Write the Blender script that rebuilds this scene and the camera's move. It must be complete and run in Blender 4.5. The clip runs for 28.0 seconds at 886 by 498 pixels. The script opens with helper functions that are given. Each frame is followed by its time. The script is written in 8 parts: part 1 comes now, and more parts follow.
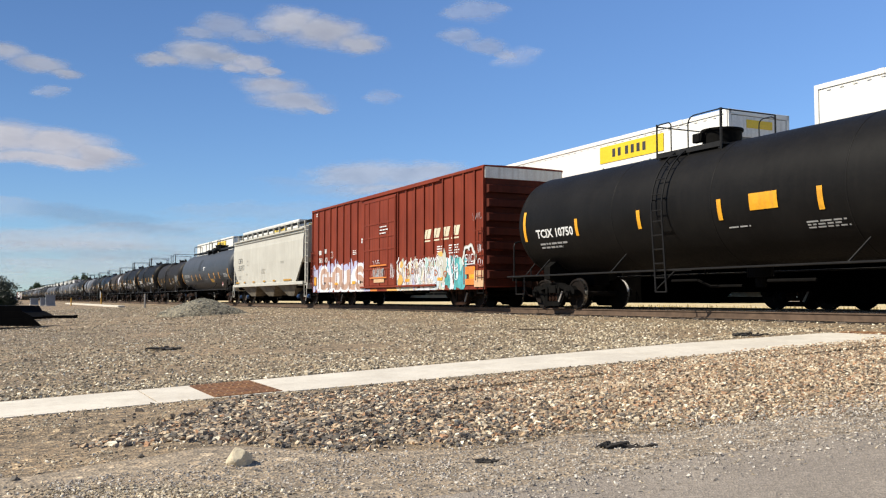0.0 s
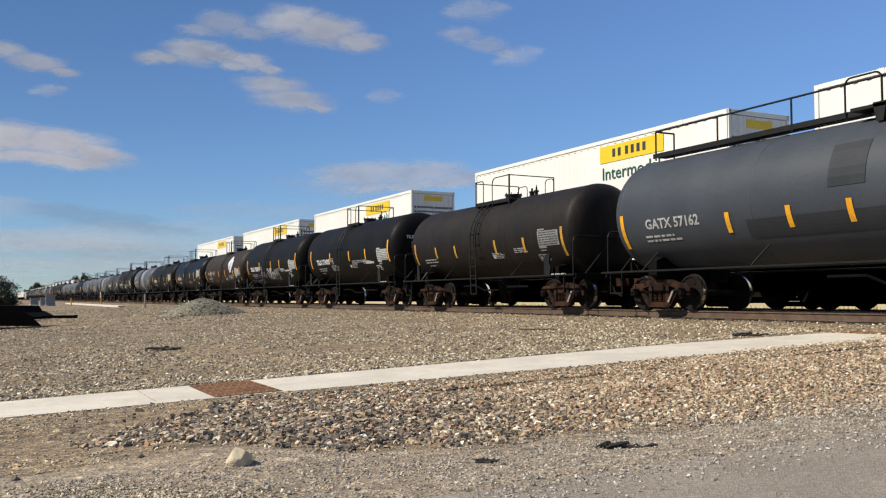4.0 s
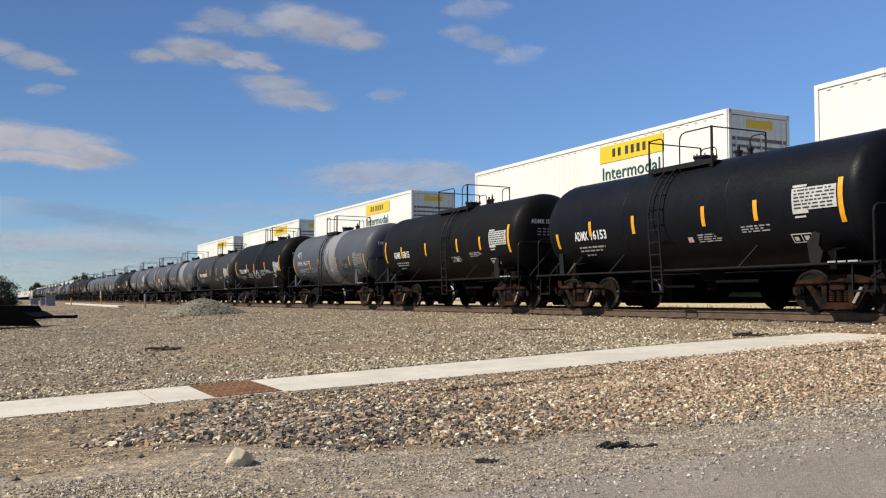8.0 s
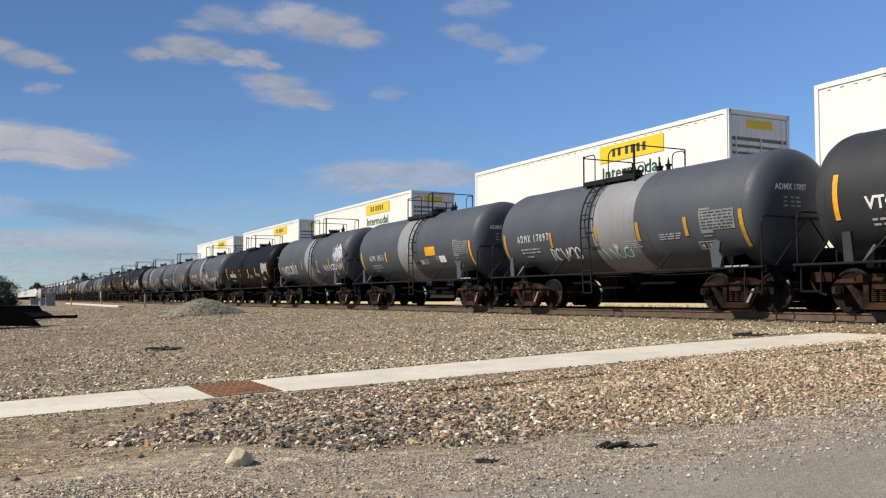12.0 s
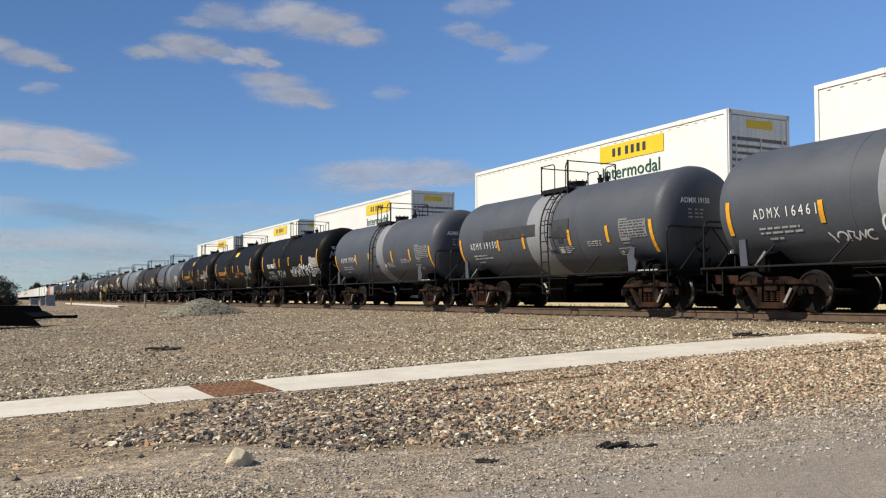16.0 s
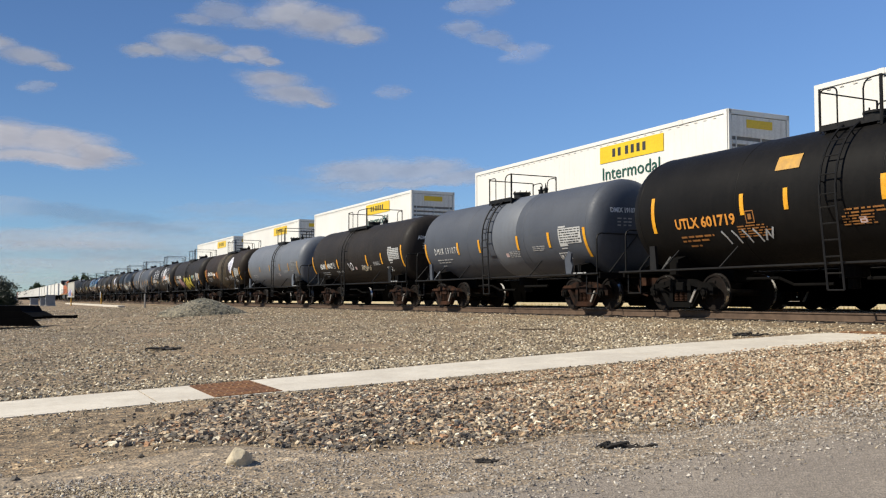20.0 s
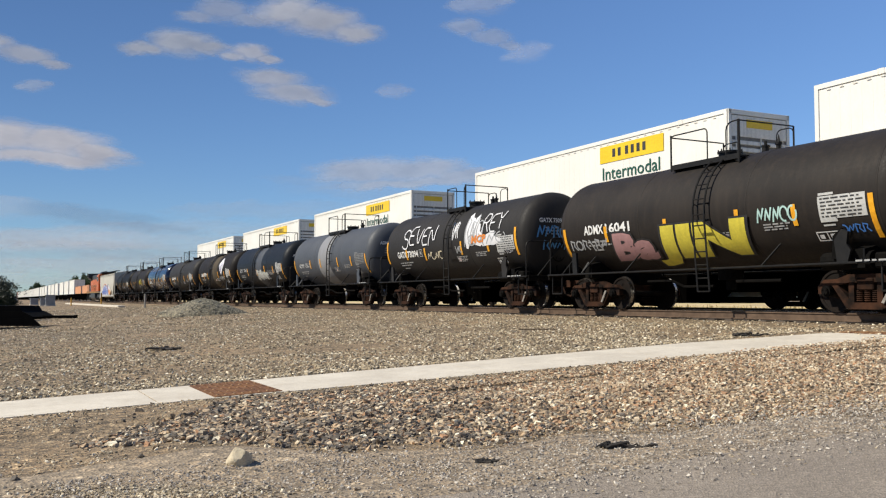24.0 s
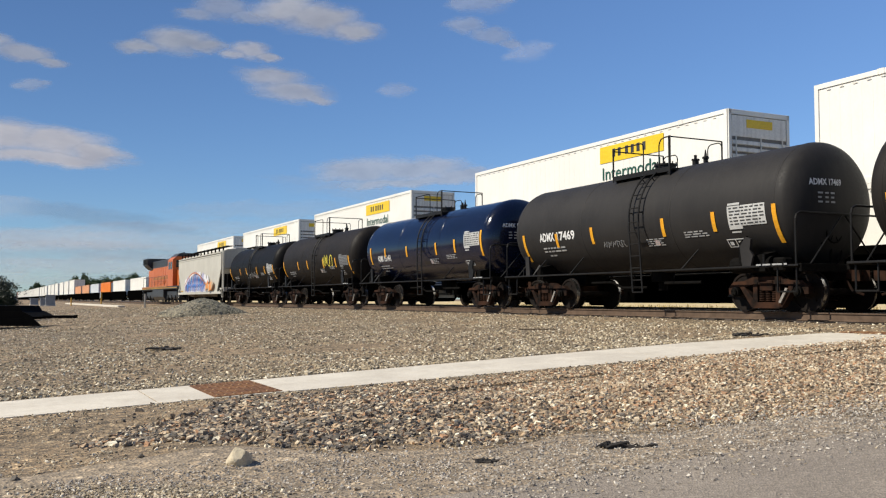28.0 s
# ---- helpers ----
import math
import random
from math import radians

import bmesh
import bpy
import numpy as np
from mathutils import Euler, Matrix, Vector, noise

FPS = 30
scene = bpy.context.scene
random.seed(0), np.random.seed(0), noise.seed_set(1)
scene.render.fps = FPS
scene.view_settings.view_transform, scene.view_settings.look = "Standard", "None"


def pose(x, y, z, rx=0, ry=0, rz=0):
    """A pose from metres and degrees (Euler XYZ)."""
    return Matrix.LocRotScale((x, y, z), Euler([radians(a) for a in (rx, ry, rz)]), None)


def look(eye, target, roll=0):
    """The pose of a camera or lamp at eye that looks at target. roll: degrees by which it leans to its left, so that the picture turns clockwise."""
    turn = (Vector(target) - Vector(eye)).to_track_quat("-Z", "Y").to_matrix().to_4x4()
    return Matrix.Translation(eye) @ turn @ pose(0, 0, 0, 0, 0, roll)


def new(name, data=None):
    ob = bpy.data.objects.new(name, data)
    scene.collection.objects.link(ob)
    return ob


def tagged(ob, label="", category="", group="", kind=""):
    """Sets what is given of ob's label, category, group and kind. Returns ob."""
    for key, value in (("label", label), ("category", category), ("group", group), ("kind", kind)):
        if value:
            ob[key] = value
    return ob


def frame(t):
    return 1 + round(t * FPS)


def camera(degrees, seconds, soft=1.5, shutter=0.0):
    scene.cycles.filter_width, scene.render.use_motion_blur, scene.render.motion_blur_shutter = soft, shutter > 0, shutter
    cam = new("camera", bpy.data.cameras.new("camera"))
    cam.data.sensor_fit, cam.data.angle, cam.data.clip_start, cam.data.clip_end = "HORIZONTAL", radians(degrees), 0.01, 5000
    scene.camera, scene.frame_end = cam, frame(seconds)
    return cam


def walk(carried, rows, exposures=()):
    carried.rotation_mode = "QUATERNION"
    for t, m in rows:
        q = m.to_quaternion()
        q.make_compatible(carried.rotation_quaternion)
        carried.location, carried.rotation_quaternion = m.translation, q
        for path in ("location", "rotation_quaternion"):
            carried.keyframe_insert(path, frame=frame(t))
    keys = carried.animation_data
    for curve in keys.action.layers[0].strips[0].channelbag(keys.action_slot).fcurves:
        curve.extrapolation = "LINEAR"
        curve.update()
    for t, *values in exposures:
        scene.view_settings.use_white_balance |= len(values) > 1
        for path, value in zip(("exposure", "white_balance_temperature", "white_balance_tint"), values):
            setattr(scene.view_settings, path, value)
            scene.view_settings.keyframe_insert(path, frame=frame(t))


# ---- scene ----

# World: x along the tracks (the train runs towards +x), y away from the road side, z = 0 on the rail heads.
CLIP = 28.0
PACE = (15.6042, 0.016397, -0.00019700)   # metres run = a t + b t^2 + c t^3
TRACK_NEAR = 17.0        # centre line of the track with the moving train
TRACK_FAR = 21.55        # centre line of the track with the standing train

# ---- camera ----
cam = camera(52.21, CLIP, soft=1.2)
EYE = (0.0, 0.0, 0.285)
AIM = (-0.89214902, 0.44831409, 0.05553914)
here = look(EYE, (EYE[0] + AIM[0] * 50, EYE[1] + AIM[1] * 50, EYE[2] + AIM[2] * 50))
walk(cam, [(0.0, here), (CLIP, here)], exposures=[(0.0, 0.42), (0.84, 0.42), (1.0, 0.18), (CLIP, 0.18)])

# ---- light ----
SUN_WAY = Vector((-0.27, -0.68, 0.68)).normalized()
elevation = math.asin(SUN_WAY.z)
azimuth = math.atan2(SUN_WAY.x, SUN_WAY.y)
world = bpy.data.worlds.new("sky")
scene.world = world
world.use_nodes = True
wn, wl = world.node_tree.nodes, world.node_tree.links
sky_tex = wn.new("ShaderNodeTexSky")
sky_tex.sky_type = "NISHITA"
sky_tex.sun_disc = False
sky_tex.sun_elevation = elevation
sky_tex.sun_rotation = azimuth
sky_tex.air_density = 1.0
sky_tex.dust_density = 0.0
sky_tex.altitude = 1200.0
sky_tex.ozone_density = 1.6
# added second sky, its sun turned across the compass, to even out the brightness
turned_sky = wn.new("ShaderNodeTexSky")
turned_sky.sky_type, turned_sky.sun_disc, turned_sky.air_density, turned_sky.dust_density, turned_sky.altitude, turned_sky.ozone_density = "NISHITA", False, 1.0, 0.5, 1200.0, 1.8
turned_sky.sun_elevation, turned_sky.sun_rotation = elevation, azimuth + math.pi * 0.85
even = wn.new("ShaderNodeMix")
even.data_type = "RGBA"
even.inputs[0].default_value = 0.90
wl.new(sky_tex.outputs[0], even.inputs[6])
wl.new(turned_sky.outputs[0], even.inputs[7])
tint = wn.new("ShaderNodeMix")
tint.data_type, tint.blend_type = "RGBA", "MULTIPLY"
tint.inputs[0].default_value = 1.0
tint.inputs[7].default_value = (0.73, 0.95, 1.22, 1.0)
wl.new(even.outputs[2], tint.inputs[6])
wl.new(tint.outputs[2], wn["Background"].inputs[0])
wn["Background"].inputs[1].default_value = 0.074
sun = new("sun", bpy.data.lights.new("sun", "SUN"))
sun.data.energy = 5.0
sun.data.angle = radians(0.53)
sun.data.color = (1.0, 0.935, 0.81)
sun.matrix_world = look(tuple(SUN_WAY * 100), (0, 0, 0))

# ---- materials ----


def ramp(nt, fac, stops):
    r = nt.nodes.new("ShaderNodeValToRGB")
    nt.links.new(fac, r.inputs[0])
    while len(r.color_ramp.elements) < len(stops):
        r.color_ramp.elements.new(0.5)
    for e, (p, c) in zip(r.color_ramp.elements, stops):
        e.position, e.color = p, (*c, 1) if len(c) == 3 else c
    return r.outputs[0]


def noise_node(nt, vec, scale, detail=4.0, rough=0.55):
    n = nt.nodes.new("ShaderNodeTexNoise")
    n.inputs["Scale"].default_value = scale
    n.inputs["Detail"].default_value = detail
    n.inputs["Roughness"].default_value = rough
    nt.links.new(vec, n.inputs["Vector"])
    return n.outputs[0]


def mapped(nt, scale=(1, 1, 1)):
    tc = nt.nodes.new("ShaderNodeTexCoord")
    mp = nt.nodes.new("ShaderNodeMapping")
    mp.inputs["Scale"].default_value = scale
    nt.links.new(tc.outputs["Object"], mp.inputs["Vector"])
    return mp.outputs[0]


def mixed(nt, fac, a, b, mode="MIX"):
    m = nt.nodes.new("ShaderNodeMix")
    m.data_type, m.blend_type = "RGBA", mode
    for sock, v in ((m.inputs[0], fac), (m.inputs[6], a), (m.inputs[7], b)):
        if isinstance(v, (int, float)):
            sock.default_value = v
        elif isinstance(v, tuple):
            sock.default_value = (*v, 1)
        else:
            nt.links.new(v, sock)
    return m.outputs[2]


def base_mat(name):
    m = bpy.data.materials.new(name)
    m.use_nodes = True
    return m, m.node_tree, m.node_tree.nodes["Principled BSDF"]


def bumped(nt, bsdf, height, strength, distance):
    b = nt.nodes.new("ShaderNodeBump")
    b.inputs["Strength"].default_value = strength
    b.inputs["Distance"].default_value = distance
    nt.links.new(height, b.inputs["Height"])
    nt.links.new(b.outputs[0], bsdf.inputs["Normal"])


def painted(name, c1, c2, rough=0.5, scale=0.8, fine=18.0, metal=0.0, streak=None, streak_amount=0.35, bump=0.12, vary=0.0,
            rust=None, rust_at=0.62, gloss=0.5, worn=0.35):
    """Weathered paint: two close colours in soft patches, fine grain, optional vertical run streaks and rust spots."""
    m, nt, b = base_mat(name)
    v = mapped(nt)
    col = mixed(nt, ramp(nt, noise_node(nt, v, scale), [(0.35, (0, 0, 0)), (0.65, (1, 1, 1))]), c1, c2)
    grain = noise_node(nt, v, fine, 6.0)
    col = mixed(nt, worn, col, ramp(nt, grain, [(0.3, (0.72,) * 3), (0.7, (1.25,) * 3)]), "MULTIPLY")
    if streak:
        sv = mapped(nt, (3.2, 3.2, 0.22))
        f = ramp(nt, noise_node(nt, sv, 2.2, 5.0), [(0.48, (0, 0, 0)), (0.72, (streak_amount,) * 3)])
        col = mixed(nt, f, col, streak)
    if rust:
        f = ramp(nt, noise_node(nt, v, 2.7, 8.0, 0.7), [(rust_at, (0, 0, 0)), (rust_at + 0.08, (0.8,) * 3)])
        col = mixed(nt, f, col, rust)
    if vary:
        oi = nt.nodes.new("ShaderNodeObjectInfo")
        col = mixed(nt, 1.0, col, ramp(nt, oi.outputs["Random"], [(0, (1 - vary,) * 3), (1, (1 + vary,) * 3)]), "MULTIPLY")
    nt.links.new(col, b.inputs["Base Color"])
    rr = ramp(nt, grain, [(0.25, (max(0.05, rough - 0.12),) * 3), (0.75, (min(1, rough + 0.14),) * 3)])
    nt.links.new(rr, b.inputs["Roughness"])
    b.inputs["Metallic"].default_value = metal
    b.inputs["Specular IOR Level"].default_value = gloss
    if bump:
        bumped(nt, b, grain, bump, 0.01)
    return m


M = {}
M["black"] = painted("black_paint", (0.0072, 0.0068, 0.0067), (0.0106, 0.01, 0.0097), 0.50, streak=(0.0222, 0.0191, 0.0172), streak_amount=0.2, gloss=0.075, bump=0.012)
M["charcoal"] = painted("charcoal_paint", (0.022, 0.0205, 0.020), (0.029, 0.027, 0.026), 0.58, streak=(0.042, 0.038, 0.035), streak_amount=0.25, gloss=0.16, bump=0.02)
M["iron"] = painted("iron_grey_paint", (0.030, 0.031, 0.034), (0.038, 0.040, 0.044), 0.55, streak=(0.045, 0.044, 0.044), streak_amount=0.25, gloss=0.18, bump=0.02)
M["bluegrey"] = painted("blue_grey_paint", (0.115, 0.128, 0.150), (0.135, 0.147, 0.168), 0.55, streak=(0.09, 0.09, 0.095), streak_amount=0.25, bump=0.03)
M["midgrey"] = painted("mid_grey_paint", (0.0644, 0.0725, 0.0909), (0.0782, 0.0874, 0.1058), 0.55, streak=(0.0575, 0.0575, 0.0598), streak_amount=0.25, bump=0.03, gloss=0.3)
M["slate"] = painted("slate_paint", (0.040, 0.047, 0.058), (0.050, 0.057, 0.069), 0.52, streak=(0.05, 0.05, 0.05), streak_amount=0.2, gloss=0.25, bump=0.02)
M["navy"] = painted("navy_paint", (0.0035, 0.0065, 0.022), (0.0045, 0.009, 0.030), 0.16, streak=(0.012, 0.014, 0.03), streak_amount=0.15, bump=0.03)
M["inkblue"] = painted("ink_blue_black_paint", (0.0059, 0.0067, 0.0091), (0.0084, 0.0097, 0.0131), 0.42, streak=(0.0158, 0.0158, 0.019), streak_amount=0.2, gloss=0.08, bump=0.012)
M["inkslate"] = painted("dark_slate_blue_paint", (0.0105, 0.0130, 0.0175), (0.0145, 0.0175, 0.0235), 0.48, streak=(0.024, 0.026, 0.030), streak_amount=0.2, gloss=0.12, bump=0.012)
M["grey"] = painted("grey_paint", (0.0597, 0.0664, 0.0799), (0.0732, 0.0809, 0.0953), 0.55, streak=(0.052, 0.0539, 0.0587), streak_amount=0.25, rust=(0.1204, 0.0944, 0.0597), rust_at=0.67, bump=0.03, gloss=0.3)
M["lightgrey"] = painted("light_grey_paint", (0.215, 0.22, 0.23), (0.25, 0.25, 0.26), 0.55, streak=(0.17, 0.165, 0.16), rust=(0.2, 0.13, 0.08), rust_at=0.72, bump=0.03, gloss=0.3)
M["brown"] = painted("brown_grimy_paint", (0.0165, 0.0118, 0.0085), (0.029, 0.0185, 0.0110), 0.62, streak=(0.045, 0.028, 0.016), streak_amount=0.5, rust=(0.07, 0.033, 0.015), rust_at=0.69, bump=0.03, gloss=0.2)
M["umber"] = painted("umber_grimy_paint", (0.0111, 0.0092, 0.0087), (0.0172, 0.0142, 0.0123), 0.58, streak=(0.0331, 0.0254, 0.0205), streak_amount=0.4, gloss=0.14, bump=0.02)
M["sepia"] = painted("sepia_grimy_paint", (0.019, 0.0165, 0.0152), (0.028, 0.0235, 0.0205), 0.58, streak=(0.044, 0.034, 0.027), streak_amount=0.4, gloss=0.14, bump=0.02)
M["frame_black"] = painted("underframe_black", (0.0032, 0.0030, 0.0029), (0.0058, 0.0052, 0.0046), 0.85, scale=2.0, streak=(0.010, 0.008, 0.006), gloss=0.08)
M["girder"] = painted("black_well_car_steel", (0.0012, 0.0011, 0.0011), (0.0022, 0.0020, 0.0018), 0.95, scale=2.0, gloss=0.0)
M["truck_rust"] = painted("truck_rusty_steel", (0.0065, 0.0040, 0.0028), (0.043, 0.0185, 0.0098), 0.9, scale=3.2, bump=0.35, vary=0.4, gloss=0.15)
M["wheel"] = painted("wheel_steel", (0.006, 0.0045, 0.0038), (0.015, 0.0095, 0.0065), 0.75, scale=5.0, metal=0.2, gloss=0.2)
M["tread"] = painted("bright_wheel_tread", (0.42, 0.41, 0.40), (0.55, 0.54, 0.53), 0.28, scale=9.0, metal=1.0)
M["pale_steel"] = painted("pale_steel_bar", (0.20, 0.18, 0.16), (0.30, 0.28, 0.25), 0.6, scale=6.0, streak=(0.10, 0.06, 0.04))
M["ladder_black"] = painted("ladder_black_paint", (0.008, 0.008, 0.0085), (0.014, 0.013, 0.0125), 0.55, scale=4.0, gloss=0.2)
M["stripe"] = painted("yellow_reflective_tape", (0.75, 0.33, 0.012), (0.82, 0.40, 0.02), 0.4, scale=3.0, streak=(0.3, 0.16, 0.04), bump=0.03)
M["stripe_dim"] = painted("grimy_yellow_tape", (0.42, 0.22, 0.03), (0.55, 0.29, 0.03), 0.5, scale=3.0, streak=(0.16, 0.10, 0.04), bump=0.03)
M["mark_white"] = painted("white_stencil", (0.66, 0.66, 0.64), (0.76, 0.76, 0.74), 0.6, scale=4.0, bump=0.0)
M["mark_dim"] = painted("faded_white_stencil", (0.30, 0.30, 0.30), (0.42, 0.42, 0.41), 0.6, scale=4.0, bump=0.0)
M["mark_orange"] = painted("orange_stencil", (0.62, 0.24, 0.03), (0.72, 0.30, 0.04), 0.6, scale=4.0, bump=0.0)
M["mark_rust"] = painted("faded_orange_stencil", (0.26, 0.105, 0.025), (0.34, 0.14, 0.03), 0.6, scale=4.0, bump=0.0)
M["mark_black"] = painted("black_stencil", (0.02, 0.02, 0.02), (0.04, 0.04, 0.04), 0.6, scale=4.0, bump=0.0)
M["mark_green"] = painted("dark_green_lettering", (0.01, 0.07, 0.045), (0.015, 0.09, 0.055), 0.5, scale=4.0, bump=0.0)
M["white"] = painted("white_container_paint", (0.81, 0.78, 0.71), (0.87, 0.85, 0.78), 0.45, scale=0.5, streak=(0.66, 0.62, 0.54), streak_amount=0.15, bump=0.0, worn=0.10)
# darker copy of the end paint: shade between door slats, put into the colour
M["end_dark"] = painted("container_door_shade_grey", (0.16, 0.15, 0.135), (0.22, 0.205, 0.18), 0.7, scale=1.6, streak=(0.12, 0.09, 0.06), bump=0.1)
M["end_grey"] = painted("container_end_grey", (0.76, 0.73, 0.66), (0.84, 0.81, 0.74), 0.5, scale=1.6, streak=(0.30, 0.25, 0.2), bump=0.1)
M["sign_yellow"] = painted("yellow_panel", (0.80, 0.52, 0.012), (0.85, 0.58, 0.02), 0.4, scale=0.8, bump=0.02)
M["c_orange"] = painted("orange_container_paint", (0.72, 0.17, 0.006), (0.78, 0.20, 0.008), 0.5, scale=0.5, streak=(0.5, 0.15, 0.02), bump=0.05, gloss=0.2)
M["c_tan"] = painted("pale_orange_container_paint", (0.68, 0.30, 0.13), (0.72, 0.34, 0.16), 0.45, scale=0.5, bump=0.05)
M["c_pale"] = painted("pale_grey_container_paint", (0.58, 0.60, 0.63), (0.66, 0.67, 0.69), 0.45, scale=0.5, bump=0.05)
M["c_red"] = painted("red_container_paint", (0.42, 0.05, 0.03), (0.48, 0.07, 0.04), 0.45, scale=0.5, bump=0.05)
M["box_red"] = painted("oxide_red_boxcar_paint", (0.1794, 0.0313, 0.0156), (0.2208, 0.0414, 0.0202), 0.6, scale=0.7, streak=(0.092, 0.0221, 0.0129), streak_amount=0.5, gloss=0.12)
# grime, coloured darker still for the shade below the side sill
M["bay_grime_shade"] = painted("grimy_shaded_discharge_sheet", (0.095, 0.080, 0.058), (0.20, 0.17, 0.125), 0.8, scale=1.2, streak=(0.04, 0.03, 0.022), streak_amount=0.7)
# darker copy of the boxcar red, for the shaded ends
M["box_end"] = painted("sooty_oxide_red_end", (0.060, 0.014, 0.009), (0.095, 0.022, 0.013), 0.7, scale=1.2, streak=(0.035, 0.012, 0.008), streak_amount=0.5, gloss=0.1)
M["cap_blue"] = painted("blue_bearing_cap_paint", (0.03, 0.07, 0.17), (0.05, 0.10, 0.22), 0.6, scale=6.0, gloss=0.2)
M["tan_band"] = painted("tan_grimy_band_paint", (0.062, 0.050, 0.034), (0.095, 0.075, 0.048), 0.65, scale=1.4, streak=(0.045, 0.03, 0.018), streak_amount=0.5, gloss=0.15, bump=0.02)
M["mark_faint"] = painted("faint_stencil_panel", (0.17, 0.175, 0.18), (0.22, 0.225, 0.23), 0.6, scale=3.0, bump=0.0)
M["panel_grey"] = painted("stencil_panel_grey", (0.40, 0.40, 0.39), (0.52, 0.52, 0.50), 0.6, scale=2.0, bump=0.0)
M["label_pink"] = painted("faded_red_paper", (0.52, 0.36, 0.34), (0.62, 0.48, 0.46), 0.7, scale=6.0, bump=0.0)
M["mark_soft"] = painted("faded_grey_stencil", (0.27, 0.25, 0.21), (0.34, 0.32, 0.27), 0.7, scale=5.0, bump=0.0)
M["slate_patch"] = painted("darker_slate_patch_paint", (0.024, 0.027, 0.032), (0.031, 0.034, 0.040), 0.55, streak=(0.04, 0.04, 0.042), streak_amount=0.3, gloss=0.2, bump=0.02)
M["roof_white"] = painted("white_end_band_paint", (0.70, 0.68, 0.62), (0.80, 0.78, 0.72), 0.6, scale=2.0, streak=(0.35, 0.25, 0.16))
M["hopper"] = painted("cream_hopper_paint", (0.4586, 0.4388, 0.3814), (0.5242, 0.5056, 0.4424), 0.55, scale=0.6, streak=(0.337, 0.31, 0.2542), streak_amount=0.3, gloss=0.3)
M["loco_orange"] = painted("orange_engine_paint", (0.5084, 0.1014, 0.0105), (0.574, 0.1326, 0.014), 0.4, scale=1.0, streak=(0.246, 0.078, 0.021))
M["loco_black"] = painted("black_engine_paint", (0.016, 0.016, 0.018), (0.03, 0.03, 0.03), 0.45)
M["loco_yellow"] = painted("yellow_engine_paint", (0.78, 0.52, 0.03), (0.82, 0.56, 0.04), 0.4)
M["loco_band"] = painted("dull_ochre_engine_paint", (0.30, 0.115, 0.03), (0.36, 0.15, 0.04), 0.6, scale=1.0, streak=(0.12, 0.05, 0.02))
M["dark_glass"] = painted("dark_cab_glass", (0.01, 0.012, 0.014), (0.014, 0.016, 0.018), 0.08, bump=0)
M["rail"] = painted("rusty_rail_web", (0.090, 0.060, 0.041), (0.140, 0.094, 0.064), 0.8, scale=4.0, gloss=0.2)
M["rail_top"] = painted("polished_rail_head", (0.30, 0.29, 0.28), (0.38, 0.37, 0.36), 0.25, scale=6.0, metal=1.0, bump=0.02)
M["tie"] = painted("creosoted_timber", (0.045, 0.034, 0.026), (0.09, 0.07, 0.055), 0.85, scale=3.0, bump=0.5, vary=0.3)
M["concrete"] = painted("pale_concrete", (0.56, 0.505, 0.415), (0.67, 0.61, 0.505), 0.9, scale=1.1, fine=45, bump=0.25, streak=(0.42, 0.35, 0.26), streak_amount=0.35, worn=0.45)
M["plate"] = painted("rusted_cast_iron", (0.120, 0.048, 0.016), (0.215, 0.092, 0.028), 0.85, scale=3.5, fine=45, bump=0.4)
M["gray_box"] = painted("galvanised_cabinet_paint", (0.22, 0.235, 0.245), (0.28, 0.29, 0.30), 0.6, scale=1.2)
M["post_grey"] = painted("weathered_post", (0.30, 0.28, 0.25), (0.38, 0.36, 0.32), 0.7, scale=4.0)
M["post_yellow"] = painted("yellow_marker_post_paint", (0.55, 0.28, 0.03), (0.65, 0.35, 0.04), 0.6, scale=4.0)
M["post_white"] = painted("white_marker_paint", (0.78, 0.78, 0.75), (0.84, 0.84, 0.82), 0.5, scale=4.0)
M["trailer"] = painted("black_trailer_steel", (0.003, 0.003, 0.003), (0.005, 0.0048, 0.0045), 0.9, scale=2.0, gloss=0.05)
M["rubber"] = painted("tyre_rubber", (0.015, 0.015, 0.015), (0.028, 0.027, 0.026), 0.85, scale=6.0)
M["bark"] = painted("bark", (0.07, 0.05, 0.035), (0.11, 0.08, 0.06), 0.9, scale=6.0, bump=0.6)
M["tar"] = painted("tarry_debris", (0.014, 0.012, 0.010), (0.045, 0.036, 0.028), 0.8, scale=9.0, bump=0.5)
M["plate_worn"] = painted("worn_rust_dome", (0.30, 0.17, 0.08), (0.42, 0.27, 0.14), 0.8, scale=9.0, bump=0.2)
M["pale_rock"] = painted("pale_broken_rock", (0.48, 0.40, 0.27), (0.60, 0.51, 0.36), 0.85, scale=9.0, fine=50, bump=0.6)
M["straw"] = painted("dry_straw_turf", (0.50, 0.37, 0.17), (0.66, 0.52, 0.27), 0.9, scale=0.7, fine=9.0, bump=0.3, worn=0.6)
M["stick"] = painted("dry_stick_wood", (0.10, 0.07, 0.045), (0.16, 0.12, 0.08), 0.9, scale=9.0)
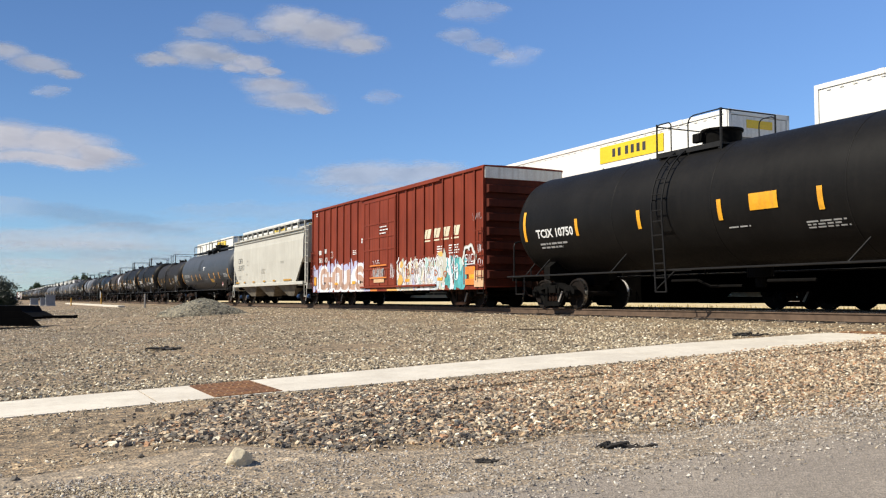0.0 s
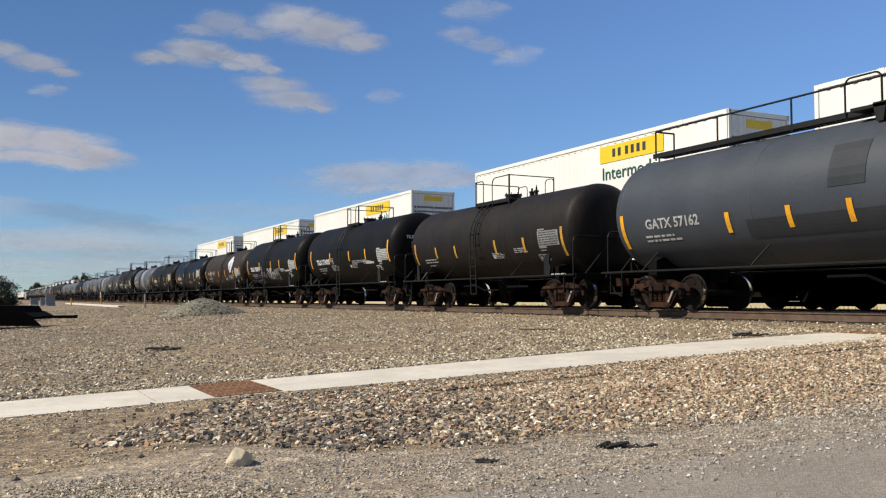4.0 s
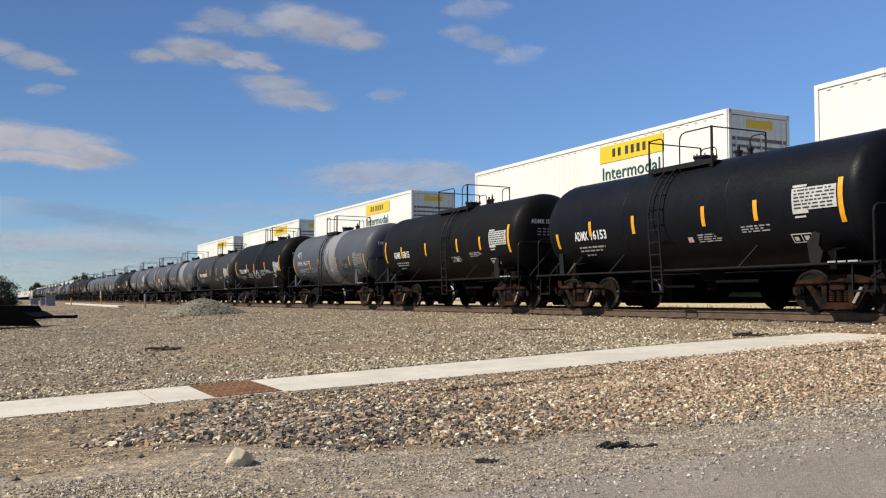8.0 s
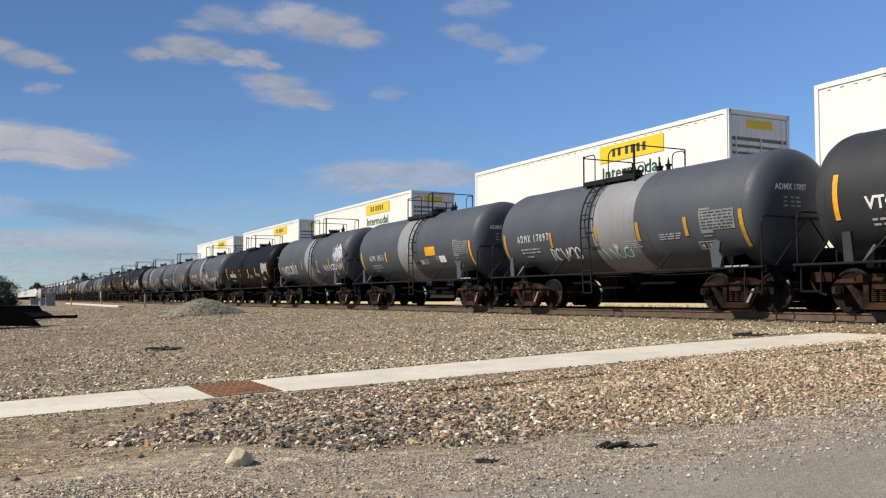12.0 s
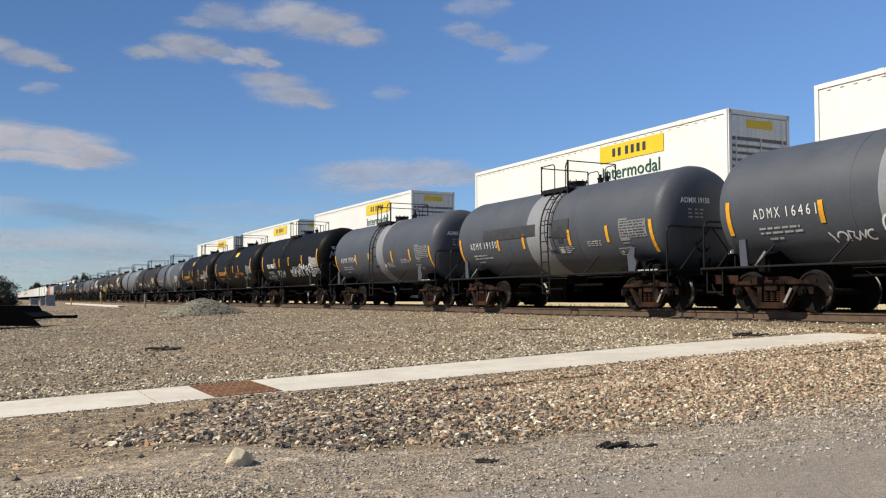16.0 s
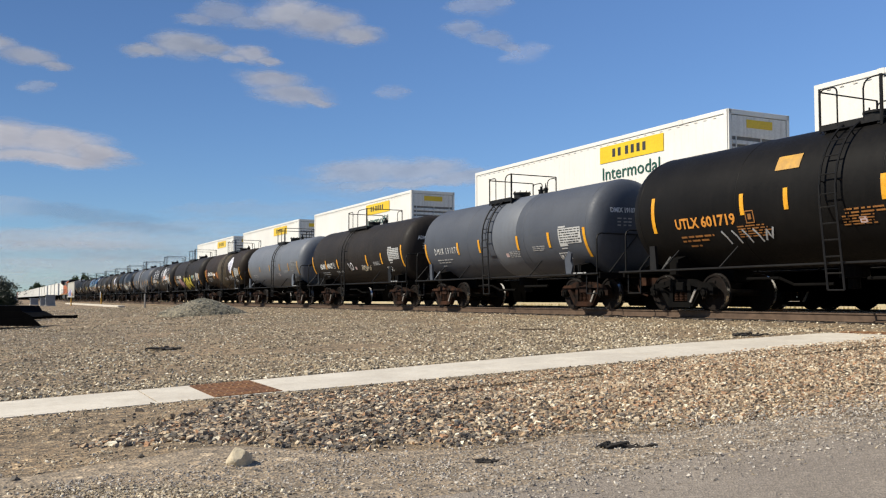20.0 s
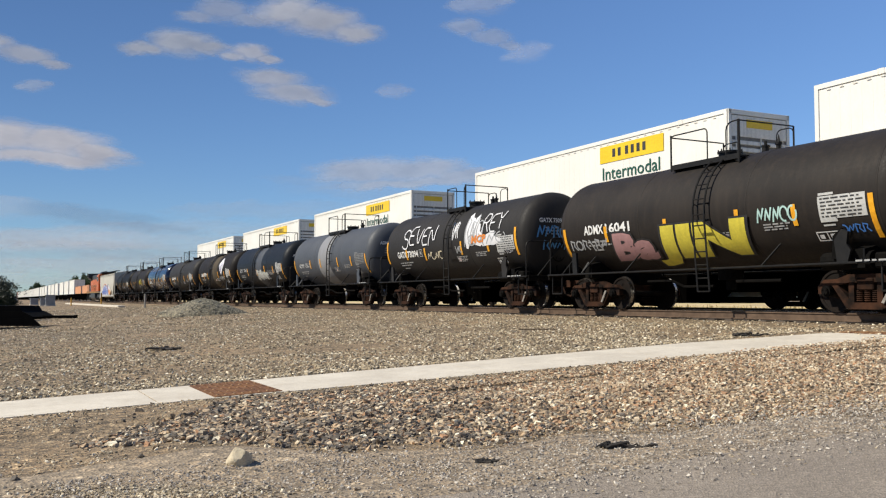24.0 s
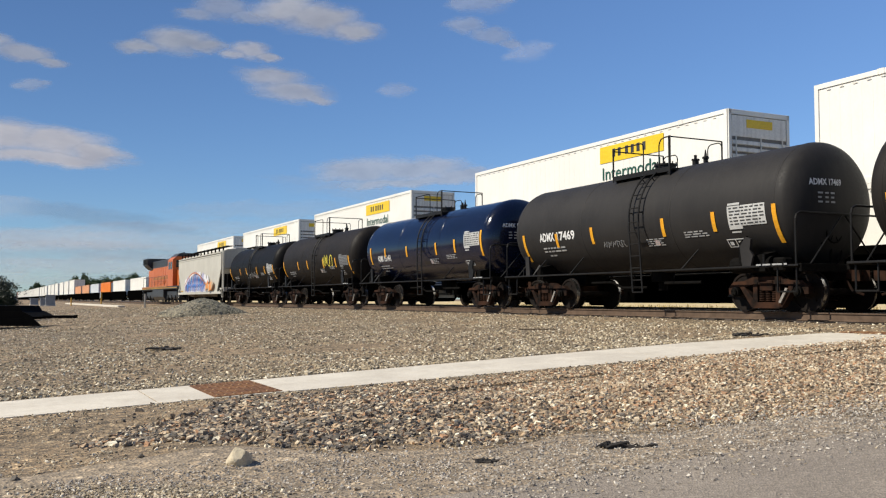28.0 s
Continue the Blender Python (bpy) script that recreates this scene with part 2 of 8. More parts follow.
for nm, c in dict(g_white=(0.72, 0.72, 0.74), g_cyan=(0.10, 0.42, 0.46), g_teal=(0.08, 0.34, 0.33), g_orange=(0.70, 0.22, 0.03), g_yellow=(0.66, 0.56, 0.06),
                  g_purple=(0.20, 0.18, 0.42), g_tan=(0.62, 0.40, 0.22), g_blue=(0.06, 0.20, 0.55), g_pink=(0.40, 0.22, 0.22), g_rust=(0.45, 0.14, 0.05),
                  g_cream=(0.70, 0.62, 0.45), g_black=(0.02, 0.02, 0.022), g_grey=(0.38, 0.39, 0.40), g_brown=(0.22, 0.13, 0.08), g_lilac=(0.45, 0.45, 0.62), g_peach=(0.50, 0.32, 0.235), g_mint=(0.42, 0.62, 0.58), g_pale=(0.33, 0.34, 0.36), g_sky=(0.10, 0.32, 0.62), g_ash=(0.52, 0.52, 0.44), g_ice=(0.55, 0.63, 0.68), g_yolk=(0.74, 0.42, 0.10), g_umber=(0.36, 0.22, 0.155)).items():
    M[nm] = painted("spray_paint_" + nm[2:], tuple(x * 0.9 for x in c), c, 0.55, scale=3.0, bump=0.02, streak=tuple(x * 0.6 for x in c), streak_amount=0.4)


def island_mat(name, stops, rough=0.85, bump=0.4):
    m, nt, b = base_mat(name)
    g = nt.nodes.new("ShaderNodeNewGeometry")
    col = ramp(nt, g.outputs["Random Per Island"], stops)
    v = mapped(nt)
    n = noise_node(nt, v, 40.0, 4.0)
    col = mixed(nt, 0.6, col, ramp(nt, n, [(0.3, (0.65,) * 3), (0.7, (1.3,) * 3)]), "MULTIPLY")
    nt.links.new(col, b.inputs["Base Color"])
    b.inputs["Roughness"].default_value = rough
    bumped(nt, b, n, bump, 0.01)
    return m


M["coarse"] = island_mat("broken_trap_rock", [(0, (0.1316, 0.1006, 0.0695)), (0.18, (0.2632, 0.1971, 0.1308)), (0.32, (0.4738, 0.2567, 0.1328)), (0.42, (0.3157, 0.2494, 0.1737)), (0.60, (0.5474, 0.3825, 0.2267)), (0.76, (0.4842, 0.3929, 0.2708)), (0.90, (0.6949, 0.5555, 0.378)), (1.0, (0.9359, 0.8716, 0.6684))])
M["gravel"] = island_mat("crushed_gravel", [(0, (0.105, 0.0851, 0.0588)), (0.14, (0.231, 0.1858, 0.126)), (0.38, (0.3622, 0.2909, 0.1943)), (0.62, (0.4778, 0.3832, 0.2478)), (0.86, (0.63, 0.5198, 0.3518)), (1.0, (0.98, 0.89, 0.70))])
M["mound_stone"] = island_mat("greenish_crushed_stone", [(0, (0.10, 0.095, 0.07)), (0.4, (0.27, 0.255, 0.19)), (0.8, (0.40, 0.375, 0.285)), (1.0, (0.62, 0.58, 0.46))])
M["chips"] = island_mat("grey_chippings", [(0, (0.23, 0.20, 0.165)), (0.4, (0.38, 0.33, 0.268)), (0.8, (0.50, 0.437, 0.358)), (1.0, (0.78, 0.71, 0.60))])
M["dark_stone"] = island_mat("dark_basalt_lumps", [(0, (0.075, 0.064, 0.052)), (0.6, (0.155, 0.130, 0.103)), (1.0, (0.26, 0.215, 0.165))])
M["leaf"] = island_mat("foliage", [(0, (0.025, 0.045, 0.014)), (0.5, (0.05, 0.085, 0.022)), (1.0, (0.085, 0.13, 0.035))], 0.6, 0.1)
M["leaf_dark"] = island_mat("dark_foliage", [(0, (0.010, 0.016, 0.007)), (0.5, (0.018, 0.028, 0.011)), (1.0, (0.032, 0.046, 0.017))], 0.6, 0.1)
M["grass"] = island_mat("dry_grass", [(0, (0.35, 0.26, 0.11)), (0.5, (0.46, 0.36, 0.17)), (1.0, (0.56, 0.46, 0.25))], 0.8, 0.1)


def ground_mat(name, c1, c2, stony=0.75):
    """Gravelly earth: soft patches of tan soil and grey stone, small stones in two sizes."""
    m, nt, b = base_mat(name)
    v = mapped(nt)
    patch = noise_node(nt, v, 0.35, 5.0, 0.6)
    soil = mixed(nt, ramp(nt, patch, [(0.40, (0, 0, 0)), (0.62, (1, 1, 1))]), c1, c2)
    cells = []
    for sc in (13.0, 38.0):
        vo = nt.nodes.new("ShaderNodeTexVoronoi")
        vo.inputs["Scale"].default_value = sc
        nt.links.new(v, vo.inputs["Vector"])
        cells.append(vo)
        tone = ramp(nt, vo.outputs["Color"], [(0.12, (0.35, 0.34, 0.33)), (0.45, (0.92, 0.90, 0.87)), (0.78, (1.4, 1.3, 1.18)), (0.92, (2.4, 2.35, 2.2))])
        soil = mixed(nt, stony, soil, tone, "MULTIPLY")
    big = noise_node(nt, v, 0.05, 3.0)
    soil = mixed(nt, 0.7, soil, ramp(nt, big, [(0.3, (0.82, 0.82, 0.84)), (0.7, (1.15, 1.12, 1.05))]), "MULTIPLY")
    nt.links.new(soil, b.inputs["Base Color"])
    b.inputs["Roughness"].default_value = 0.92
    h = mixed(nt, 0.5, cells[0].outputs["Distance"], cells[1].outputs["Distance"])
    bumped(nt, b, h, 0.9, 0.03)
    return m


def asphalt_mat():
    m, nt, b = base_mat("worn_chip_seal")
    v = mapped(nt)
    col = mixed(nt, ramp(nt, noise_node(nt, v, 0.9, 5.0), [(0.4, (0, 0, 0)), (0.65, (1, 1, 1))]), (0.248, 0.208, 0.165), (0.298, 0.250, 0.197))
    vo = nt.nodes.new("ShaderNodeTexVoronoi")
    vo.inputs["Scale"].default_value = 70.0
    nt.links.new(v, vo.inputs["Vector"])
    col = mixed(nt, 0.6, col, ramp(nt, vo.outputs["Color"], [(0.1, (0.55,) * 3), (0.6, (1.05,) * 3), (0.95, (1.7,) * 3)]), "MULTIPLY")
    nt.links.new(col, b.inputs["Base Color"])
    b.inputs["Roughness"].default_value = 0.9
    bumped(nt, b, vo.outputs["Distance"], 0.6, 0.012)
    return m


M["ground"], M["asphalt"] = ground_mat("gravelly_earth", (0.1944, 0.1544, 0.1048), (0.2538, 0.1944, 0.1274)), asphalt_mat()
M["shoulder"] = ground_mat("compacted_grey_earth", (0.270, 0.222, 0.165), (0.335, 0.275, 0.203), 0.5)
M["mound"] = ground_mat("greenish_grey_gravel", (0.17, 0.165, 0.13), (0.22, 0.205, 0.16))


def cloud_mat(name, seed, strength, lobes, tone=1.0, aspect=3.0):
    """A thin cloud: rounded lobes of vapour (centre and radii in its own square) whose rims noise breaks up."""
    m, nt, b = base_mat(name)
    nt.nodes.remove(b)
    def maths(op, a, c):
        nd = nt.nodes.new("ShaderNodeMath")
        nd.operation = op
        for i, v in enumerate((a, c)):
            if isinstance(v, (int, float)):
                nd.inputs[i].default_value = v
            else:
                nt.links.new(v, nd.inputs[i])
        return nd.outputs[0]
    def vectors(op, a, *rest):
        nd = nt.nodes.new("ShaderNodeVectorMath")
        nd.operation = op
        nt.links.new(a, nd.inputs[0])
        for i, v in enumerate(rest):
            if isinstance(v, tuple):
                nd.inputs[1 + i].default_value = v
            else:
                nt.links.new(v, nd.inputs[1 + i])
        return nd
    tc = nt.nodes.new("ShaderNodeTexCoord")
    mp = nt.nodes.new("ShaderNodeMapping")
    mp.inputs["Location"].default_value = (seed * 7.3, seed * 3.1, seed)
    mp.inputs["Scale"].default_value = (max(1.0, aspect * 0.6), 1.0, 1.0)
    nt.links.new(tc.outputs["UV"], mp.inputs["Vector"])
    rough = nt.nodes.new("ShaderNodeTexNoise")
    rough.inputs["Scale"].default_value, rough.inputs["Detail"].default_value, rough.inputs["Roughness"].default_value = 4.2, 6.0, 0.56
    nt.links.new(mp.outputs[0], rough.inputs["Vector"])
    at = vectors("MULTIPLY_ADD", tc.outputs["UV"], (2, 2, 0), (-1, -1, 0)).outputs[0]
    shift = vectors("MULTIPLY_ADD", rough.outputs["Color"], (0.42, 0.62, 0.0), (-0.21, -0.31, 0.0)).outputs[0]
    at = vectors("ADD", at, shift).outputs[0]
    field = None
    for cx, cy, rx, ry in lobes:
        rx, ry = rx * 1.32, ry * 1.40
        way = vectors("MULTIPLY_ADD", at, (1 / rx, 1 / ry, 0), (-cx / rx, -cy / ry, 0)).outputs[0]
        fall = nt.nodes.new("ShaderNodeMapRange")
        fall.interpolation_type = "SMOOTHSTEP"
        for i, v in enumerate((1.10, 0.20, 0.0, 1.0)):
            fall.inputs[1 + i].default_value = v
        nt.links.new(vectors("LENGTH", way).outputs["Value"], fall.inputs[0])
        field = fall.outputs[0] if field is None else maths("MAXIMUM", field, fall.outputs[0])
    grain = noise_node(nt, mp.outputs[0], 6.5, 5.0, 0.6)
    body = maths("MULTIPLY", field, maths("ADD", 0.62, maths("MULTIPLY", grain, 0.70)))
    alpha = ramp(nt, body, [(0.02, (0, 0, 0)), (0.35, (strength * 0.45,) * 3), (0.85, (strength,) * 3)])
    diff = nt.nodes.new("ShaderNodeBsdfDiffuse")
    nt.links.new(ramp(nt, noise_node(nt, mp.outputs[0], 3.6, 4.0), [(0.3, (0.68 * tone, 0.69 * tone, 0.75 * tone)), (0.6, (0.84 * tone, 0.84 * tone, 0.88 * tone))]), diff.inputs[0])
    thin = nt.nodes.new("ShaderNodeBsdfTranslucent")
    nt.links.new(diff.inputs[0].links[0].from_socket, thin.inputs[0])
    both = nt.nodes.new("ShaderNodeAddShader")
    nt.links.new(diff.outputs[0], both.inputs[0])
    nt.links.new(thin.outputs[0], both.inputs[1])
    tr = nt.nodes.new("ShaderNodeBsdfTransparent")
    mx = nt.nodes.new("ShaderNodeMixShader")
    nt.links.new(alpha, mx.inputs[0])
    nt.links.new(tr.outputs[0], mx.inputs[1])
    nt.links.new(both.outputs[0], mx.inputs[2])
    nt.links.new(mx.outputs[0], nt.nodes["Material Output"].inputs[0])
    return m


# ---- mesh helpers ----


def box(bm, x0, x1, y0, y1, z0, z1, bevel=0.0):
    made = bmesh.ops.create_cube(bm, size=1.0, matrix=Matrix.LocRotScale(((x0 + x1) / 2, (y0 + y1) / 2, (z0 + z1) / 2), None, (x1 - x0, y1 - y0, z1 - z0)))
    if bevel:
        edges = list({e for v in made["verts"] for e in v.link_edges})
        bmesh.ops.bevel(bm, geom=edges, offset=bevel, segments=1, affect="EDGES", profile=0.5)


def rod(bm, a, b, r, n=6):
    a, b = Vector(a), Vector(b)
    d = b - a
    m = Matrix.Translation((a + b) / 2) @ d.to_track_quat("Z", "Y").to_matrix().to_4x4()
    bmesh.ops.create_cone(bm, cap_ends=True, segments=n, radius1=r, radius2=r, depth=d.length, matrix=m)


def path_rod(bm, pts, r, n=6):
    for a, b in zip(pts, pts[1:]):
        rod(bm, a, b, r, n)


def disc(bm, centre, axis, r, depth, n=20, r2=None):
    c, a = Vector(centre), Vector(axis).normalized()
    m = Matrix.Translation(c) @ a.to_track_quat("Z", "Y").to_matrix().to_4x4()
    bmesh.ops.create_cone(bm, cap_ends=True, segments=n, radius1=r, radius2=r if r2 is None else r2, depth=depth, matrix=m)


def prism(bm, pts, axis, a, b):
    """Extrudes a closed outline; pts are (x, z) for axis 'y', (y, z) for axis 'x', (x, y) for axis 'z'."""
    put = {"y": lambda p, s: (p[0], s, p[1]), "x": lambda p, s: (s, p[0], p[1]), "z": lambda p, s: (p[0], p[1], s)}[axis]
    lo = [bm.verts.new(put(p, a)) for p in pts]
    hi = [bm.verts.new(put(p, b)) for p in pts]
    n = len(pts)
    for i in range(n):
        bm.faces.new((lo[i], lo[(i + 1) % n], hi[(i + 1) % n], hi[i]))
    bm.faces.new(lo[::-1])
    bm.faces.new(hi)


def lathe_x(bm, profile, n, zc, arc=(0.0, 2 * math.pi)):
    """Turns a profile of (x, radius) round the axis y = 0, z = zc."""
    full = abs(arc[1] - arc[0] - 2 * math.pi) < 1e-6
    steps = n if full else n + 1
    rings = []
    for x, r in profile:
        rings.append([bm.verts.new((x, -r * math.cos(arc[0] + (arc[1] - arc[0]) * i / n), zc + r * math.sin(arc[0] + (arc[1] - arc[0]) * i / n))) for i in range(steps)])
    for p, q in zip(rings, rings[1:]):
        for i in range(n):
            j = (i + 1) % n if full else i + 1
            bm.faces.new((p[i], p[j], q[j], q[i]))


MESHES = {}


def mesh_of(key, build, materials, smooth=False):
    """One mesh datablock for a key; build(bm) draws it the first time."""
    if key not in MESHES:
        bm = bmesh.new()
        build(bm)
        bmesh.ops.recalc_face_normals(bm, faces=bm.faces)
        me = bpy.data.meshes.new(key if isinstance(key, str) else key[0])
        if smooth:
            for f in bm.faces:
                f.smooth = True
        bm.to_mesh(me)
        bm.free()
        for mt in materials:
            me.materials.append(mt)
        if smooth:
            me.set_sharp_from_angle(angle=radians(38))
        MESHES[key] = me
    return MESHES[key]


def piece(name, me, parent, m=None, label=""):
    ob = new(name, me)
    ob.parent = parent
    if m is not None:
        ob.matrix_basis = m
    if label:
        ob["label"] = label
    return ob


def part(name, bm, material, parent, label="", m=None, smooth=False):
    me = bpy.data.meshes.new(name)
    bmesh.ops.recalc_face_normals(bm, faces=bm.faces)
    if smooth:
        for f in bm.faces:
            f.smooth = True
    bm.to_mesh(me)
    bm.free()
    for mt in material if isinstance(material, (list, tuple)) else [material]:
        me.materials.append(mt)
    if smooth:
        me.set_sharp_from_angle(angle=radians(38))
    return piece(name, me, parent, m, label)


def raw_mesh(name, verts, faces, material):
    me = bpy.data.meshes.new(name)
    me.from_pydata(verts, [], faces)
    me.shade_flat()
    me.materials.append(material)
    return me


GLYPHS = {}


def glyphs(text, size, bold=0.0, spread=1.0):
    """Triangles of a word set in the built-in font, centred."""
    key = (text, size, bold, spread)
    if key not in GLYPHS:
        cu = bpy.data.curves.new("word", "FONT")
        cu.body, cu.size, cu.align_x, cu.align_y, cu.offset, cu.resolution_u = text, size, "CENTER", "CENTER", bold, 2
        cu.space_character = spread
        ob = bpy.data.objects.new("word", cu)
        me = ob.to_mesh()
        GLYPHS[key] = ([tuple(v.co[:2]) for v in me.vertices], [tuple(p.vertices) for p in me.polygons])
        ob.to_mesh_clear()
        bpy.data.objects.remove(ob)
        bpy.data.curves.remove(cu)
    return GLYPHS[key]


def word(bm, text, size, u, v, lay, bold=0.0, width=None, slant=0.0, spread=1.0):
    vs, fs = glyphs(text, size, bold, spread)
    k = 1.0
    if width:
        xs = [p[0] for p in vs]
        k = width / (max(xs) - min(xs))
    if size <= 0.45:
        made = [bm.verts.new(lay(u + x * k + slant * y, v + y)) for x, y in vs]
        for f in fs:
            try:
                bm.faces.new([made[i] for i in f])
            except ValueError:
                pass
        return
    # large letters are cut into low strips, so that they follow a curved shell
    flat = bmesh.new()
    made = [flat.verts.new((x * k + slant * y, y, 0)) for x, y in vs]
    for f in fs:
        try:
            flat.faces.new([made[i] for i in f])
        except ValueError:
            pass
    y, hi = min(p[1] for p in vs) + 0.09, max(p[1] for p in vs)
    while y < hi:
        bmesh.ops.bisect_plane(flat, geom=flat.verts[:] + flat.edges[:] + flat.faces[:], plane_co=(0, y, 0), plane_no=(0, 1, 0))
        y += 0.09
    flat.verts.index_update()
    made = [bm.verts.new(lay(u + q.co.x, v + q.co.y)) for q in flat.verts]
    for f in flat.faces:
        bm.faces.new([made[q.index] for q in f.verts])
    flat.free()


def patch(bm, u0, u1, v0, v1, lay, nu=1, nv=1):
    g = [[bm.verts.new(lay(u0 + (u1 - u0) * i / nu, v0 + (v1 - v0) * j / nv)) for j in range(nv + 1)] for i in range(nu + 1)]
    for i in range(nu):
        for j in range(nv):
            bm.faces.new((g[i][j], g[i + 1][j], g[i + 1][j + 1], g[i][j + 1]))


def text_bars(bm, u, v, width, lines, lay, rng, h=0.07, gap=0.05):
    """Lines of small writing that cannot be read, as bars."""
    for k in range(lines):
        x = u
        end = u + width * rng.uniform(0.7, 1.0)
        while x < end:
            w = rng.uniform(0.08, 0.3)
            patch(bm, x, min(x + w, end), v - k * (h + gap), v - k * (h + gap) + h, lay)
            x += w + 0.05


def ribbon(bm, pts, w, lay):
    """A sprayed line of width w through points (u, v), in short steps so that it follows a curved shell."""
    fine = [pts[0]]
    for a, b in zip(pts, pts[1:]):
        n = max(1, int(math.ceil(abs(b[1] - a[1]) / 0.11)))
        fine += [(a[0] + (b[0] - a[0]) * i / n, a[1] + (b[1] - a[1]) * i / n) for i in range(1, n + 1)]
    pts = fine
    left, right = [], []
    for i, p in enumerate(pts):
        a, b = pts[max(0, i - 1)], pts[min(len(pts) - 1, i + 1)]
        dx, dy = b[0] - a[0], b[1] - a[1]
        ln = math.hypot(dx, dy) or 1.0
        nx, ny = -dy / ln * w / 2, dx / ln * w / 2
        # the line rises a hair along its way, so that it never lies in one plane with itself
        for side, k in ((left, 1), (right, -1)):
            x, y, z = lay(p[0] + k * nx, p[1] + k * ny)
            side.append(bm.verts.new((x, y - 0.0001 * min(i, 24), z)))
    for i in range(len(pts) - 1):
        bm.faces.new((left[i], left[i + 1], right[i + 1], right[i]))


def scrawl(bm, u0, u1, v0, v1, rng, lay, w=0.05, strokes=6):
    """Quick spray tag: loops and slashes side by side that cannot be read."""
    step = (u1 - u0) / strokes
    h = v1 - v0
    for k in range(strokes):
        cx = u0 + step * (k + 0.5)
        kind = rng.choice("loop zig slash hook".split())
        if kind == "loop":
            a0, turn = rng.uniform(0, 6.28), rng.uniform(4.0, 6.6)
            pts = [(cx + 0.48 * step * math.cos(a0 + turn * i / 14), (v0 + v1) / 2 + 0.46 * h * math.sin(a0 + turn * i / 14)) for i in range(15)]
        elif kind == "zig":
            pts = [(cx - 0.45 * step, v0 + h * rng.uniform(0.0, 0.2)), (cx - 0.12 * step, v1 - h * rng.uniform(0, 0.2)), (cx + 0.12 * step, v0 + h * rng.uniform(0.1, 0.4)), (cx + 0.5 * step, v1)]
        elif kind == "slash":
            pts = [(cx - 0.3 * step, v1), (cx + 0.05 * step, v0 + 0.5 * h), (cx + 0.25 * step, v0 - 0.1 * h)]
        else:
            pts = [(cx - 0.35 * step, v0), (cx - 0.3 * step, v1), (cx + 0.3 * step, v1 - 0.15 * h), (cx + 0.1 * step, v0 + 0.45 * h), (cx + 0.5 * step, v0)]
        ribbon(bm, pts, w, lay)


def bubble(bm, cx, cy, rx, ry, rng, lay, n=16, lump=0.22):
    """A filled, lumpy sprayed letter shape."""
    ph, ph2 = rng.uniform(0, 6.28), rng.uniform(0, 6.28)
    vs = []
    for i in range(n):
        a = 2 * math.pi * i / n
        r = 1 + lump * math.sin(3 * a + ph) + lump * 0.6 * math.sin(5 * a + ph2)
        vs.append((cx + rx * r * math.cos(a), cy + ry * r * math.sin(a)))
    mid = bm.verts.new(lay(cx, cy))
    inner = None
    for k in (0.34, 0.67, 1.0):
        ring = [bm.verts.new(lay(cx + (x - cx) * k, cy + (y - cy) * k)) for x, y in vs]
        for i in range(n):
            j = (i + 1) % n
            bm.faces.new((mid, ring[i], ring[j]) if inner is None else (inner[i], ring[i], ring[j], inner[j]))
        inner = ring
    return vs + vs[:1]


# letters drawn by hand as strokes on a grid of 4 by 6
STROKES = {"A": "002640,1333", "B": "00063645344303,3443413000", "C": "4536160501103041", "D": "00063645413000", "E": "46060040,0333", "G": "45361605011030414323",
           "H": "0006,4640,0343", "I": "2620", "L": "060040", "M": "0006234640", "N": "00064046", "O": "160501103041453616", "P": "00063645443303",
           "R": "00063645443303,2340", "S": "453616050413334241301001", "T": "0646,2620", "U": "060110304146", "V": "062046", "Y": "062346,2320"}


def rounded(pts):
    """Cuts the corners of a line once."""
    out = [pts[0]]
    for a, b in zip(pts, pts[1:]):
        out += [(a[0] * 0.75 + b[0] * 0.25, a[1] * 0.75 + b[1] * 0.25), (a[0] * 0.25 + b[0] * 0.75, a[1] * 0.25 + b[1] * 0.75)]
    return out + [pts[-1]]


def spray(bm, text, u0, u1, v0, v1, w, lay, rng, lean=0.12, smooth=1, uneven=0.10):
    """A word sprayed in single strokes between u0 and u1, v0 and v1."""
    step = (u1 - u0) / len(text)
    for k, ch in enumerate(text):
        dv, grow = rng.uniform(-uneven, uneven) * (v1 - v0), 1 + rng.uniform(-uneven, uneven)
        for n, line in enumerate(STROKES[ch].split(",")):
            over = lambda u, v, n=n: (lay(u, v)[0], lay(u, v)[1] - 0.0004 * n, lay(u, v)[2])
            pts = [(int(line[i]) / 4, int(line[i + 1]) / 6) for i in range(0, len(line), 2)]
            pts = [(x + rng.uniform(-0.05, 0.05), y + rng.uniform(-0.03, 0.03)) for x, y in pts]
            for _ in range(smooth):
                pts = rounded(pts)
            ribbon(bm, [(u0 + step * (k + 0.08 + 0.84 * x) + lean * (v1 - v0) * y, v0 + dv + (v1 - v0) * grow * y) for x, y in pts], w, over)


def run(t):
    """Metres that the train has run at t seconds."""
    return PACE[0] * t + PACE[1] * t * t + PACE[2] * t ** 3


# ---- ground, road, path, tracks ----


def ground_height(x, y):
    """Falls gently from the tracks to the road side; level beyond the far track."""
    if y < 14.6:
        z = -1.0 + 0.045 * max(y, -14.0)
    elif y < 15.7:
        z = -0.343 + (y - 14.6) / 1.1 * 0.123
    elif y < 23.2:
        z = -0.22
    elif y < 25.0:
        z = -0.22 - (y - 23.2) * 0.2
    else:
        z = -0.58 + min(0.46, max(0.0, (y - 25.5) * 0.022))
    return z


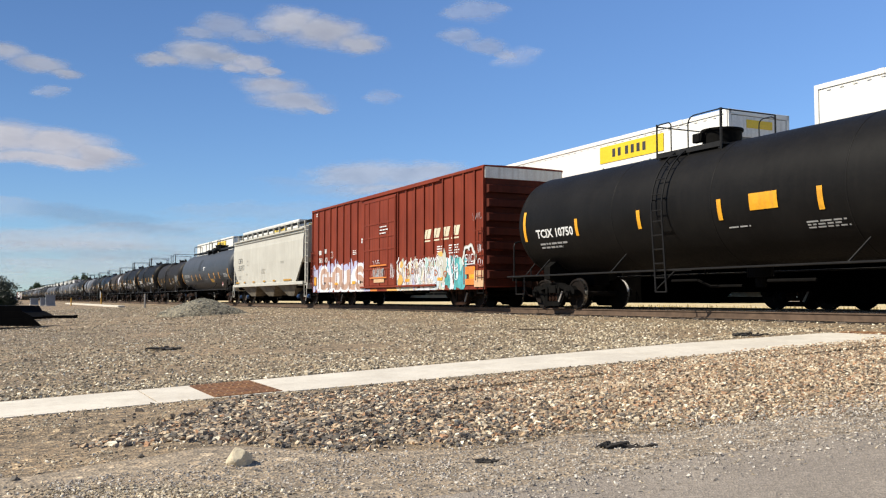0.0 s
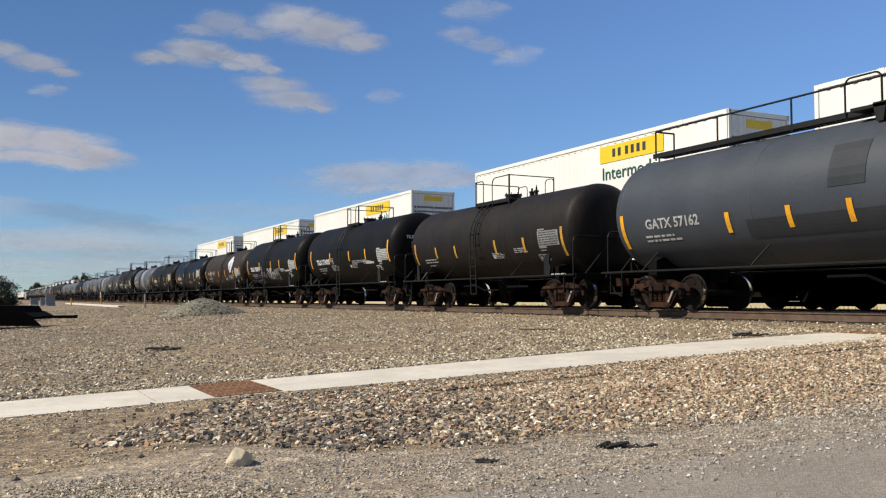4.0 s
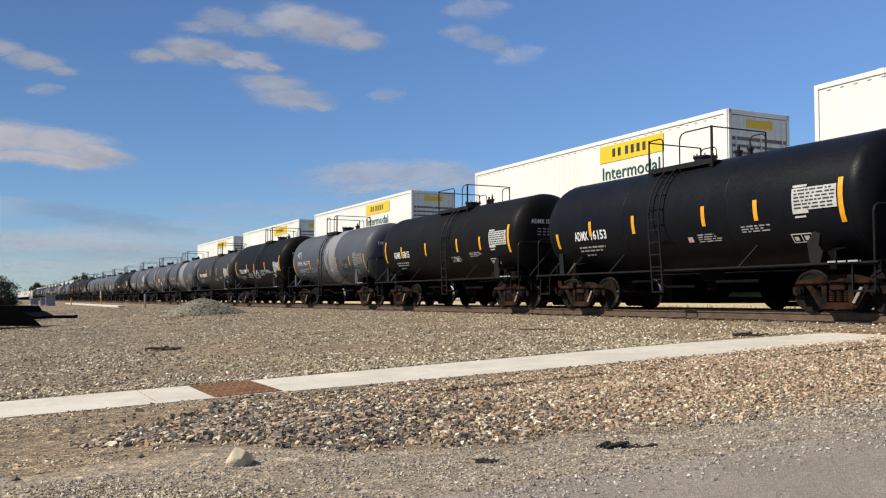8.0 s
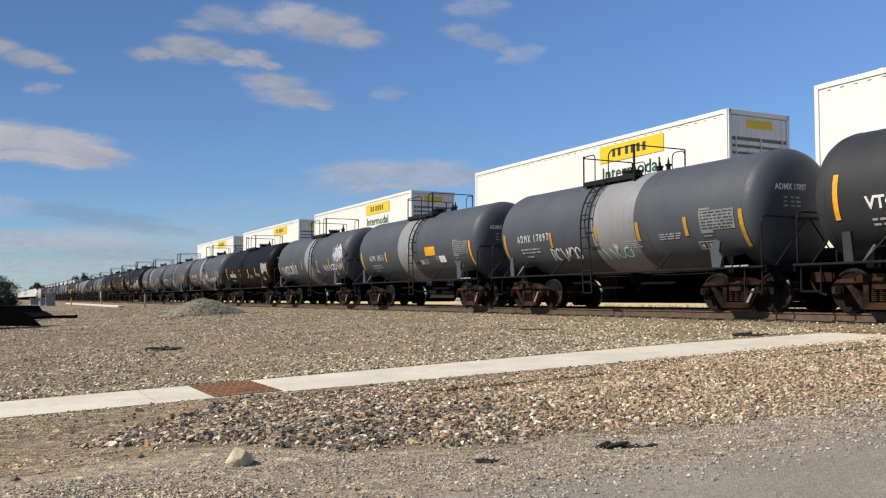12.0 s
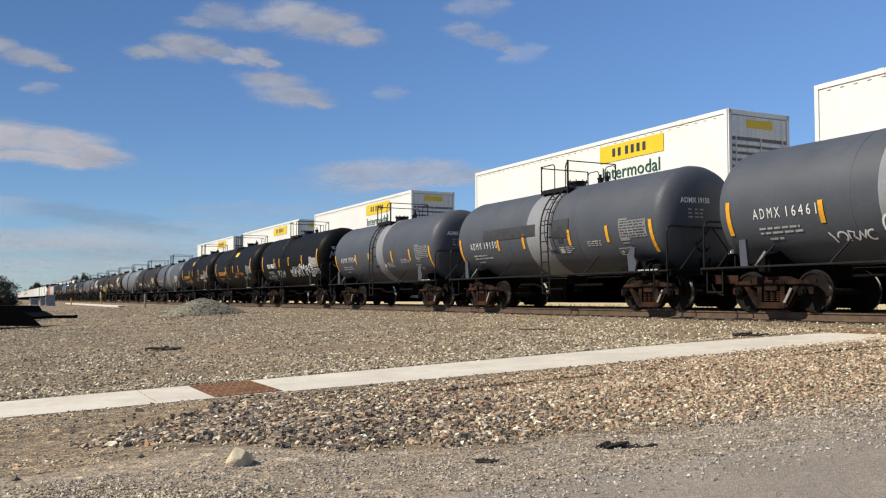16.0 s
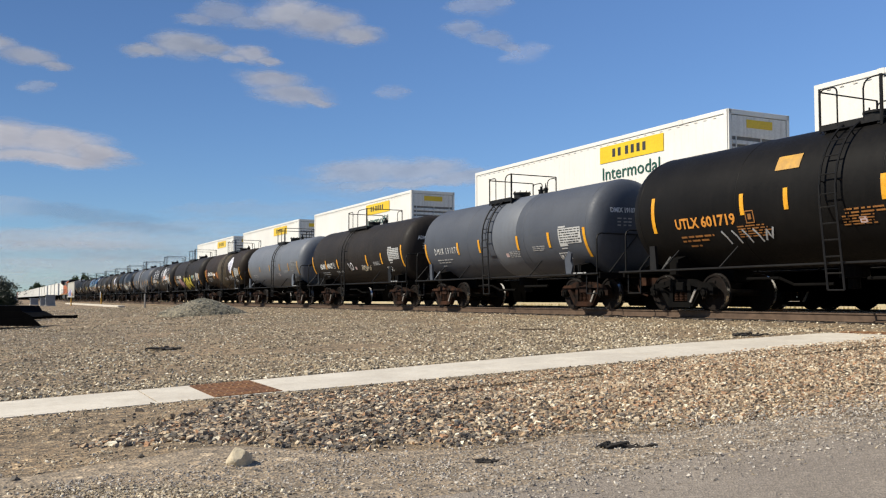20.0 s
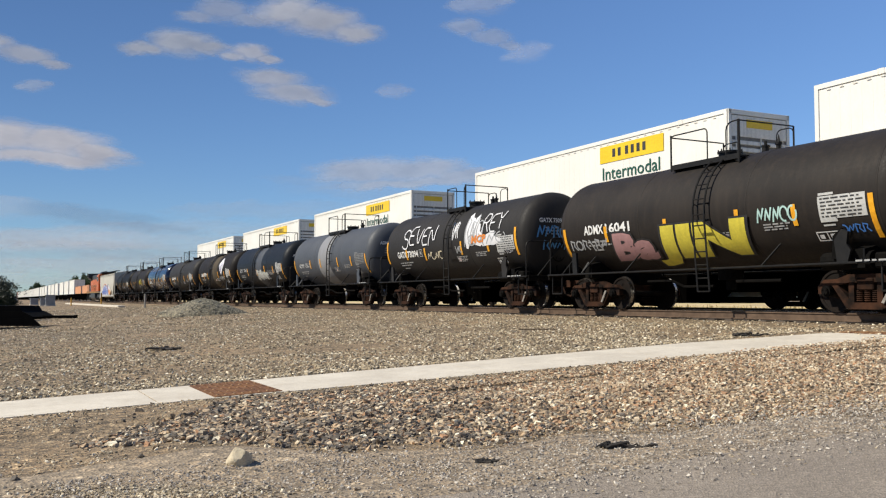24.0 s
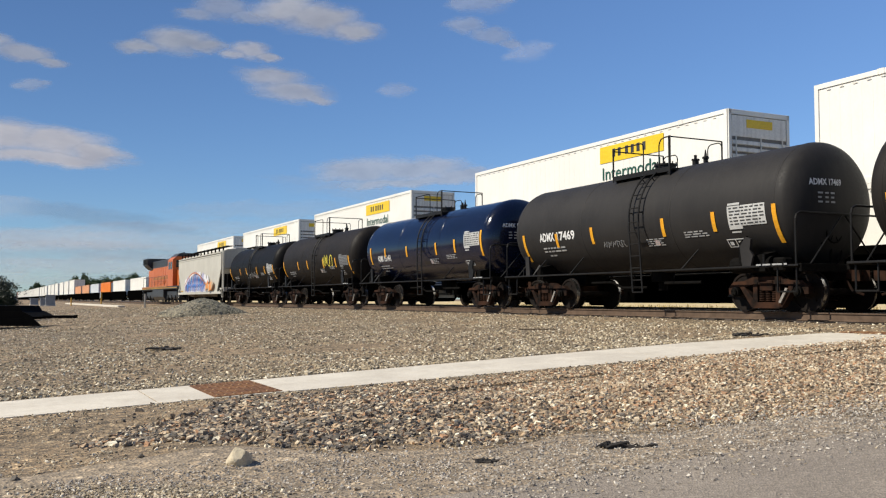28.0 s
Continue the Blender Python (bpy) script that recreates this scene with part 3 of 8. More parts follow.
def ground_relief(x, y):
    z = ground_height(x, y)
    if -75 < x < 12 and -3 < y < 14.4:
        soft = min(1.0, (14.4 - y) / 1.5, (y + 3) / 1.5, (x + 75) / 8, (12 - x) / 3)
        if -13.3 < x < -9.6 or -5.6 < x < 6.5:
            soft *= 0.08
        z -= 0.045 * soft
        z += soft * (0.04 * noise.noise((x * 0.5, y * 0.5, 0)) + 0.025 * noise.noise((x * 1.7, y * 1.7, 3)))
        # low ridge of dumped stone beside the road
        if -10.8 < x < -5.4:
            z += 0.10 * max(0, 1 - abs(x + 7.9) / 2.2) * max(0.0, min(1.0, (y - 0.3) / 1.2)) * soft
    return z


def steps(a, b, near0, near1, fine, grow=1.35):
    out = list(np.arange(near0, near1 + 1e-6, fine))
    s, p = fine, near1
    while p < b:
        s *= grow
        p += s
        out.append(min(p, b))
    s, p = fine, near0
    while p > a:
        s *= grow
        p -= s
        out.insert(0, max(p, a))
    return out


def build_ground():
    xs = steps(-3800, 3800, -30, 3, 0.25)
    ys = sorted(set(steps(-3800, 3800, -2.0, 15.0, 0.25) + [14.6, 15.7, 23.2, 25.0]))
    verts = [(x, y, ground_relief(x, y)) for y in ys for x in xs]
    n = len(xs)
    faces = [(j * n + i, j * n + i + 1, (j + 1) * n + i + 1, (j + 1) * n + i) for j in range(len(ys) - 1) for i in range(n - 1)]
    ob = new("ground", raw_mesh("ground", verts, faces, M["ground"]))
    for p in ob.data.polygons:
        p.use_smooth = True
    tagged(ob, "gravelly tan earth with crushed stone beside the tracks", "ground", kind="structure")


build_ground()


def build_field():
    """Dry mown grass beyond the tracks, in uneven tussocks."""
    xs, ys = steps(-260, 160, -70, 30, 1.2), [26.0, 26.6, 27.4, 28.4, 29.6, 31, 33, 36, 40, 46, 56, 80, 120]
    verts = [(x, y, ground_height(x, y) + 0.02 + 0.05 * noise.noise((x * 0.6, y * 0.6, 4)) - (0.09 if y in (26.0, 120) else 0)) for y in ys for x in xs]
    n = len(xs)
    ob = new("field", raw_mesh("field", verts, [(j * n + i, j * n + i + 1, (j + 1) * n + i + 1, (j + 1) * n + i) for j in range(len(ys) - 1) for i in range(n - 1)], M["straw"]))
    tagged(ob, "sunlit dry yellow field beyond the tracks", "field", kind="structure")


build_field()


def build_road():
    rng = random.Random(5)
    bm = bmesh.new()
    ys = list(np.arange(-14, 15.0, 0.22))
    left = [-5.05 + 0.22 * noise.noise((y * 0.8, 1.3, 0)) + 0.12 * noise.noise((y * 3.1, 4.3, 0)) for y in ys]
    rows = []
    for y, x in zip(ys, left):
        z = ground_height(0, y)
        rows.append([bm.verts.new((x - 0.12, y, z - 0.03))] + [bm.verts.new((x + (5.6 - x) * k, y, z + 0.004 + 0.010 * noise.noise((k * 9, y * 0.7, 0)))) for k in (0, 0.05, 0.2, 0.4, 0.6, 0.8, 1.0)] + [bm.verts.new((5.8, y, z - 0.05))])
    for a, b in zip(rows, rows[1:]):
        for i in range(len(a) - 1):
            bm.faces.new((a[i], a[i + 1], b[i + 1], b[i]))
    ob = part("road", bm, M["asphalt"], None, smooth=True)
    tagged(ob, "worn grey chip-seal road with a ragged gravel edge", "road", kind="structure")


build_road()


def heap_foot(y):
    """Where the dumped rock ends towards the road."""
    return min(-8.3 + 1.02 * (y - 0.85) if y < 2.55 else -6.57 + 0.28 * (y - 2.55), -5.2)


def build_shoulder():
    """Smooth trodden earth between the rock heap and the road."""
    bm = bmesh.new()
    rows = []
    for y in np.arange(-1.5, 11.0, 0.2):
        a = max(heap_foot(y), -7.45) + 0.10 + (0.5 if y < 2.4 else 0.22) * noise.noise((y * 1.3, 7.0, 0))
        b = max(a + 0.3, -4.75)
        row = [bm.verts.new((a - 0.25, y, ground_relief(a - 0.25, y) - 0.05))]
        for k in range(9):
            x = a + (b - a) * k / 8
            row.append(bm.verts.new((x, y, max(ground_relief(x, y) + 0.018, ground_height(x, y) - 0.018) - (0.02 if k == 8 else 0))))
        rows.append(row)
    for r0, r1 in zip(rows, rows[1:]):
        for i in range(9):
            bm.faces.new((r0[i], r0[i + 1], r1[i + 1], r1[i]))
    ob = part("shoulder", bm, M["shoulder"], None, smooth=True)
    tagged(ob, "smooth grey trodden earth along the road edge", "shoulder", kind="structure")


build_shoulder()


def walk_edges(y):
    far = -12.60 + 0.45 * max(0.0, min(1.0, (y - 11.0) / 3.5))
    near = -10.90 + 0.50 * max(0.0, min(1.0, (y - 3.0) / 9.5))
    return far, near


def build_path():
    path = tagged(new("footpath"), "pale concrete footpath leading across gravel to the tracks", "footpath", kind="structure")
    cuts = [-14.0, -11.0, -8.0, -5.0, -2.0, 1.80, 2.46, 3.29, 6.3, 9.3, 12.2, 14.4, 14.75]
    for k, (a, b) in enumerate(zip(cuts, cuts[1:])):
        iron = k in (6, 11)
        bm = bmesh.new()
        n = 6
        top, low = [], []
        e = 0.009
        for i in range(n + 1):
            y = a + e + (b - a - 2 * e) * i / n
            f, nn = walk_edges(y)
            if iron:
                f, nn = f + 0.05, nn - 0.06
            z = ground_height(0, y) + (0.012 if iron else 0.004)
            top.append([bm.verts.new((f, y, z)), bm.verts.new((nn, y, z))])
            low.append([bm.verts.new((f - 0.01, y, z - 0.2)), bm.verts.new((nn + 0.01, y, z - 0.2))])
        for i in range(n):
            bm.faces.new((top[i][0], top[i][1], top[i + 1][1], top[i + 1][0]))
            bm.faces.new((low[i][0], top[i][0], top[i + 1][0], low[i + 1][0]))
            bm.faces.new((low[i][1], low[i + 1][1], top[i + 1][1], top[i][1]))
        bm.faces.new((low[0][0], low[0][1], top[0][1], top[0][0]))
        bm.faces.new((low[n][1], low[n][0], top[n][0], top[n][1]))
        if iron:
            yy = a + 0.06
            row = 0
            while yy < b - 0.04:
                f, nn = walk_edges(yy)
                xx = f + 0.09
                while xx < nn - 0.08:
                    disc(bm, (xx, yy, ground_height(0, yy) + 0.014), (0, 0, 1), 0.020, 0.006, 6, 0.014)
                    xx += 0.10
                yy += 0.10
            plate = part("warning_plate", bm, M["plate"], path, "rust-brown cast iron plate with raised domes")
            for q in range(5):
                for g in range(8):
                    yy = a + (b - a) * (g + 0.5) / 8
                    f, nn = walk_edges(yy)
                    piece("bolt", mesh_of("plate_bolt", lambda bb: disc(bb, (0, 0, 0), (0, 0, 1), 0.020, 0.010, 8, 0.015), [M["plate_worn"]]), plate, pose(f + (nn - f) * (q + 0.6) / 5.2, yy, ground_height(0, yy) + 0.016))
            # thin concrete margins beside the plate
            for side in (0, 1):
                bm = bmesh.new()
                f0, n0 = walk_edges((a + b) / 2)
                x0, x1 = (f0, f0 + 0.045) if side == 0 else (n0 - 0.055, n0)
                z = ground_height(0, (a + b) / 2)
                vs = [(x0, a, ground_height(0, a) + 0.004), (x1, a, ground_height(0, a) + 0.004), (x1, b, ground_height(0, b) + 0.004), (x0, b, ground_height(0, b) + 0.004)]
                hi = [bm.verts.new(v) for v in vs]
                lo = [bm.verts.new((v[0], v[1], v[2] - 0.2)) for v in vs]
                bm.faces.new(hi)
                for i in range(4):
                    bm.faces.new((lo[i], lo[(i + 1) % 4], hi[(i + 1) % 4], hi[i]))
                part("margin", bm, M["concrete"], path)
        else:
            part("slab", bm, M["concrete"], path)


build_path()


def build_track(name, yc, label):
    track = tagged(new(name), label, "railway track", kind="structure")
    for s in (-1, 1):
        y = yc + s * 0.755
        bm = bmesh.new()
        prism(bm, [(y - 0.07, -0.185), (y + 0.07, -0.185), (y + 0.07, -0.17), (y + 0.012, -0.155), (y + 0.012, -0.045), (y + 0.036, -0.035), (y + 0.036, -0.006),
                   (y - 0.036, -0.006), (y - 0.036, -0.035), (y - 0.012, -0.045), (y - 0.012, -0.155), (y - 0.07, -0.17)], "x", -900, 520)
        rail = part("rail", bm, M["rail"], track)
        bm = bmesh.new()
        prism(bm, [(y - 0.034, -0.006), (y + 0.034, -0.006), (y + 0.026, 0.0), (y - 0.026, 0.0)], "x", -900, 520)
        part("rail_head", bm, M["rail_top"], rail, "polished running surface")
    tie = bmesh.new()
    box(tie, -0.115, 0.115, -1.3, 1.3, -0.36, -0.19, 0.008)
    me = bpy.data.meshes.new("tie")
    tie.to_mesh(me)
    tie.free()
    me.materials.append(M["tie"])
    rng = random.Random(int(yc * 10))
    x = -75.0
    while x < 12.0:
        piece("tie", me, track, pose(x, yc + rng.uniform(-0.05, 0.05), rng.uniform(-0.012, 0.006), 0, 0, rng.uniform(-1.2, 1.2)))
        x += 0.53
    # ties too far off to pick apart
    verts, faces = [], []
    for a, b in ((-420.0, -75.0), (12.0, 160.0)):
        x = a
        while x < b:
            o = len(verts)
            verts += [(x + i * 0.115, yc + j * 1.3, z) for z in (-0.36, -0.19) for i, j in ((-1, -1), (1, -1), (1, 1), (-1, 1))]
            faces += [(o + 4, o + 5, o + 6, o + 7), (o, o + 1, o + 5, o + 4), (o + 1, o + 2, o + 6, o + 5), (o + 2, o + 3, o + 7, o + 6), (o + 3, o, o + 4, o + 7)]
            x += 0.53
    far = piece("far_ties", raw_mesh("far_ties", verts, faces, M["tie"]), track)
    far["kind"] = "stuff"
    return track


build_track("track_near", TRACK_NEAR, "running track with polished rusty rails on dark ties")
build_track("track_far", TRACK_FAR, "second track under the standing container train")

# ---- loose stone ----


def stones(name, spots, material, label, parent=None):
    """Many small broken stones as one object: spots are rows of x, y, z, size."""
    rng = np.random.default_rng(len(spots))
    base = np.array([(-1, -1, -0.7), (1, -1, -0.7), (1, 1, -0.7), (-1, 1, -0.7), (-0.75, -0.7, 1), (0.7, -0.75, 0.85), (0.75, 0.7, 1), (-0.7, 0.72, 0.8)]) * 0.78
    tri = np.array([(4, 5, 6), (4, 6, 7), (0, 1, 5), (0, 5, 4), (1, 2, 6), (1, 6, 5), (2, 3, 7), (2, 7, 6), (3, 0, 4), (3, 4, 7), (0, 2, 1), (0, 3, 2)])
    n = len(spots)
    spots = np.asarray(spots)
    v = np.repeat(base[None], n, 0) * rng.uniform(0.55, 1.25, (n, 8, 1)) + rng.uniform(-0.24, 0.24, (n, 8, 3))
    v[:, :, 2] *= rng.uniform(0.30, 0.70, (n, 1))
    v[:, :, 1] *= rng.uniform(0.5, 1.0, (n, 1))
    v[:, :, 2] += v[:, :, 0] * rng.uniform(-0.35, 0.35, (n, 1)) + v[:, :, 1] * rng.uniform(-0.35, 0.35, (n, 1))
    a = rng.uniform(0, 2 * np.pi, n)
    ca, sa = np.cos(a)[:, None], np.sin(a)[:, None]
    x, y = v[:, :, 0] * ca - v[:, :, 1] * sa, v[:, :, 0] * sa + v[:, :, 1] * ca
    v = np.stack([x, y, v[:, :, 2]], 2) * spots[:, 3][:, None, None] * 0.5 + spots[:, None, :3]
    me = bpy.data.meshes.new(name)
    f = (tri[None] + (np.arange(n) * 8)[:, None, None]).reshape(-1, 3)
    me.vertices.add(n * 8)
    me.vertices.foreach_set("co", v.reshape(-1))
    me.loops.add(len(f) * 3)
    me.loops.foreach_set("vertex_index", f.reshape(-1).astype(np.int32))
    me.polygons.add(len(f))
    me.polygons.foreach_set("loop_start", (np.arange(len(f)) * 3).astype(np.int32))
    me.update(calc_edges=True)
    me.shade_flat()
    me.materials.append(material)
    return tagged(piece(name, me, parent), label, "gravel", kind="stuff")


def scatter():
    rng = random.Random(11)
    coarse, fine, dark, crumbs, chips = [], [], [], [], []
    # dumped broken rock between the path and the road: a wedge that starts at the bare corner
    for _ in range(66000):
        x, y = rng.uniform(-10.9, -5.1), 0.7 + 13.6 * rng.random() ** 1.25
        foot = heap_foot(y)
        back = max(-10.75, -8.55 - 1.10 * (y - 0.6))
        edge = min((x - back) / 0.55, (foot - x) / 0.45)
        edge += 0.55 * noise.noise((x * 0.9, y * 0.9, 5))
        if rng.random() > min(1.0, max(0.006, edge)):
            continue
        big = max(0.0, min(1.0, (6.0 - y) / 3.0))
        s = 0.026 + 0.040 * rng.random() ** 1.6 + 0.044 * big * rng.random() ** 2.2
        pick = dark if rng.random() < 0.47 * big else coarse
        pick.append((x, y, ground_relief(x, y) + s * 0.10, s))
    # gravel field beyond the path
    for _ in range(72000):
        d = rng.random() ** 1.8
        x = -12.75 - 26 * d
        y = rng.uniform(-1.0, 14.9)
        if noise.noise((x * 0.35, y * 0.35, 9)) + rng.uniform(-0.35, 0.35) < -0.32:
            continue
        s = 0.026 + 0.052 * rng.random() ** 1.8
        fine.append((x, y, ground_relief(x, y) + s * 0.1, s))
    # small stones kicked against both edges of the path
    for _ in range(2600):
        y = rng.uniform(-2.5, 14.3)
        f, nn = walk_edges(y)
        x = f - abs(rng.gauss(0, 0.10)) + 0.02 if rng.random() < 0.5 else nn + abs(rng.gauss(0, 0.10)) - 0.02
        s = 0.014 + 0.034 * rng.random() ** 2.0
        fine.append((x, y, ground_relief(x, y) + s * 0.15, s))
    # sparse gravel on the bare earth beside the path and along the edge of the road
    for _ in range(34000):
        x, y = rng.uniform(-10.9, -4.2), rng.uniform(-1.2, 6.5)
        if noise.noise((x * 1.1, y * 1.1, 2)) + rng.uniform(-0.4, 0.4) + (0.35 if x > -6.4 else 0) < 0.02:
            continue
        s = 0.010 + 0.030 * rng.random() ** 2.5
        fine.append((x, y, ground_relief(x, y) + s * 0.1, s))
    # a band of fine grey gravel between the rock heap and the road
    for _ in range(26000):
        y = 0.4 + 12.0 * rng.random() ** 1.3
        x = -5.2 + rng.gauss(-0.10, 0.50) if y > 2.6 or rng.random() < 0.35 else rng.uniform(-7.6, -5.6)
        if x < -6.9 or x > -4.2:
            continue
        s = 0.008 + 0.022 * rng.random() ** 2.2
        chips.append((x, y, max(ground_relief(x, y) + 0.018, ground_height(x, y) + 0.004) + s * 0.1, s))
    # a drift of coarser pale chippings where the bare earth meets the road
    for _ in range(1900):
        y = rng.gauss(0.95, 0.36)
        x = -6.18 + 0.72 * (y - 0.8) + rng.gauss(0, 0.16)
        s = 0.012 + 0.024 * rng.random() ** 1.8
        fine.append((x, y, max(ground_relief(x, y) + 0.018, ground_height(x, y) + 0.004) + s * 0.1, s))
    for _ in range(22000):
        x, y = -38 - 55 * rng.random() ** 1.3, rng.uniform(-4.0, 14.6)
        s = 0.045 + 0.07 * rng.random() ** 2
        fine.append((x, y, ground_relief(x, y) + s * 0.1, s))
    # crumbs on the road
    for _ in range(1800):
        x, y = -5.4 + 3.2 * rng.random() ** 2.2, rng.uniform(0.5, 12)
        s = 0.005 + 0.012 * rng.random() ** 2
        crumbs.append((x, y, ground_height(x, y) + 0.010, s))
    # ballast shoulders, and stone between the rails
    for _ in range(30000):
        x = 2 - 60 * rng.random() ** 1.5
        y = rng.uniform(14.2, 24.0)
        s = 0.03 + 0.045 * rng.random()
        z = ground_height(x, y) + s * 0.1
        fine.append((x, y, z, s))
    stones("dumped_rock", coarse, M["coarse"], "coarse reddish-grey broken rock heaped beside the road")
    stones("gravel", fine, M["gravel"], "loose tan and grey crushed gravel")
    stones("edge_chippings", chips, M["chips"], "fine grey chippings along the ragged road edge")
    stones("road_crumbs", crumbs, M["chips"], "small gravel crumbs strewn along the road edge")
    stones("dark_rubble", dark, M["dark_stone"], "dark grey broken rubble among the rock heap")


scatter()


def lump(name, x, y, size, material, label, seed, flat=0.7, category="rock"):
    bm = bmesh.new()
    bmesh.ops.create_icosphere(bm, subdivisions=3, radius=0.5)
    for v in bm.verts:
        d = 1 + 0.22 * noise.noise(v.co * 2.3 + Vector((seed, 0, 0))) + 0.12 * noise.noise(v.co * 7 + Vector((0, seed, 0)))
        # broken facets
        for nrm, lim in (((0.7, -0.4, 0.6), 0.30), ((-0.8, -0.3, 0.4), 0.33), ((0.1, -0.9, 0.3), 0.34), ((-0.2, 0.5, 0.8), 0.31), ((0.75, 0.5, 0.1), 0.33), ((0.35, -0.6, -0.3), 0.36), ((-0.5, -0.75, 0.7), 0.36), ((0.95, -0.25, -0.1), 0.35), ((-0.55, 0.1, 0.85), 0.34)):
            nv = Vector(nrm).normalized()
            over = v.co.dot(nv) * d - lim
            if over > 0:
                v.co -= nv * over
        v.co = Vector((v.co.x * size[0], v.co.y * size[1], v.co.z * size[2])) * d
    ob = part(name, bm, material, None)
    ob.matrix_basis = pose(x, y, ground_relief(x, y) + size[2] * 0.28)
    tagged(ob, label, category)
    return ob


lump("rock", -6.60, 1.66, (0.215, 0.20, 0.20), M["pale_rock"], "pale tan angular rock lying on the gravel", 3.0)


def debris(x, y, w, d, seed, label):
    """A tangle of torn black strands with a few flat shreds among them."""
    rng = random.Random(seed * 17)
    root = tagged(new("debris_scrap"), label, "debris")
    root.matrix_basis = pose(x, y, max(ground_relief(x, y), ground_height(x, y) - 0.03) + 0.012, 0, 0, 64)
    for k in range(16):
        bm = bmesh.new()
        a = rng.uniform(0, 6.28)
        px, py, z = rng.gauss(0, 0.2) * w, rng.gauss(0, 0.2) * d, 0.012
        way = rng.uniform(-0.5, 0.5) + (0 if rng.random() < 0.7 else 1.5)
        pts = [(px, py, z)]
        for j in range(5):
            way += rng.uniform(-0.6, 0.6)
            px += math.cos(way) * w * 0.085
            py += math.sin(way) * d * 0.12
            z = min(0.045, max(0.008, z + rng.uniform(-0.02, 0.02) * min(1.0, w * 2)))
            pts.append((px, py, z))
        path_rod(bm, pts, 0.005 + (0.008 if w < 0.5 else 0.022) * rng.random(), 5)
        part("strand", bm, M["tar"], root)
    for k in range(4):
        bm = bmesh.new()
        cx, cy, n = rng.gauss(0, 0.16) * w, rng.gauss(0, 0.16) * d, 9
        rim = [bm.verts.new((cx + w * 0.16 * rng.uniform(0.5, 1.3) * math.cos(6.283 * i / n), cy + d * 0.2 * rng.uniform(0.5, 1.3) * math.sin(6.283 * i / n), 0.006 + 0.03 * w * rng.random())) for i in range(n)]
        mid = bm.verts.new((cx, cy, 0.02 + 0.04 * w))
        for i in range(n):
            bm.faces.new((mid, rim[i], rim[(i + 1) % n]))
        part("shred", bm, M["tar"], root)


debris(-21.5, 3.55, 0.75, 0.5, 1, "flat black scrap of torn rubber on the gravel")
debris(-12.9, 12.9, 0.55, 0.5, 2, "dark tangled scrap lying beside the concrete path")
debris(-5.40, 4.12, 0.42, 0.10, 3, "dark tarry scrap at the road's edge")
debris(-5.55, 3.1, 0.16, 0.09, 4, "small dark scrap on the road edge")
lump("dark_stone", -7.2, 0.2, (0.09, 0.08, 0.07), M["dark_stone"], "small dark stone on bare earth", 5.0)
bm = bmesh.new()
path_rod(bm, [(-0.55, 0, 0.03), (-0.1, 0.03, 0.035), (0.4, -0.02, 0.03)], 0.018, 5)
ob = part("stick", bm, M["stick"], None)
ob.matrix_basis = pose(-18.9, 12.2, ground_relief(-18.9, 12.2), 0, 0, 55)
tagged(ob, "dry brown stick lying on the gravel", "stick")


def build_mound():
    bm = bmesh.new()
    n, rings = 48, 14
    prev = None
    apex = bm.verts.new((0, 0, 0.86))
    for k in range(1, rings + 1):
        r = k / rings
        ring = []
        for i in range(n):
            a = 2 * math.pi * i / n
            w = 1 + 0.12 * noise.noise((math.cos(a) * 1.5, math.sin(a) * 1.5, 0))
            h = 0.86 * (1 - r ** 1.35) + 0.05 * noise.noise((r * 6 * math.cos(a), r * 6 * math.sin(a), 2)) * (1 - r)
            ring.append(bm.verts.new((2.6 * r * w * math.cos(a), 2.4 * r * w * math.sin(a), h - (0.12 if k == rings else 0))))
        for i in range(n):
            j = (i + 1) % n
            bm.faces.new((apex, ring[i], ring[j]) if prev is None else (prev[i], ring[i], ring[j], prev[j]))
        prev = ring
    mound = part("gravel_mound", bm, M["mound"], None, smooth=True)
    x, y = -50.5, 10.6
    mound.matrix_basis = pose(x, y, ground_height(x, y))
    tagged(mound, "low greenish-grey mound of dumped gravel", "mound")
    rng = random.Random(8)
    spots = []
    for _ in range(2600):
        a, r = rng.uniform(0, 6.28), rng.random() ** 0.6
        spots.append((2.6 * r * math.cos(a), 2.4 * r * math.sin(a), 0.86 * (1 - r ** 1.35), 0.04 + 0.08 * rng.random() ** 2))
    ob = stones("loose_stone", spots, M["mound_stone"], "", mound)
    del ob["category"]


build_mound()

# ---- the far left: posts, cabinets, trailer, trees ----


def post_thing(name, x, y, parts, label, category):
    root = tagged(new(name), label, category)
    root.matrix_basis = pose(x, y, ground_height(x, y))
    for nm, build, mt, lb in parts:
        bm = bmesh.new()
        build(bm)
        part(nm, bm, mt, root, lb)
    return root


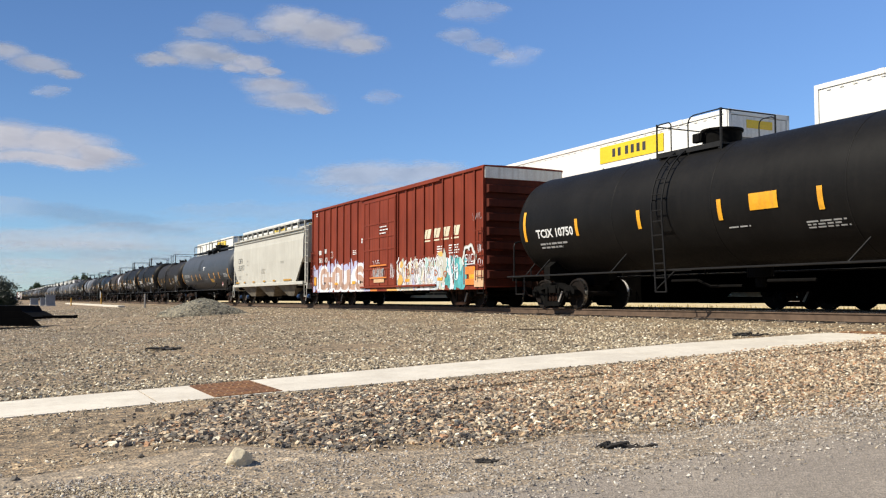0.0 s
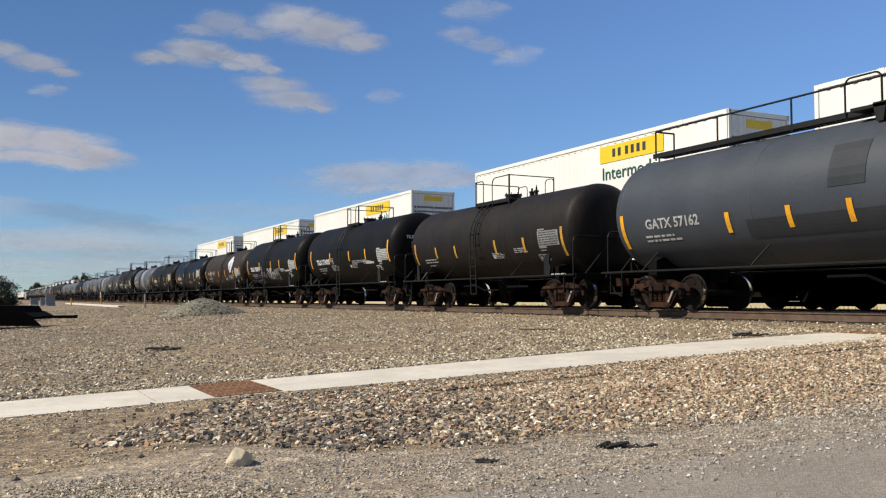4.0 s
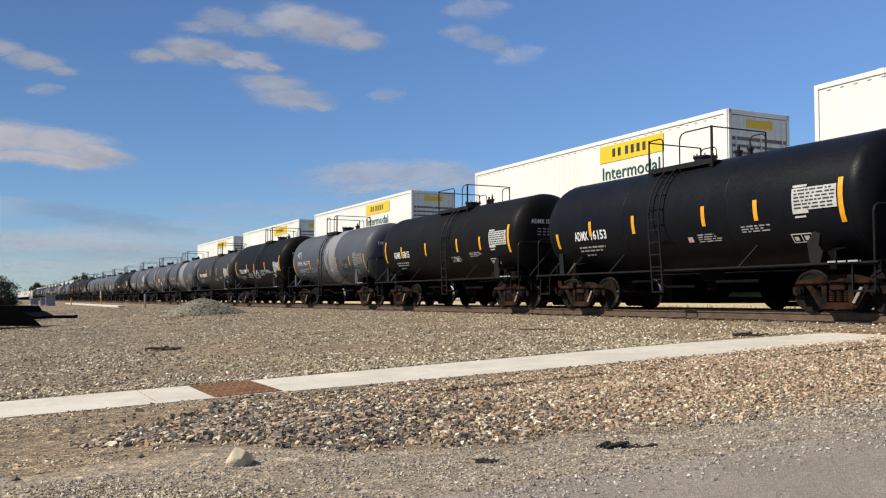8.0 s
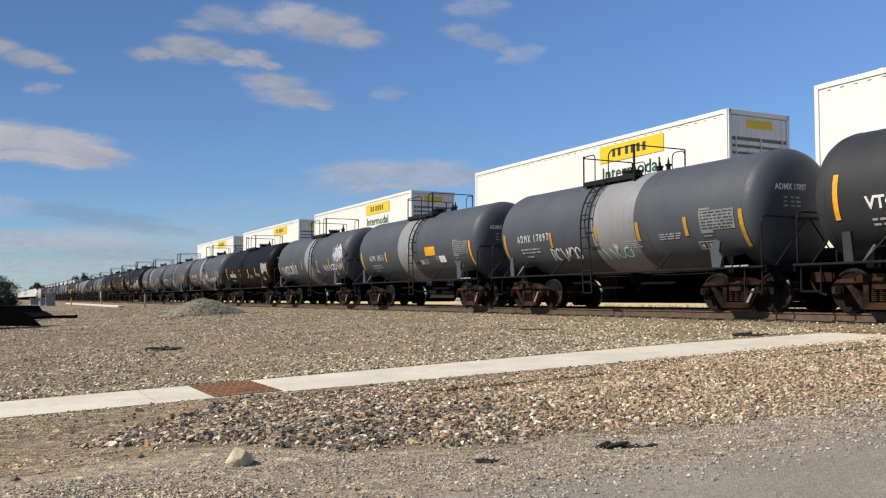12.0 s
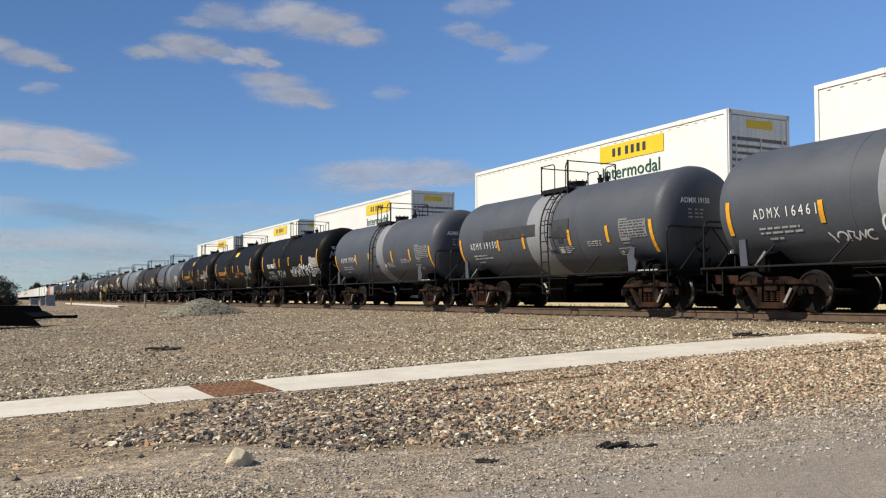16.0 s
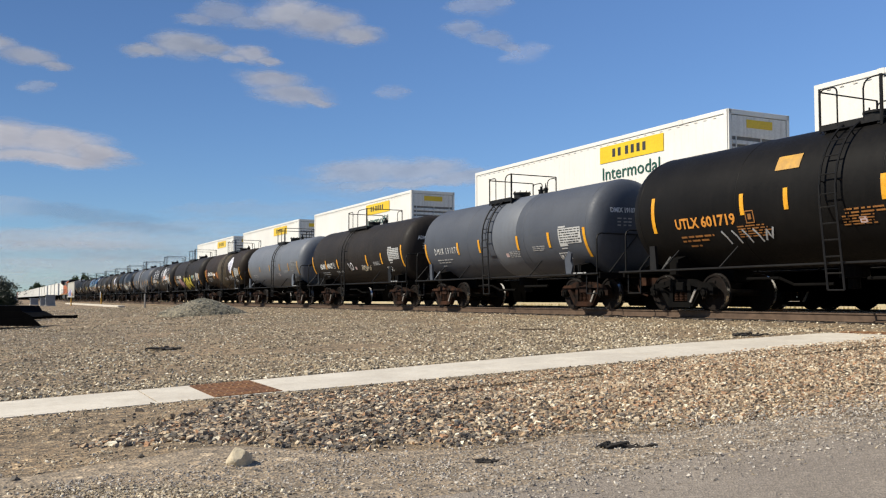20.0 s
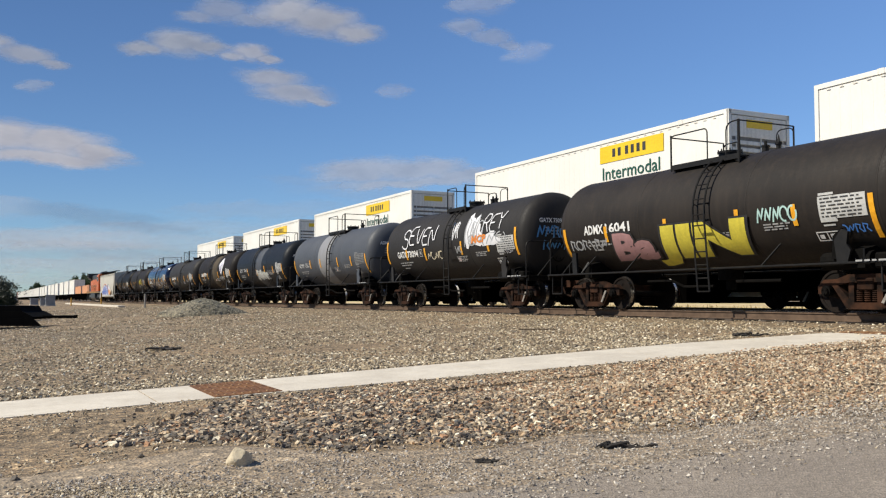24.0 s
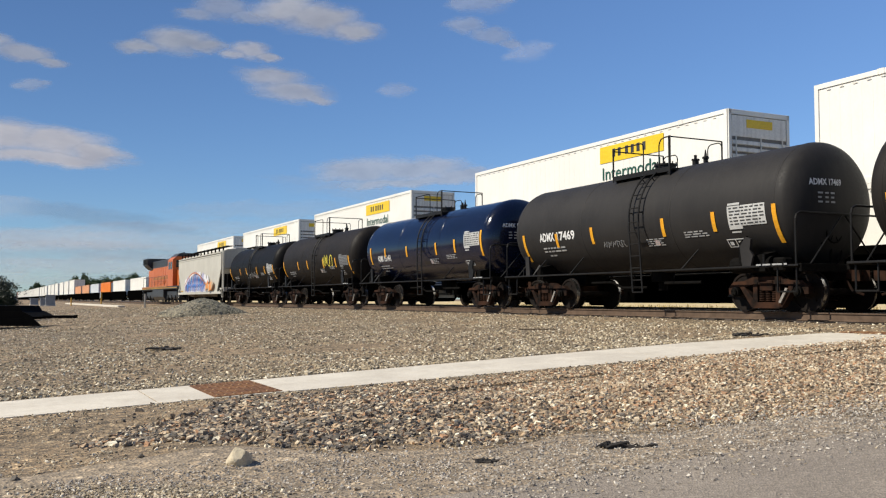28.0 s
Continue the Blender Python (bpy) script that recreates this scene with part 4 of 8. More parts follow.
post_thing("marker_post", -82.0, 12.2, [("shaft", lambda b: box(b, -0.09, 0.09, -0.07, 0.07, -0.1, 1.15, 0.02), M["post_grey"], ""),
                                       ("cap", lambda b: box(b, -0.10, 0.10, -0.08, 0.08, 1.15, 1.2, 0.015), M["post_grey"], "")], "weathered grey timber post beside the track", "post")
post_thing("crossing_marker", -116.0, 12.2, [("post", lambda b: rod(b, (0, 0, -0.1), (0, 0, 1.5), 0.08, 10), M["post_yellow"], "yellow painted post"),
                                            ("panel", lambda b: box(b, -0.16, 0.16, -0.14, -0.10, 0.90, 1.65, 0.02), M["post_white"], "white reflective panel"),
                                            ("base", lambda b: disc(b, (0, 0, 0.03), (0, 0, 1), 0.3, 0.12, 12), M["concrete"], "")], "yellow marker post with a white panel", "marker post")
post_thing("bollard", -130.0, 9.9, [("shaft", lambda b: rod(b, (0, 0, -0.1), (0, 0, 0.95), 0.08, 10), M["post_yellow"], ""),
                                    ("dome", lambda b: disc(b, (0, 0, 1.0), (0, 0, 1), 0.08, 0.10, 10, 0.03), M["post_yellow"], "")], "short orange-yellow steel bollard by the road crossing", "bollard")


def cabinet(x, y, w, h, label):
    root = tagged(new("signal_cabinet"), label, "signal cabinet")
    root.matrix_basis = pose(x, y, ground_height(x, y))
    for nm, a, mt in (("body", (-w / 2, w / 2, -0.6, 0.6, 0.15, h - 0.12), "gray_box"), ("roof", (-w / 2 - 0.08, w / 2 + 0.08, -0.7, 0.7, h - 0.12, h), "gray_box"),
                      ("plinth", (-w / 2 - 0.1, w / 2 + 0.1, -0.7, 0.7, -0.1, 0.15), "concrete"), ("door", (-w / 2 + 0.12, w / 2 - 0.12, -0.63, -0.6, 0.3, h - 0.3), "gray_box")):
        bm = bmesh.new()
        box(bm, *a, 0.02)
        d = part(nm, bm, M[mt], root)
        if nm == "door":
            bm = bmesh.new()
            box(bm, w / 2 - 0.3, w / 2 - 0.24, -0.66, -0.63, h * 0.45, h * 0.55)
            part("handle", bm, M["frame_black"], d)


cabinet(-168.0, 7.0, 2.0, 1.15, "pale grey steel signal cabinet on a concrete plinth")
cabinet(-142.0, 7.3, 1.0, 1.2, "grey steel signal cabinet standing beside the crossing")
cabinet(-136.0, 7.7, 0.6, 1.55, "tall narrow grey equipment cabinet beside the crossing")

for y0, y1, x0, x1 in ((11.3, 12.1, -160.0, -112.0), (11.2, 11.9, -112.0, -92.0)):
    bm = bmesh.new()
    z = ground_height(0, (y0 + y1) / 2)
    box(bm, x0, x1, y0, y1, z - 0.15, z + 0.16, 0.03)
    tagged(part("crossing_slab", bm, M["concrete"], None), "long pale concrete kerb slab beside the road crossing", "kerb slab")


def build_trailer():
    root = tagged(new("flat_trailer"), "low black steel equipment trailer parked on the gravel", "trailer")
    root.matrix_basis = pose(-44.4, 2.15, ground_height(0, 2.15), 0, 0, 63)
    def add(nm, mt, f, parent=root, label=""):
        bm = bmesh.new()
        f(bm)
        return part(nm, bm, M[mt], parent, label)
    add("deck", "trailer", lambda b: prism(b, [(-6.2, 0.30), (-0.1, 0.30), (0.15, 0.42), (-0.35, 0.66), (-6.2, 0.66)], "y", -1.1, 1.1))
    # added black sheet in place of the shadow below the deck
    add("side_skirt", "trailer", lambda b: prism(b, [(-6.2, 0.02), (0.55, 0.02), (0.15, 0.36), (-6.2, 0.36)], "y", -1.14, -1.1))
    add("load", "trailer", lambda b: prism(b, [(-6.1, 0.66), (-0.40, 0.66), (-0.55, 0.90), (-6.1, 0.94)], "y", -1.0, 1.0), label="flat black load under a tarpaulin")
    add("tongue", "trailer", lambda b: box(b, -0.2, 1.55, -0.08, 0.08, 0.34, 0.47, 0.01))
    add("coupler", "trailer", lambda b: disc(b, (1.55, 0, 0.42), (0, 0, 1), 0.09, 0.14, 10))
    for x in (-3.4, -2.5):
        for s in (-1, 1):
            w = add("wheel", "rubber", lambda b: disc(b, (x, s * 0.9, 0.36), (0, 1, 0), 0.36, 0.22, 20))
            add("rim", "post_grey", lambda b: disc(b, (x, s * 1.02, 0.36), (0, 1, 0), 0.19, 0.03, 14), w)


build_trailer()


def tree(x, y, height, spread, seed, leaf, label, clumps=260, name="tree"):
    rng = random.Random(seed)
    root = tagged(new(name), label, "tree")
    root.matrix_basis = pose(x, y, ground_height(x, y))
    bm = bmesh.new()
    prev, r0 = Vector((0, 0, -0.2)), height * 0.035
    for k in range(5):
        nxt = Vector((rng.uniform(-0.03, 0.03) * height, rng.uniform(-0.03, 0.03) * height, height * 0.55 * (k + 1) / 5))
        m = Matrix.Translation((prev + nxt) / 2) @ (nxt - prev).to_track_quat("Z", "Y").to_matrix().to_4x4()
        bmesh.ops.create_cone(bm, cap_ends=True, segments=8, radius1=r0, radius2=r0 * 0.82, depth=(nxt - prev).length * 1.05, matrix=m)
        r0 *= 0.82
        prev = nxt
    trunk_top = prev
    part("trunk", bm, M["bark"], root)
    tips = []
    bm = bmesh.new()
    for k in range(9):
        a = rng.uniform(0, 6.28)
        start = Vector((0, 0, height * rng.uniform(0.22, 0.5)))
        end = Vector((math.cos(a) * spread * rng.uniform(0.5, 0.9), math.sin(a) * spread * rng.uniform(0.5, 0.9), height * rng.uniform(0.5, 0.95)))
        rod(bm, start, end, height * 0.009, 5)
        tips += [end, (start + end * 2) / 3]
    part("limbs", bm, M["bark"], root)
    verts, faces = [], []
    for _ in range(clumps):
        t = rng.choice(tips)
        c = t + Vector((rng.gauss(0, 0.22) * spread, rng.gauss(0, 0.22) * spread, rng.gauss(0, 0.10) * height))
        if c.z < height * 0.08:
            continue
        for _ in range(14):
            q = c + Vector((rng.gauss(0, 1), rng.gauss(0, 1), rng.gauss(0, 0.8))) * spread * 0.07
            s = height * rng.uniform(0.014, 0.030)
            u = Vector((rng.uniform(-1, 1), rng.uniform(-1, 1), rng.uniform(-0.6, 0.6))).normalized() * s
            w = u.cross(Vector((rng.uniform(-1, 1), rng.uniform(-1, 1), rng.uniform(-1, 1)))).normalized() * s * 0.6
            o = len(verts)
            verts += [tuple(q - u), tuple(q + w), tuple(q + u), tuple(q - w)]
            faces.append((o, o + 1, o + 2, o + 3))
    cr = piece("crown", raw_mesh("crown", verts, faces, leaf), root)
    return root


for tx, ty, th, ts, sd in ((-58.0, -0.35, 2.3, 1.4, 21), (-56.0, 0.45, 1.65, 0.9, 23), (-66.0, -0.9, 2.5, 1.5, 22), (-74.0, 0.1, 1.9, 1.1, 27), (-84.0, 0.2, 2.0, 1.3, 28)):
    tree(tx, ty, th, ts, sd, M["leaf_dark"], "dark dense shrub-like tree beside the crossing road", 1700)
for k, (tx, ty, th, ts) in enumerate(((-400, 27.5, 7.2, 2.4), (-405, 30.5, 9.0, 2.6), (-398, 33.5, 9.6, 2.6), (-402, 36.5, 10.4, 2.4), (-396, 38.6, 8.6, 2.2),
                                      (-320, 34.0, 7.6, 2.2), (-325, 37.0, 7.2, 2.3), (-318, 40.0, 8.0, 2.6), (-322, 43.0, 8.8, 2.4), (-316, 45.6, 7.4, 2.0),
                                      (-700, 28.0, 9.5, 2.0), (-705, 31.0, 12.0, 2.4), (-560, 30.0, 8.5, 2.4), (-565, 34.0, 9.0, 2.6))):
    tree(tx, ty, th * 0.93, ts * 1.15, 40 + k, M["leaf"], "leafy green tree standing behind the container train", 1250)
for k in range(12):
    rngt = random.Random(400 + k)
    tree(-1300 + k * 50, 50 + k * 3 + rngt.uniform(0, 20), rngt.uniform(9, 13), 5, 70 + k, M["leaf_dark"], "distant dark green tree beyond the yard", 110)

# round sign by the trees
root = tagged(new("round_sign"), "round white sign on a thin post under the trees", "sign")
root.matrix_basis = pose(-62.0, 1.48, ground_height(0, 1.48))
bm = bmesh.new()
rod(bm, (0, 0, -0.1), (0, 0, 1.0), 0.04, 8)
part("post", bm, M["post_grey"], root)
bm = bmesh.new()
disc(bm, (0, -0.0, 1.2), (1, -0.05, 0), 0.16, 0.03, 20)
part("disc", bm, M["post_white"], root, "plain white round plate")


def grass_strip():
    rng = random.Random(77)
    verts, faces = [], []
    for _ in range(9000):
        x, y = rng.uniform(-70, 20), 26 + 14 * rng.random() ** 1.6
        h, a = rng.uniform(0.12, 0.32), rng.uniform(0, 3.14)
        z = ground_height(x, y)
        o = len(verts)
        dx, dy = math.cos(a) * 0.06, math.sin(a) * 0.06
        verts += [(x - dx, y - dy, z - 0.02), (x + dx, y + dy, z - 0.02), (x + rng.uniform(-0.1, 0.1), y + rng.uniform(-0.1, 0.1), z + h)]
        faces.append((o, o + 1, o + 2))
    ob = new("dry_grass", raw_mesh("dry_grass", verts, faces, M["grass"]))
    tagged(ob, "sunlit dry yellow grass beyond the tracks", "grass", kind="stuff")


grass_strip()

# ---- running gear shared by all cars ----
WHEEL_R = 0.457
BASE = 0.93              # half the wheelbase
MOVERS = []              # cars of the moving train, with their place in it
WHEELSETS = []           # every wheelset that turns


def build_wheelset(bm):
    for s in (-1, 1):
        y = s * 0.775
        prof = [(0.07, 0.13), (0.085, 0.13), (0.06, 0.30), (0.068, 0.40), (0.068, 0.445)]
        n = 28
        rings = []
        for dy, r in [(-0.07, 0.485), (-0.04, 0.485), (-0.035, WHEEL_R), (0.068, WHEEL_R - 0.006), (0.068, 0.40), (0.045, 0.385), (0.03, 0.16), (0.085, 0.13), (0.085, 0.08)]:
            rings.append([bm.verts.new((r * math.cos(2 * math.pi * i / n), y + s * dy, r * math.sin(2 * math.pi * i / n))) for i in range(n)])
        for k, (a, b) in enumerate(zip(rings, rings[1:])):
            for i in range(n):
                f = bm.faces.new((a[i], a[(i + 1) % n], b[(i + 1) % n], b[i]))
                f.material_index = 1 if k == 2 else 0
        # inner face and spoke-like cast holes
        bm.faces.new(rings[0])
        bm.faces.new(rings[-1])
        for k in range(3):
            a = 2 * math.pi * k / 3
            disc(bm, (0.27 * math.cos(a), y + s * 0.048, 0.27 * math.sin(a)), (0, 1, 0), 0.035, 0.02, 8)
    rod(bm, (0, -1.05, 0), (0, 1.05, 0), 0.08, 10)


def build_side_frame(bm):
    # seen from outside: arch, bearing humps and the trussed lower bar, with two openings beside the springs
    y0, y1 = -1.10, -0.95
    prism(bm, [(-1.18, 0.40), (-1.18, 0.58), (-1.02, 0.70), (-0.70, 0.71), (-0.42, 0.80), (0.42, 0.80), (0.70, 0.71), (1.02, 0.70), (1.18, 0.58), (1.18, 0.40), (1.05, 0.40), (1.0, 0.57), (0.78, 0.58), (0.73, 0.56),
               (0.42, 0.63), (-0.42, 0.63), (-0.73, 0.56), (-0.78, 0.58), (-1.0, 0.57), (-1.05, 0.40)], "y", y0, y1)
    for s in (-1, 1):
        prism(bm, [(s * 0.80, 0.57), (s * 0.68, 0.60), (s * 0.30, 0.20), (s * 0.36, 0.09), (s * 0.46, 0.11)], "y", y0 - 0.02, y1)
        prism(bm, [(s * 0.27, 0.20), (s * 0.40, 0.20), (s * 0.40, 0.68), (s * 0.27, 0.68)], "y", y0 - 0.012, y1)
    prism(bm, [(-0.40, 0.08), (0.40, 0.08), (0.40, 0.22), (-0.40, 0.22)], "y", y0 - 0.03, y1)


def build_frame_details(bm):
    # cross bolster and brake beams
    box(bm, -0.2, 0.2, -1.13, 1.13, 0.47, 0.72, 0.02)
    for d in (-0.36, 0.36):
        rod(bm, (d, -0.8, 0.3), (d, 0.8, 0.3), 0.05, 6)
        box(bm, d - 0.04, d + 0.04, -0.12, 0.12, 0.26, 0.5)
    box(bm, -0.36, 0.36, -0.1, 0.1, 0.4, 0.5)


def build_spring(bm):
    """One coil spring of the nest, its turns as ripples."""
    rings = []
    for k in range(13):
        z, r = 0.235 + 0.0195 * k, 0.082 if k % 2 else 0.058
        rings.append([bm.verts.new((r * math.cos(a * math.pi / 5), -1.03 + r * math.sin(a * math.pi / 5), z)) for a in range(10)])
    for a, c in zip(rings, rings[1:]):
        for q in range(10):
            bm.faces.new((a[q], a[(q + 1) % 10], c[(q + 1) % 10], c[q]))


def build_brake_lever(bm):
    # flat pale bar that slants up beside the springs
    prism(bm, [(0.40, 0.22), (0.46, 0.20), (0.66, 0.52), (0.60, 0.54)], "y", -1.17, -1.14)


def build_bearing(bm):
    disc(bm, (0, 0, 0), (0, 1, 0), 0.115, 0.14, 16)
    disc(bm, (0, -0.08, 0), (0, 1, 0), 0.08, 0.06, 12)
    for k in range(3):
        a = 2 * math.pi * k / 3 + 0.5
        disc(bm, (0.05 * math.cos(a), -0.115, 0.05 * math.sin(a)), (0, 1, 0), 0.018, 0.02, 6)


def add_truck(car, x, kind="rust", cap=None):
    """A two-axle truck under a car: thing > truck > wheelset, side frame, springs, levers, bearings."""
    paint = M["truck_rust"] if kind == "rust" else M["frame_black"]
    truck = piece("truck", mesh_of("truck_details" + kind, build_frame_details, [paint]), car, pose(x, 0, 0))
    for turn in (0, 180):
        piece("side_frame", mesh_of("side_frame" + kind, build_side_frame, [paint]), truck, pose(0, 0, 0, 0, 0, turn))
        for dx in (-0.185, 0.0, 0.185):
            piece("spring", mesh_of("spring", build_spring, [M["truck_rust"]], True), truck, pose(dx, 0, 0, 0, 0, turn))
        piece("brake_lever", mesh_of("brake_lever", build_brake_lever, [M["pale_steel"]]), truck, pose(0, 0, 0, 0, 0, turn), "bright-worn steel brake lever")
    for d in (-1, 1):
        ws = piece("wheelset", mesh_of("wheelset", build_wheelset, [M["wheel"], M["tread"]], True), truck, pose(d * BASE, 0, WHEEL_R))
        if car.get("moves"):
            WHEELSETS.append((ws, d))
        for s in (-1, 1):
            piece("bearing_cap", mesh_of("bearing_cap" + (cap or kind), build_bearing, [M[cap] if cap else M["frame_black"] if kind == "rust" else paint], True), truck, pose(d * BASE, s * 1.1, WHEEL_R, 0, 0, 0 if s < 0 else 180))
    return truck


def build_coupler(bm):
    box(bm, -0.62, 0.2, -0.09, 0.09, 0.74, 0.94, 0.01)
    prism(bm, [(0.15, 0.12), (0.42, 0.15), (0.46, 0.05), (0.34, 0.0), (0.36, -0.14), (0.15, -0.14)], "z", 0.68, 1.0)
    path_rod(bm, [(0.1, -0.25, 0.7), (0.3, -0.28, 0.45), (0.5, -0.2, 0.38)], 0.03, 6)


def thing_car(name, label, category, place, group=""):
    """The root of a car of the moving train; place is its centre along the train."""
    car = tagged(new(name), label, category, group)
    car["moves"] = 1
    car.matrix_basis = pose(place, TRACK_NEAR, 0)
    MOVERS.append((car, place))
    return car


# ---- tank cars ----
# centres of the tank cars along the train
PLACES = [-90.96, -104.21, -117.54, -130.65, -143.85, -157.19, -170.42, -183.8, -197.11, -210.24, -223.46, -236.81, -250.31, -263.73, -277.2, -290.64, -304.16, -317.42, -330.76, -344.19, -357.73, -371.73, -385.21, -398.61, -412.14, -425.62, -438.95, -451.92, -465.45, -478.72, -492.0, -505.11]
TANK_HALF = 5.40         # straight part of the shell
TANK_R = 1.43
TANK_Z = 2.46


def build_tank(half, r, zc):
    def f(bm):
        head = [(half + 0.62 * math.sin(a) ** 0.80 * r / 1.43, r * math.cos(a) ** 0.80) for a in (0.06, 0.18, 0.35, 0.6, 0.85, 1.1, 1.32, 1.48, 1.55)]
        xs = [-half, -half * 0.5, 0, half * 0.5, half]
        prof = [(-x, q) for x, q in head[::-1]] + [(x, r) for x in xs] + head
        lathe_x(bm, prof, 64, zc)
        for s in (-1, 1):
            ring = sorted((v for v in bm.verts if abs(v.co.x - s * head[-1][0]) < 1e-4), key=lambda v: math.atan2(v.co.z - zc, v.co.y))
            bm.faces.new(ring)
    return f


def build_seam(r, zc):
    return lambda bm: lathe_x(bm, [(-0.02, r + 0.001), (-0.012, r + 0.007), (0.012, r + 0.007), (0.02, r + 0.001)], 64, zc)


def shell(r, zc, off):
    """Lays flat drawing (u along the car, v up the shell from its middle) on the tank's near side."""
    return lambda u, v: (u, -(r + off) * math.cos(v / r), zc + (r + off) * math.sin(v / r))


def build_ladder(r, zc, foot=0.47):
    """Curved up the shell to the platform; its lower length slants out and forward to the step."""
    def f(bm):
        w = 0.2
        arc = [math.radians(a) for a in range(-4, 60, 7)]
        rr = r + 0.12
        knee, step = (0.0, -rr - 0.01, zc - 0.22), (0.22, -rr - 0.07, foot)
        for s in (-w, w):
            pts = [(s, -rr * math.cos(a), zc + rr * math.sin(a)) for a in arc]
            pts = [(step[0] + s, step[1], step[2]), (knee[0] + s, knee[1], knee[2])] + pts
            for a, b in zip(pts, pts[1:]):
                rod(bm, a, b, 0.026, 5)
        for k in range(6):
            q = k / 5.5
            x, y, z = (step[i] + (knee[i] - step[i]) * q for i in range(3))
            rod(bm, (x - w, y, z), (x + w, y, z), 0.018, 5)
        for a in arc[::2]:
            rod(bm, (-w, -rr * math.cos(a), zc + rr * math.sin(a)), (w, -rr * math.cos(a), zc + rr * math.sin(a)), 0.016, 5)
        for a in (0.1, 0.8):
            for s in (-w, w):
                rod(bm, (s, -rr * math.cos(a), zc + rr * math.sin(a)), (s, -(r - 0.02) * math.cos(a), zc + (r - 0.02) * math.sin(a)), 0.015, 5)
    return f


def arch(x0, x1, y, z0, z1, n=5, bend=0.16):
    """A hoop: up, over with rounded corners, and down."""
    pts = [(x0, y, z0)]
    sgn = 1 if x1 > x0 else -1
    for k in range(n + 1):
        a = math.pi / 2 * k / n
        pts.append((x0 + sgn * bend * (1 - math.cos(a)), y, z1 - bend * (1 - math.sin(a))))
    for k in range(n + 1):
        a = math.pi / 2 * k / n
        pts.append((x1 - sgn * bend * (1 - math.sin(a)), y, z1 - bend * (1 - math.cos(a))))
    pts.append((x1, y, z0))
    return pts


def build_grating(top, a, b):
    def f(bm):
        box(bm, a, b, -0.88, -0.34, top - 0.02, top + 0.02)
        for k in range(8):
            y = -0.86 + k * 0.07
            box(bm, a, b, y, y + 0.03, top + 0.02, top + 0.035)
    return f


def build_toe_board(top, a, b):
    return lambda bm: box(bm, a - 0.02, b + 0.02, -0.91, -0.88, top - 0.07, top + 0.06)


def build_cross_bar(top):
    return lambda bm: box(bm, -0.03, 0.03, -0.88, 0.93, top - 0.12, top - 0.02)


# how far the crown platform reaches to both sides of the ladder
REACH = {"short": (-0.80, 0.72), "aft": (-1.12, 0.38), "fore": (-0.92, 1.48), "broad": (-1.70, 0.72)}


def add_platform(car, size, kind, top, u):
    """Crown platform round the fittings: near and far grating, toe board, cross bars and railing."""
    a, b = REACH[kind]
    key = "crown_" + size + kind + "_"
    plat = piece("platform", mesh_of(key + "grating", build_grating(top, a, b), [M["ladder_black"]]), car, pose(u, 0, 0))
    piece("far_grating", mesh_of(key + "grating", None, []), plat, pose(a + b, 0.05, 0, 0, 0, 180))
    piece("toe_board", mesh_of(key + "toe", build_toe_board(top, a, b), [M["ladder_black"]]), plat)
    for x in (a + 0.1, (a + b) / 2, b - 0.1):
        piece("cross_bar", mesh_of(key + "cross", build_cross_bar(top), [M["ladder_black"]]), plat, pose(x, 0, 0))
    for side in ("aft", "fore"):
        piece("railing", mesh_of(key + side, build_railing(top, a, b, side), [M["ladder_black"]]), plat)
    return plat


def build_railing(top, a, b, side):
    """Hoops on both sides of the ladder's gate, a rail across each end, and low hoops on the far side; in two pieces, parted by the gate."""
    def f(bm):
        r, h, yn, yf = 0.018, top + 0.86, -0.90, 0.95
        g0, g1 = max(a + 0.12, -0.35), min(b - 0.12, 0.30)
        x, z = (a, h - 0.06) if side == "aft" else (b, h)
        if side == "aft":
            if g0 - a > 0.3:
                path_rod(bm, arch(a, g0, yn, top, h - 0.02, bend=0.12), r)
            else:
                path_rod(bm, [(g0, yn, top), (g0, yn, h - 0.12), (a, yn, h - 0.05)], r * 0.9)
            rod(bm, (a, yn, top - 0.10), (a, yn, h), 0.026, 6)
            path_rod(bm, arch(a, a + 0.62, yf, top, h - 0.10, bend=0.14), r * 0.9)
        else:
            path_rod(bm, [(g1, yn, top), (g1, yn, h - 0.20), (g1 + 0.03, yn, h - 0.10), (g1 + 0.10, yn, h - 0.03), (min(b, g1 + 0.22), yn, h), (b, yn, h)], r)
            rod(bm, (b, yn, top - 0.16), (b, yn, h + 0.02), 0.036, 6)
            path_rod(bm, arch(b - 0.55, b, yf, top, h - 0.02, bend=0.16), r * 0.9)
        path_rod(bm, [(x, yn, z), (x, yf, z)], r)
        rod(bm, (x, yf, top - 0.1), (x, yf, z), 0.024, 6)
    return f


def build_manway(top):
    def f(bm):
        disc(bm, (0.35, 0, top - 0.02), (0, 0, 1), 0.29, 0.22, 20)
        disc(bm, (0.35, 0, top + 0.11), (0, 0, 1), 0.32, 0.05, 20)
        for k in range(8):
            a = 2 * math.pi * k / 8
            rod(bm, (0.35 + 0.29 * math.cos(a), 0.29 * math.sin(a), top + 0.08), (0.35 + 0.29 * math.cos(a), 0.29 * math.sin(a), top + 0.19), 0.018, 6)
    return f


def build_valve(top):
    def f(bm):
        disc(bm, (1.45, 0.1, top + 0.0), (0, 0, 1), 0.09, 0.22, 12)
        disc(bm, (1.45, 0.1, top + 0.12), (0, 0, 1), 0.11, 0.04, 12)
        disc(bm, (1.45, 0.1, top + 0.19), (0, 0, 1), 0.04, 0.12, 8)
    return f


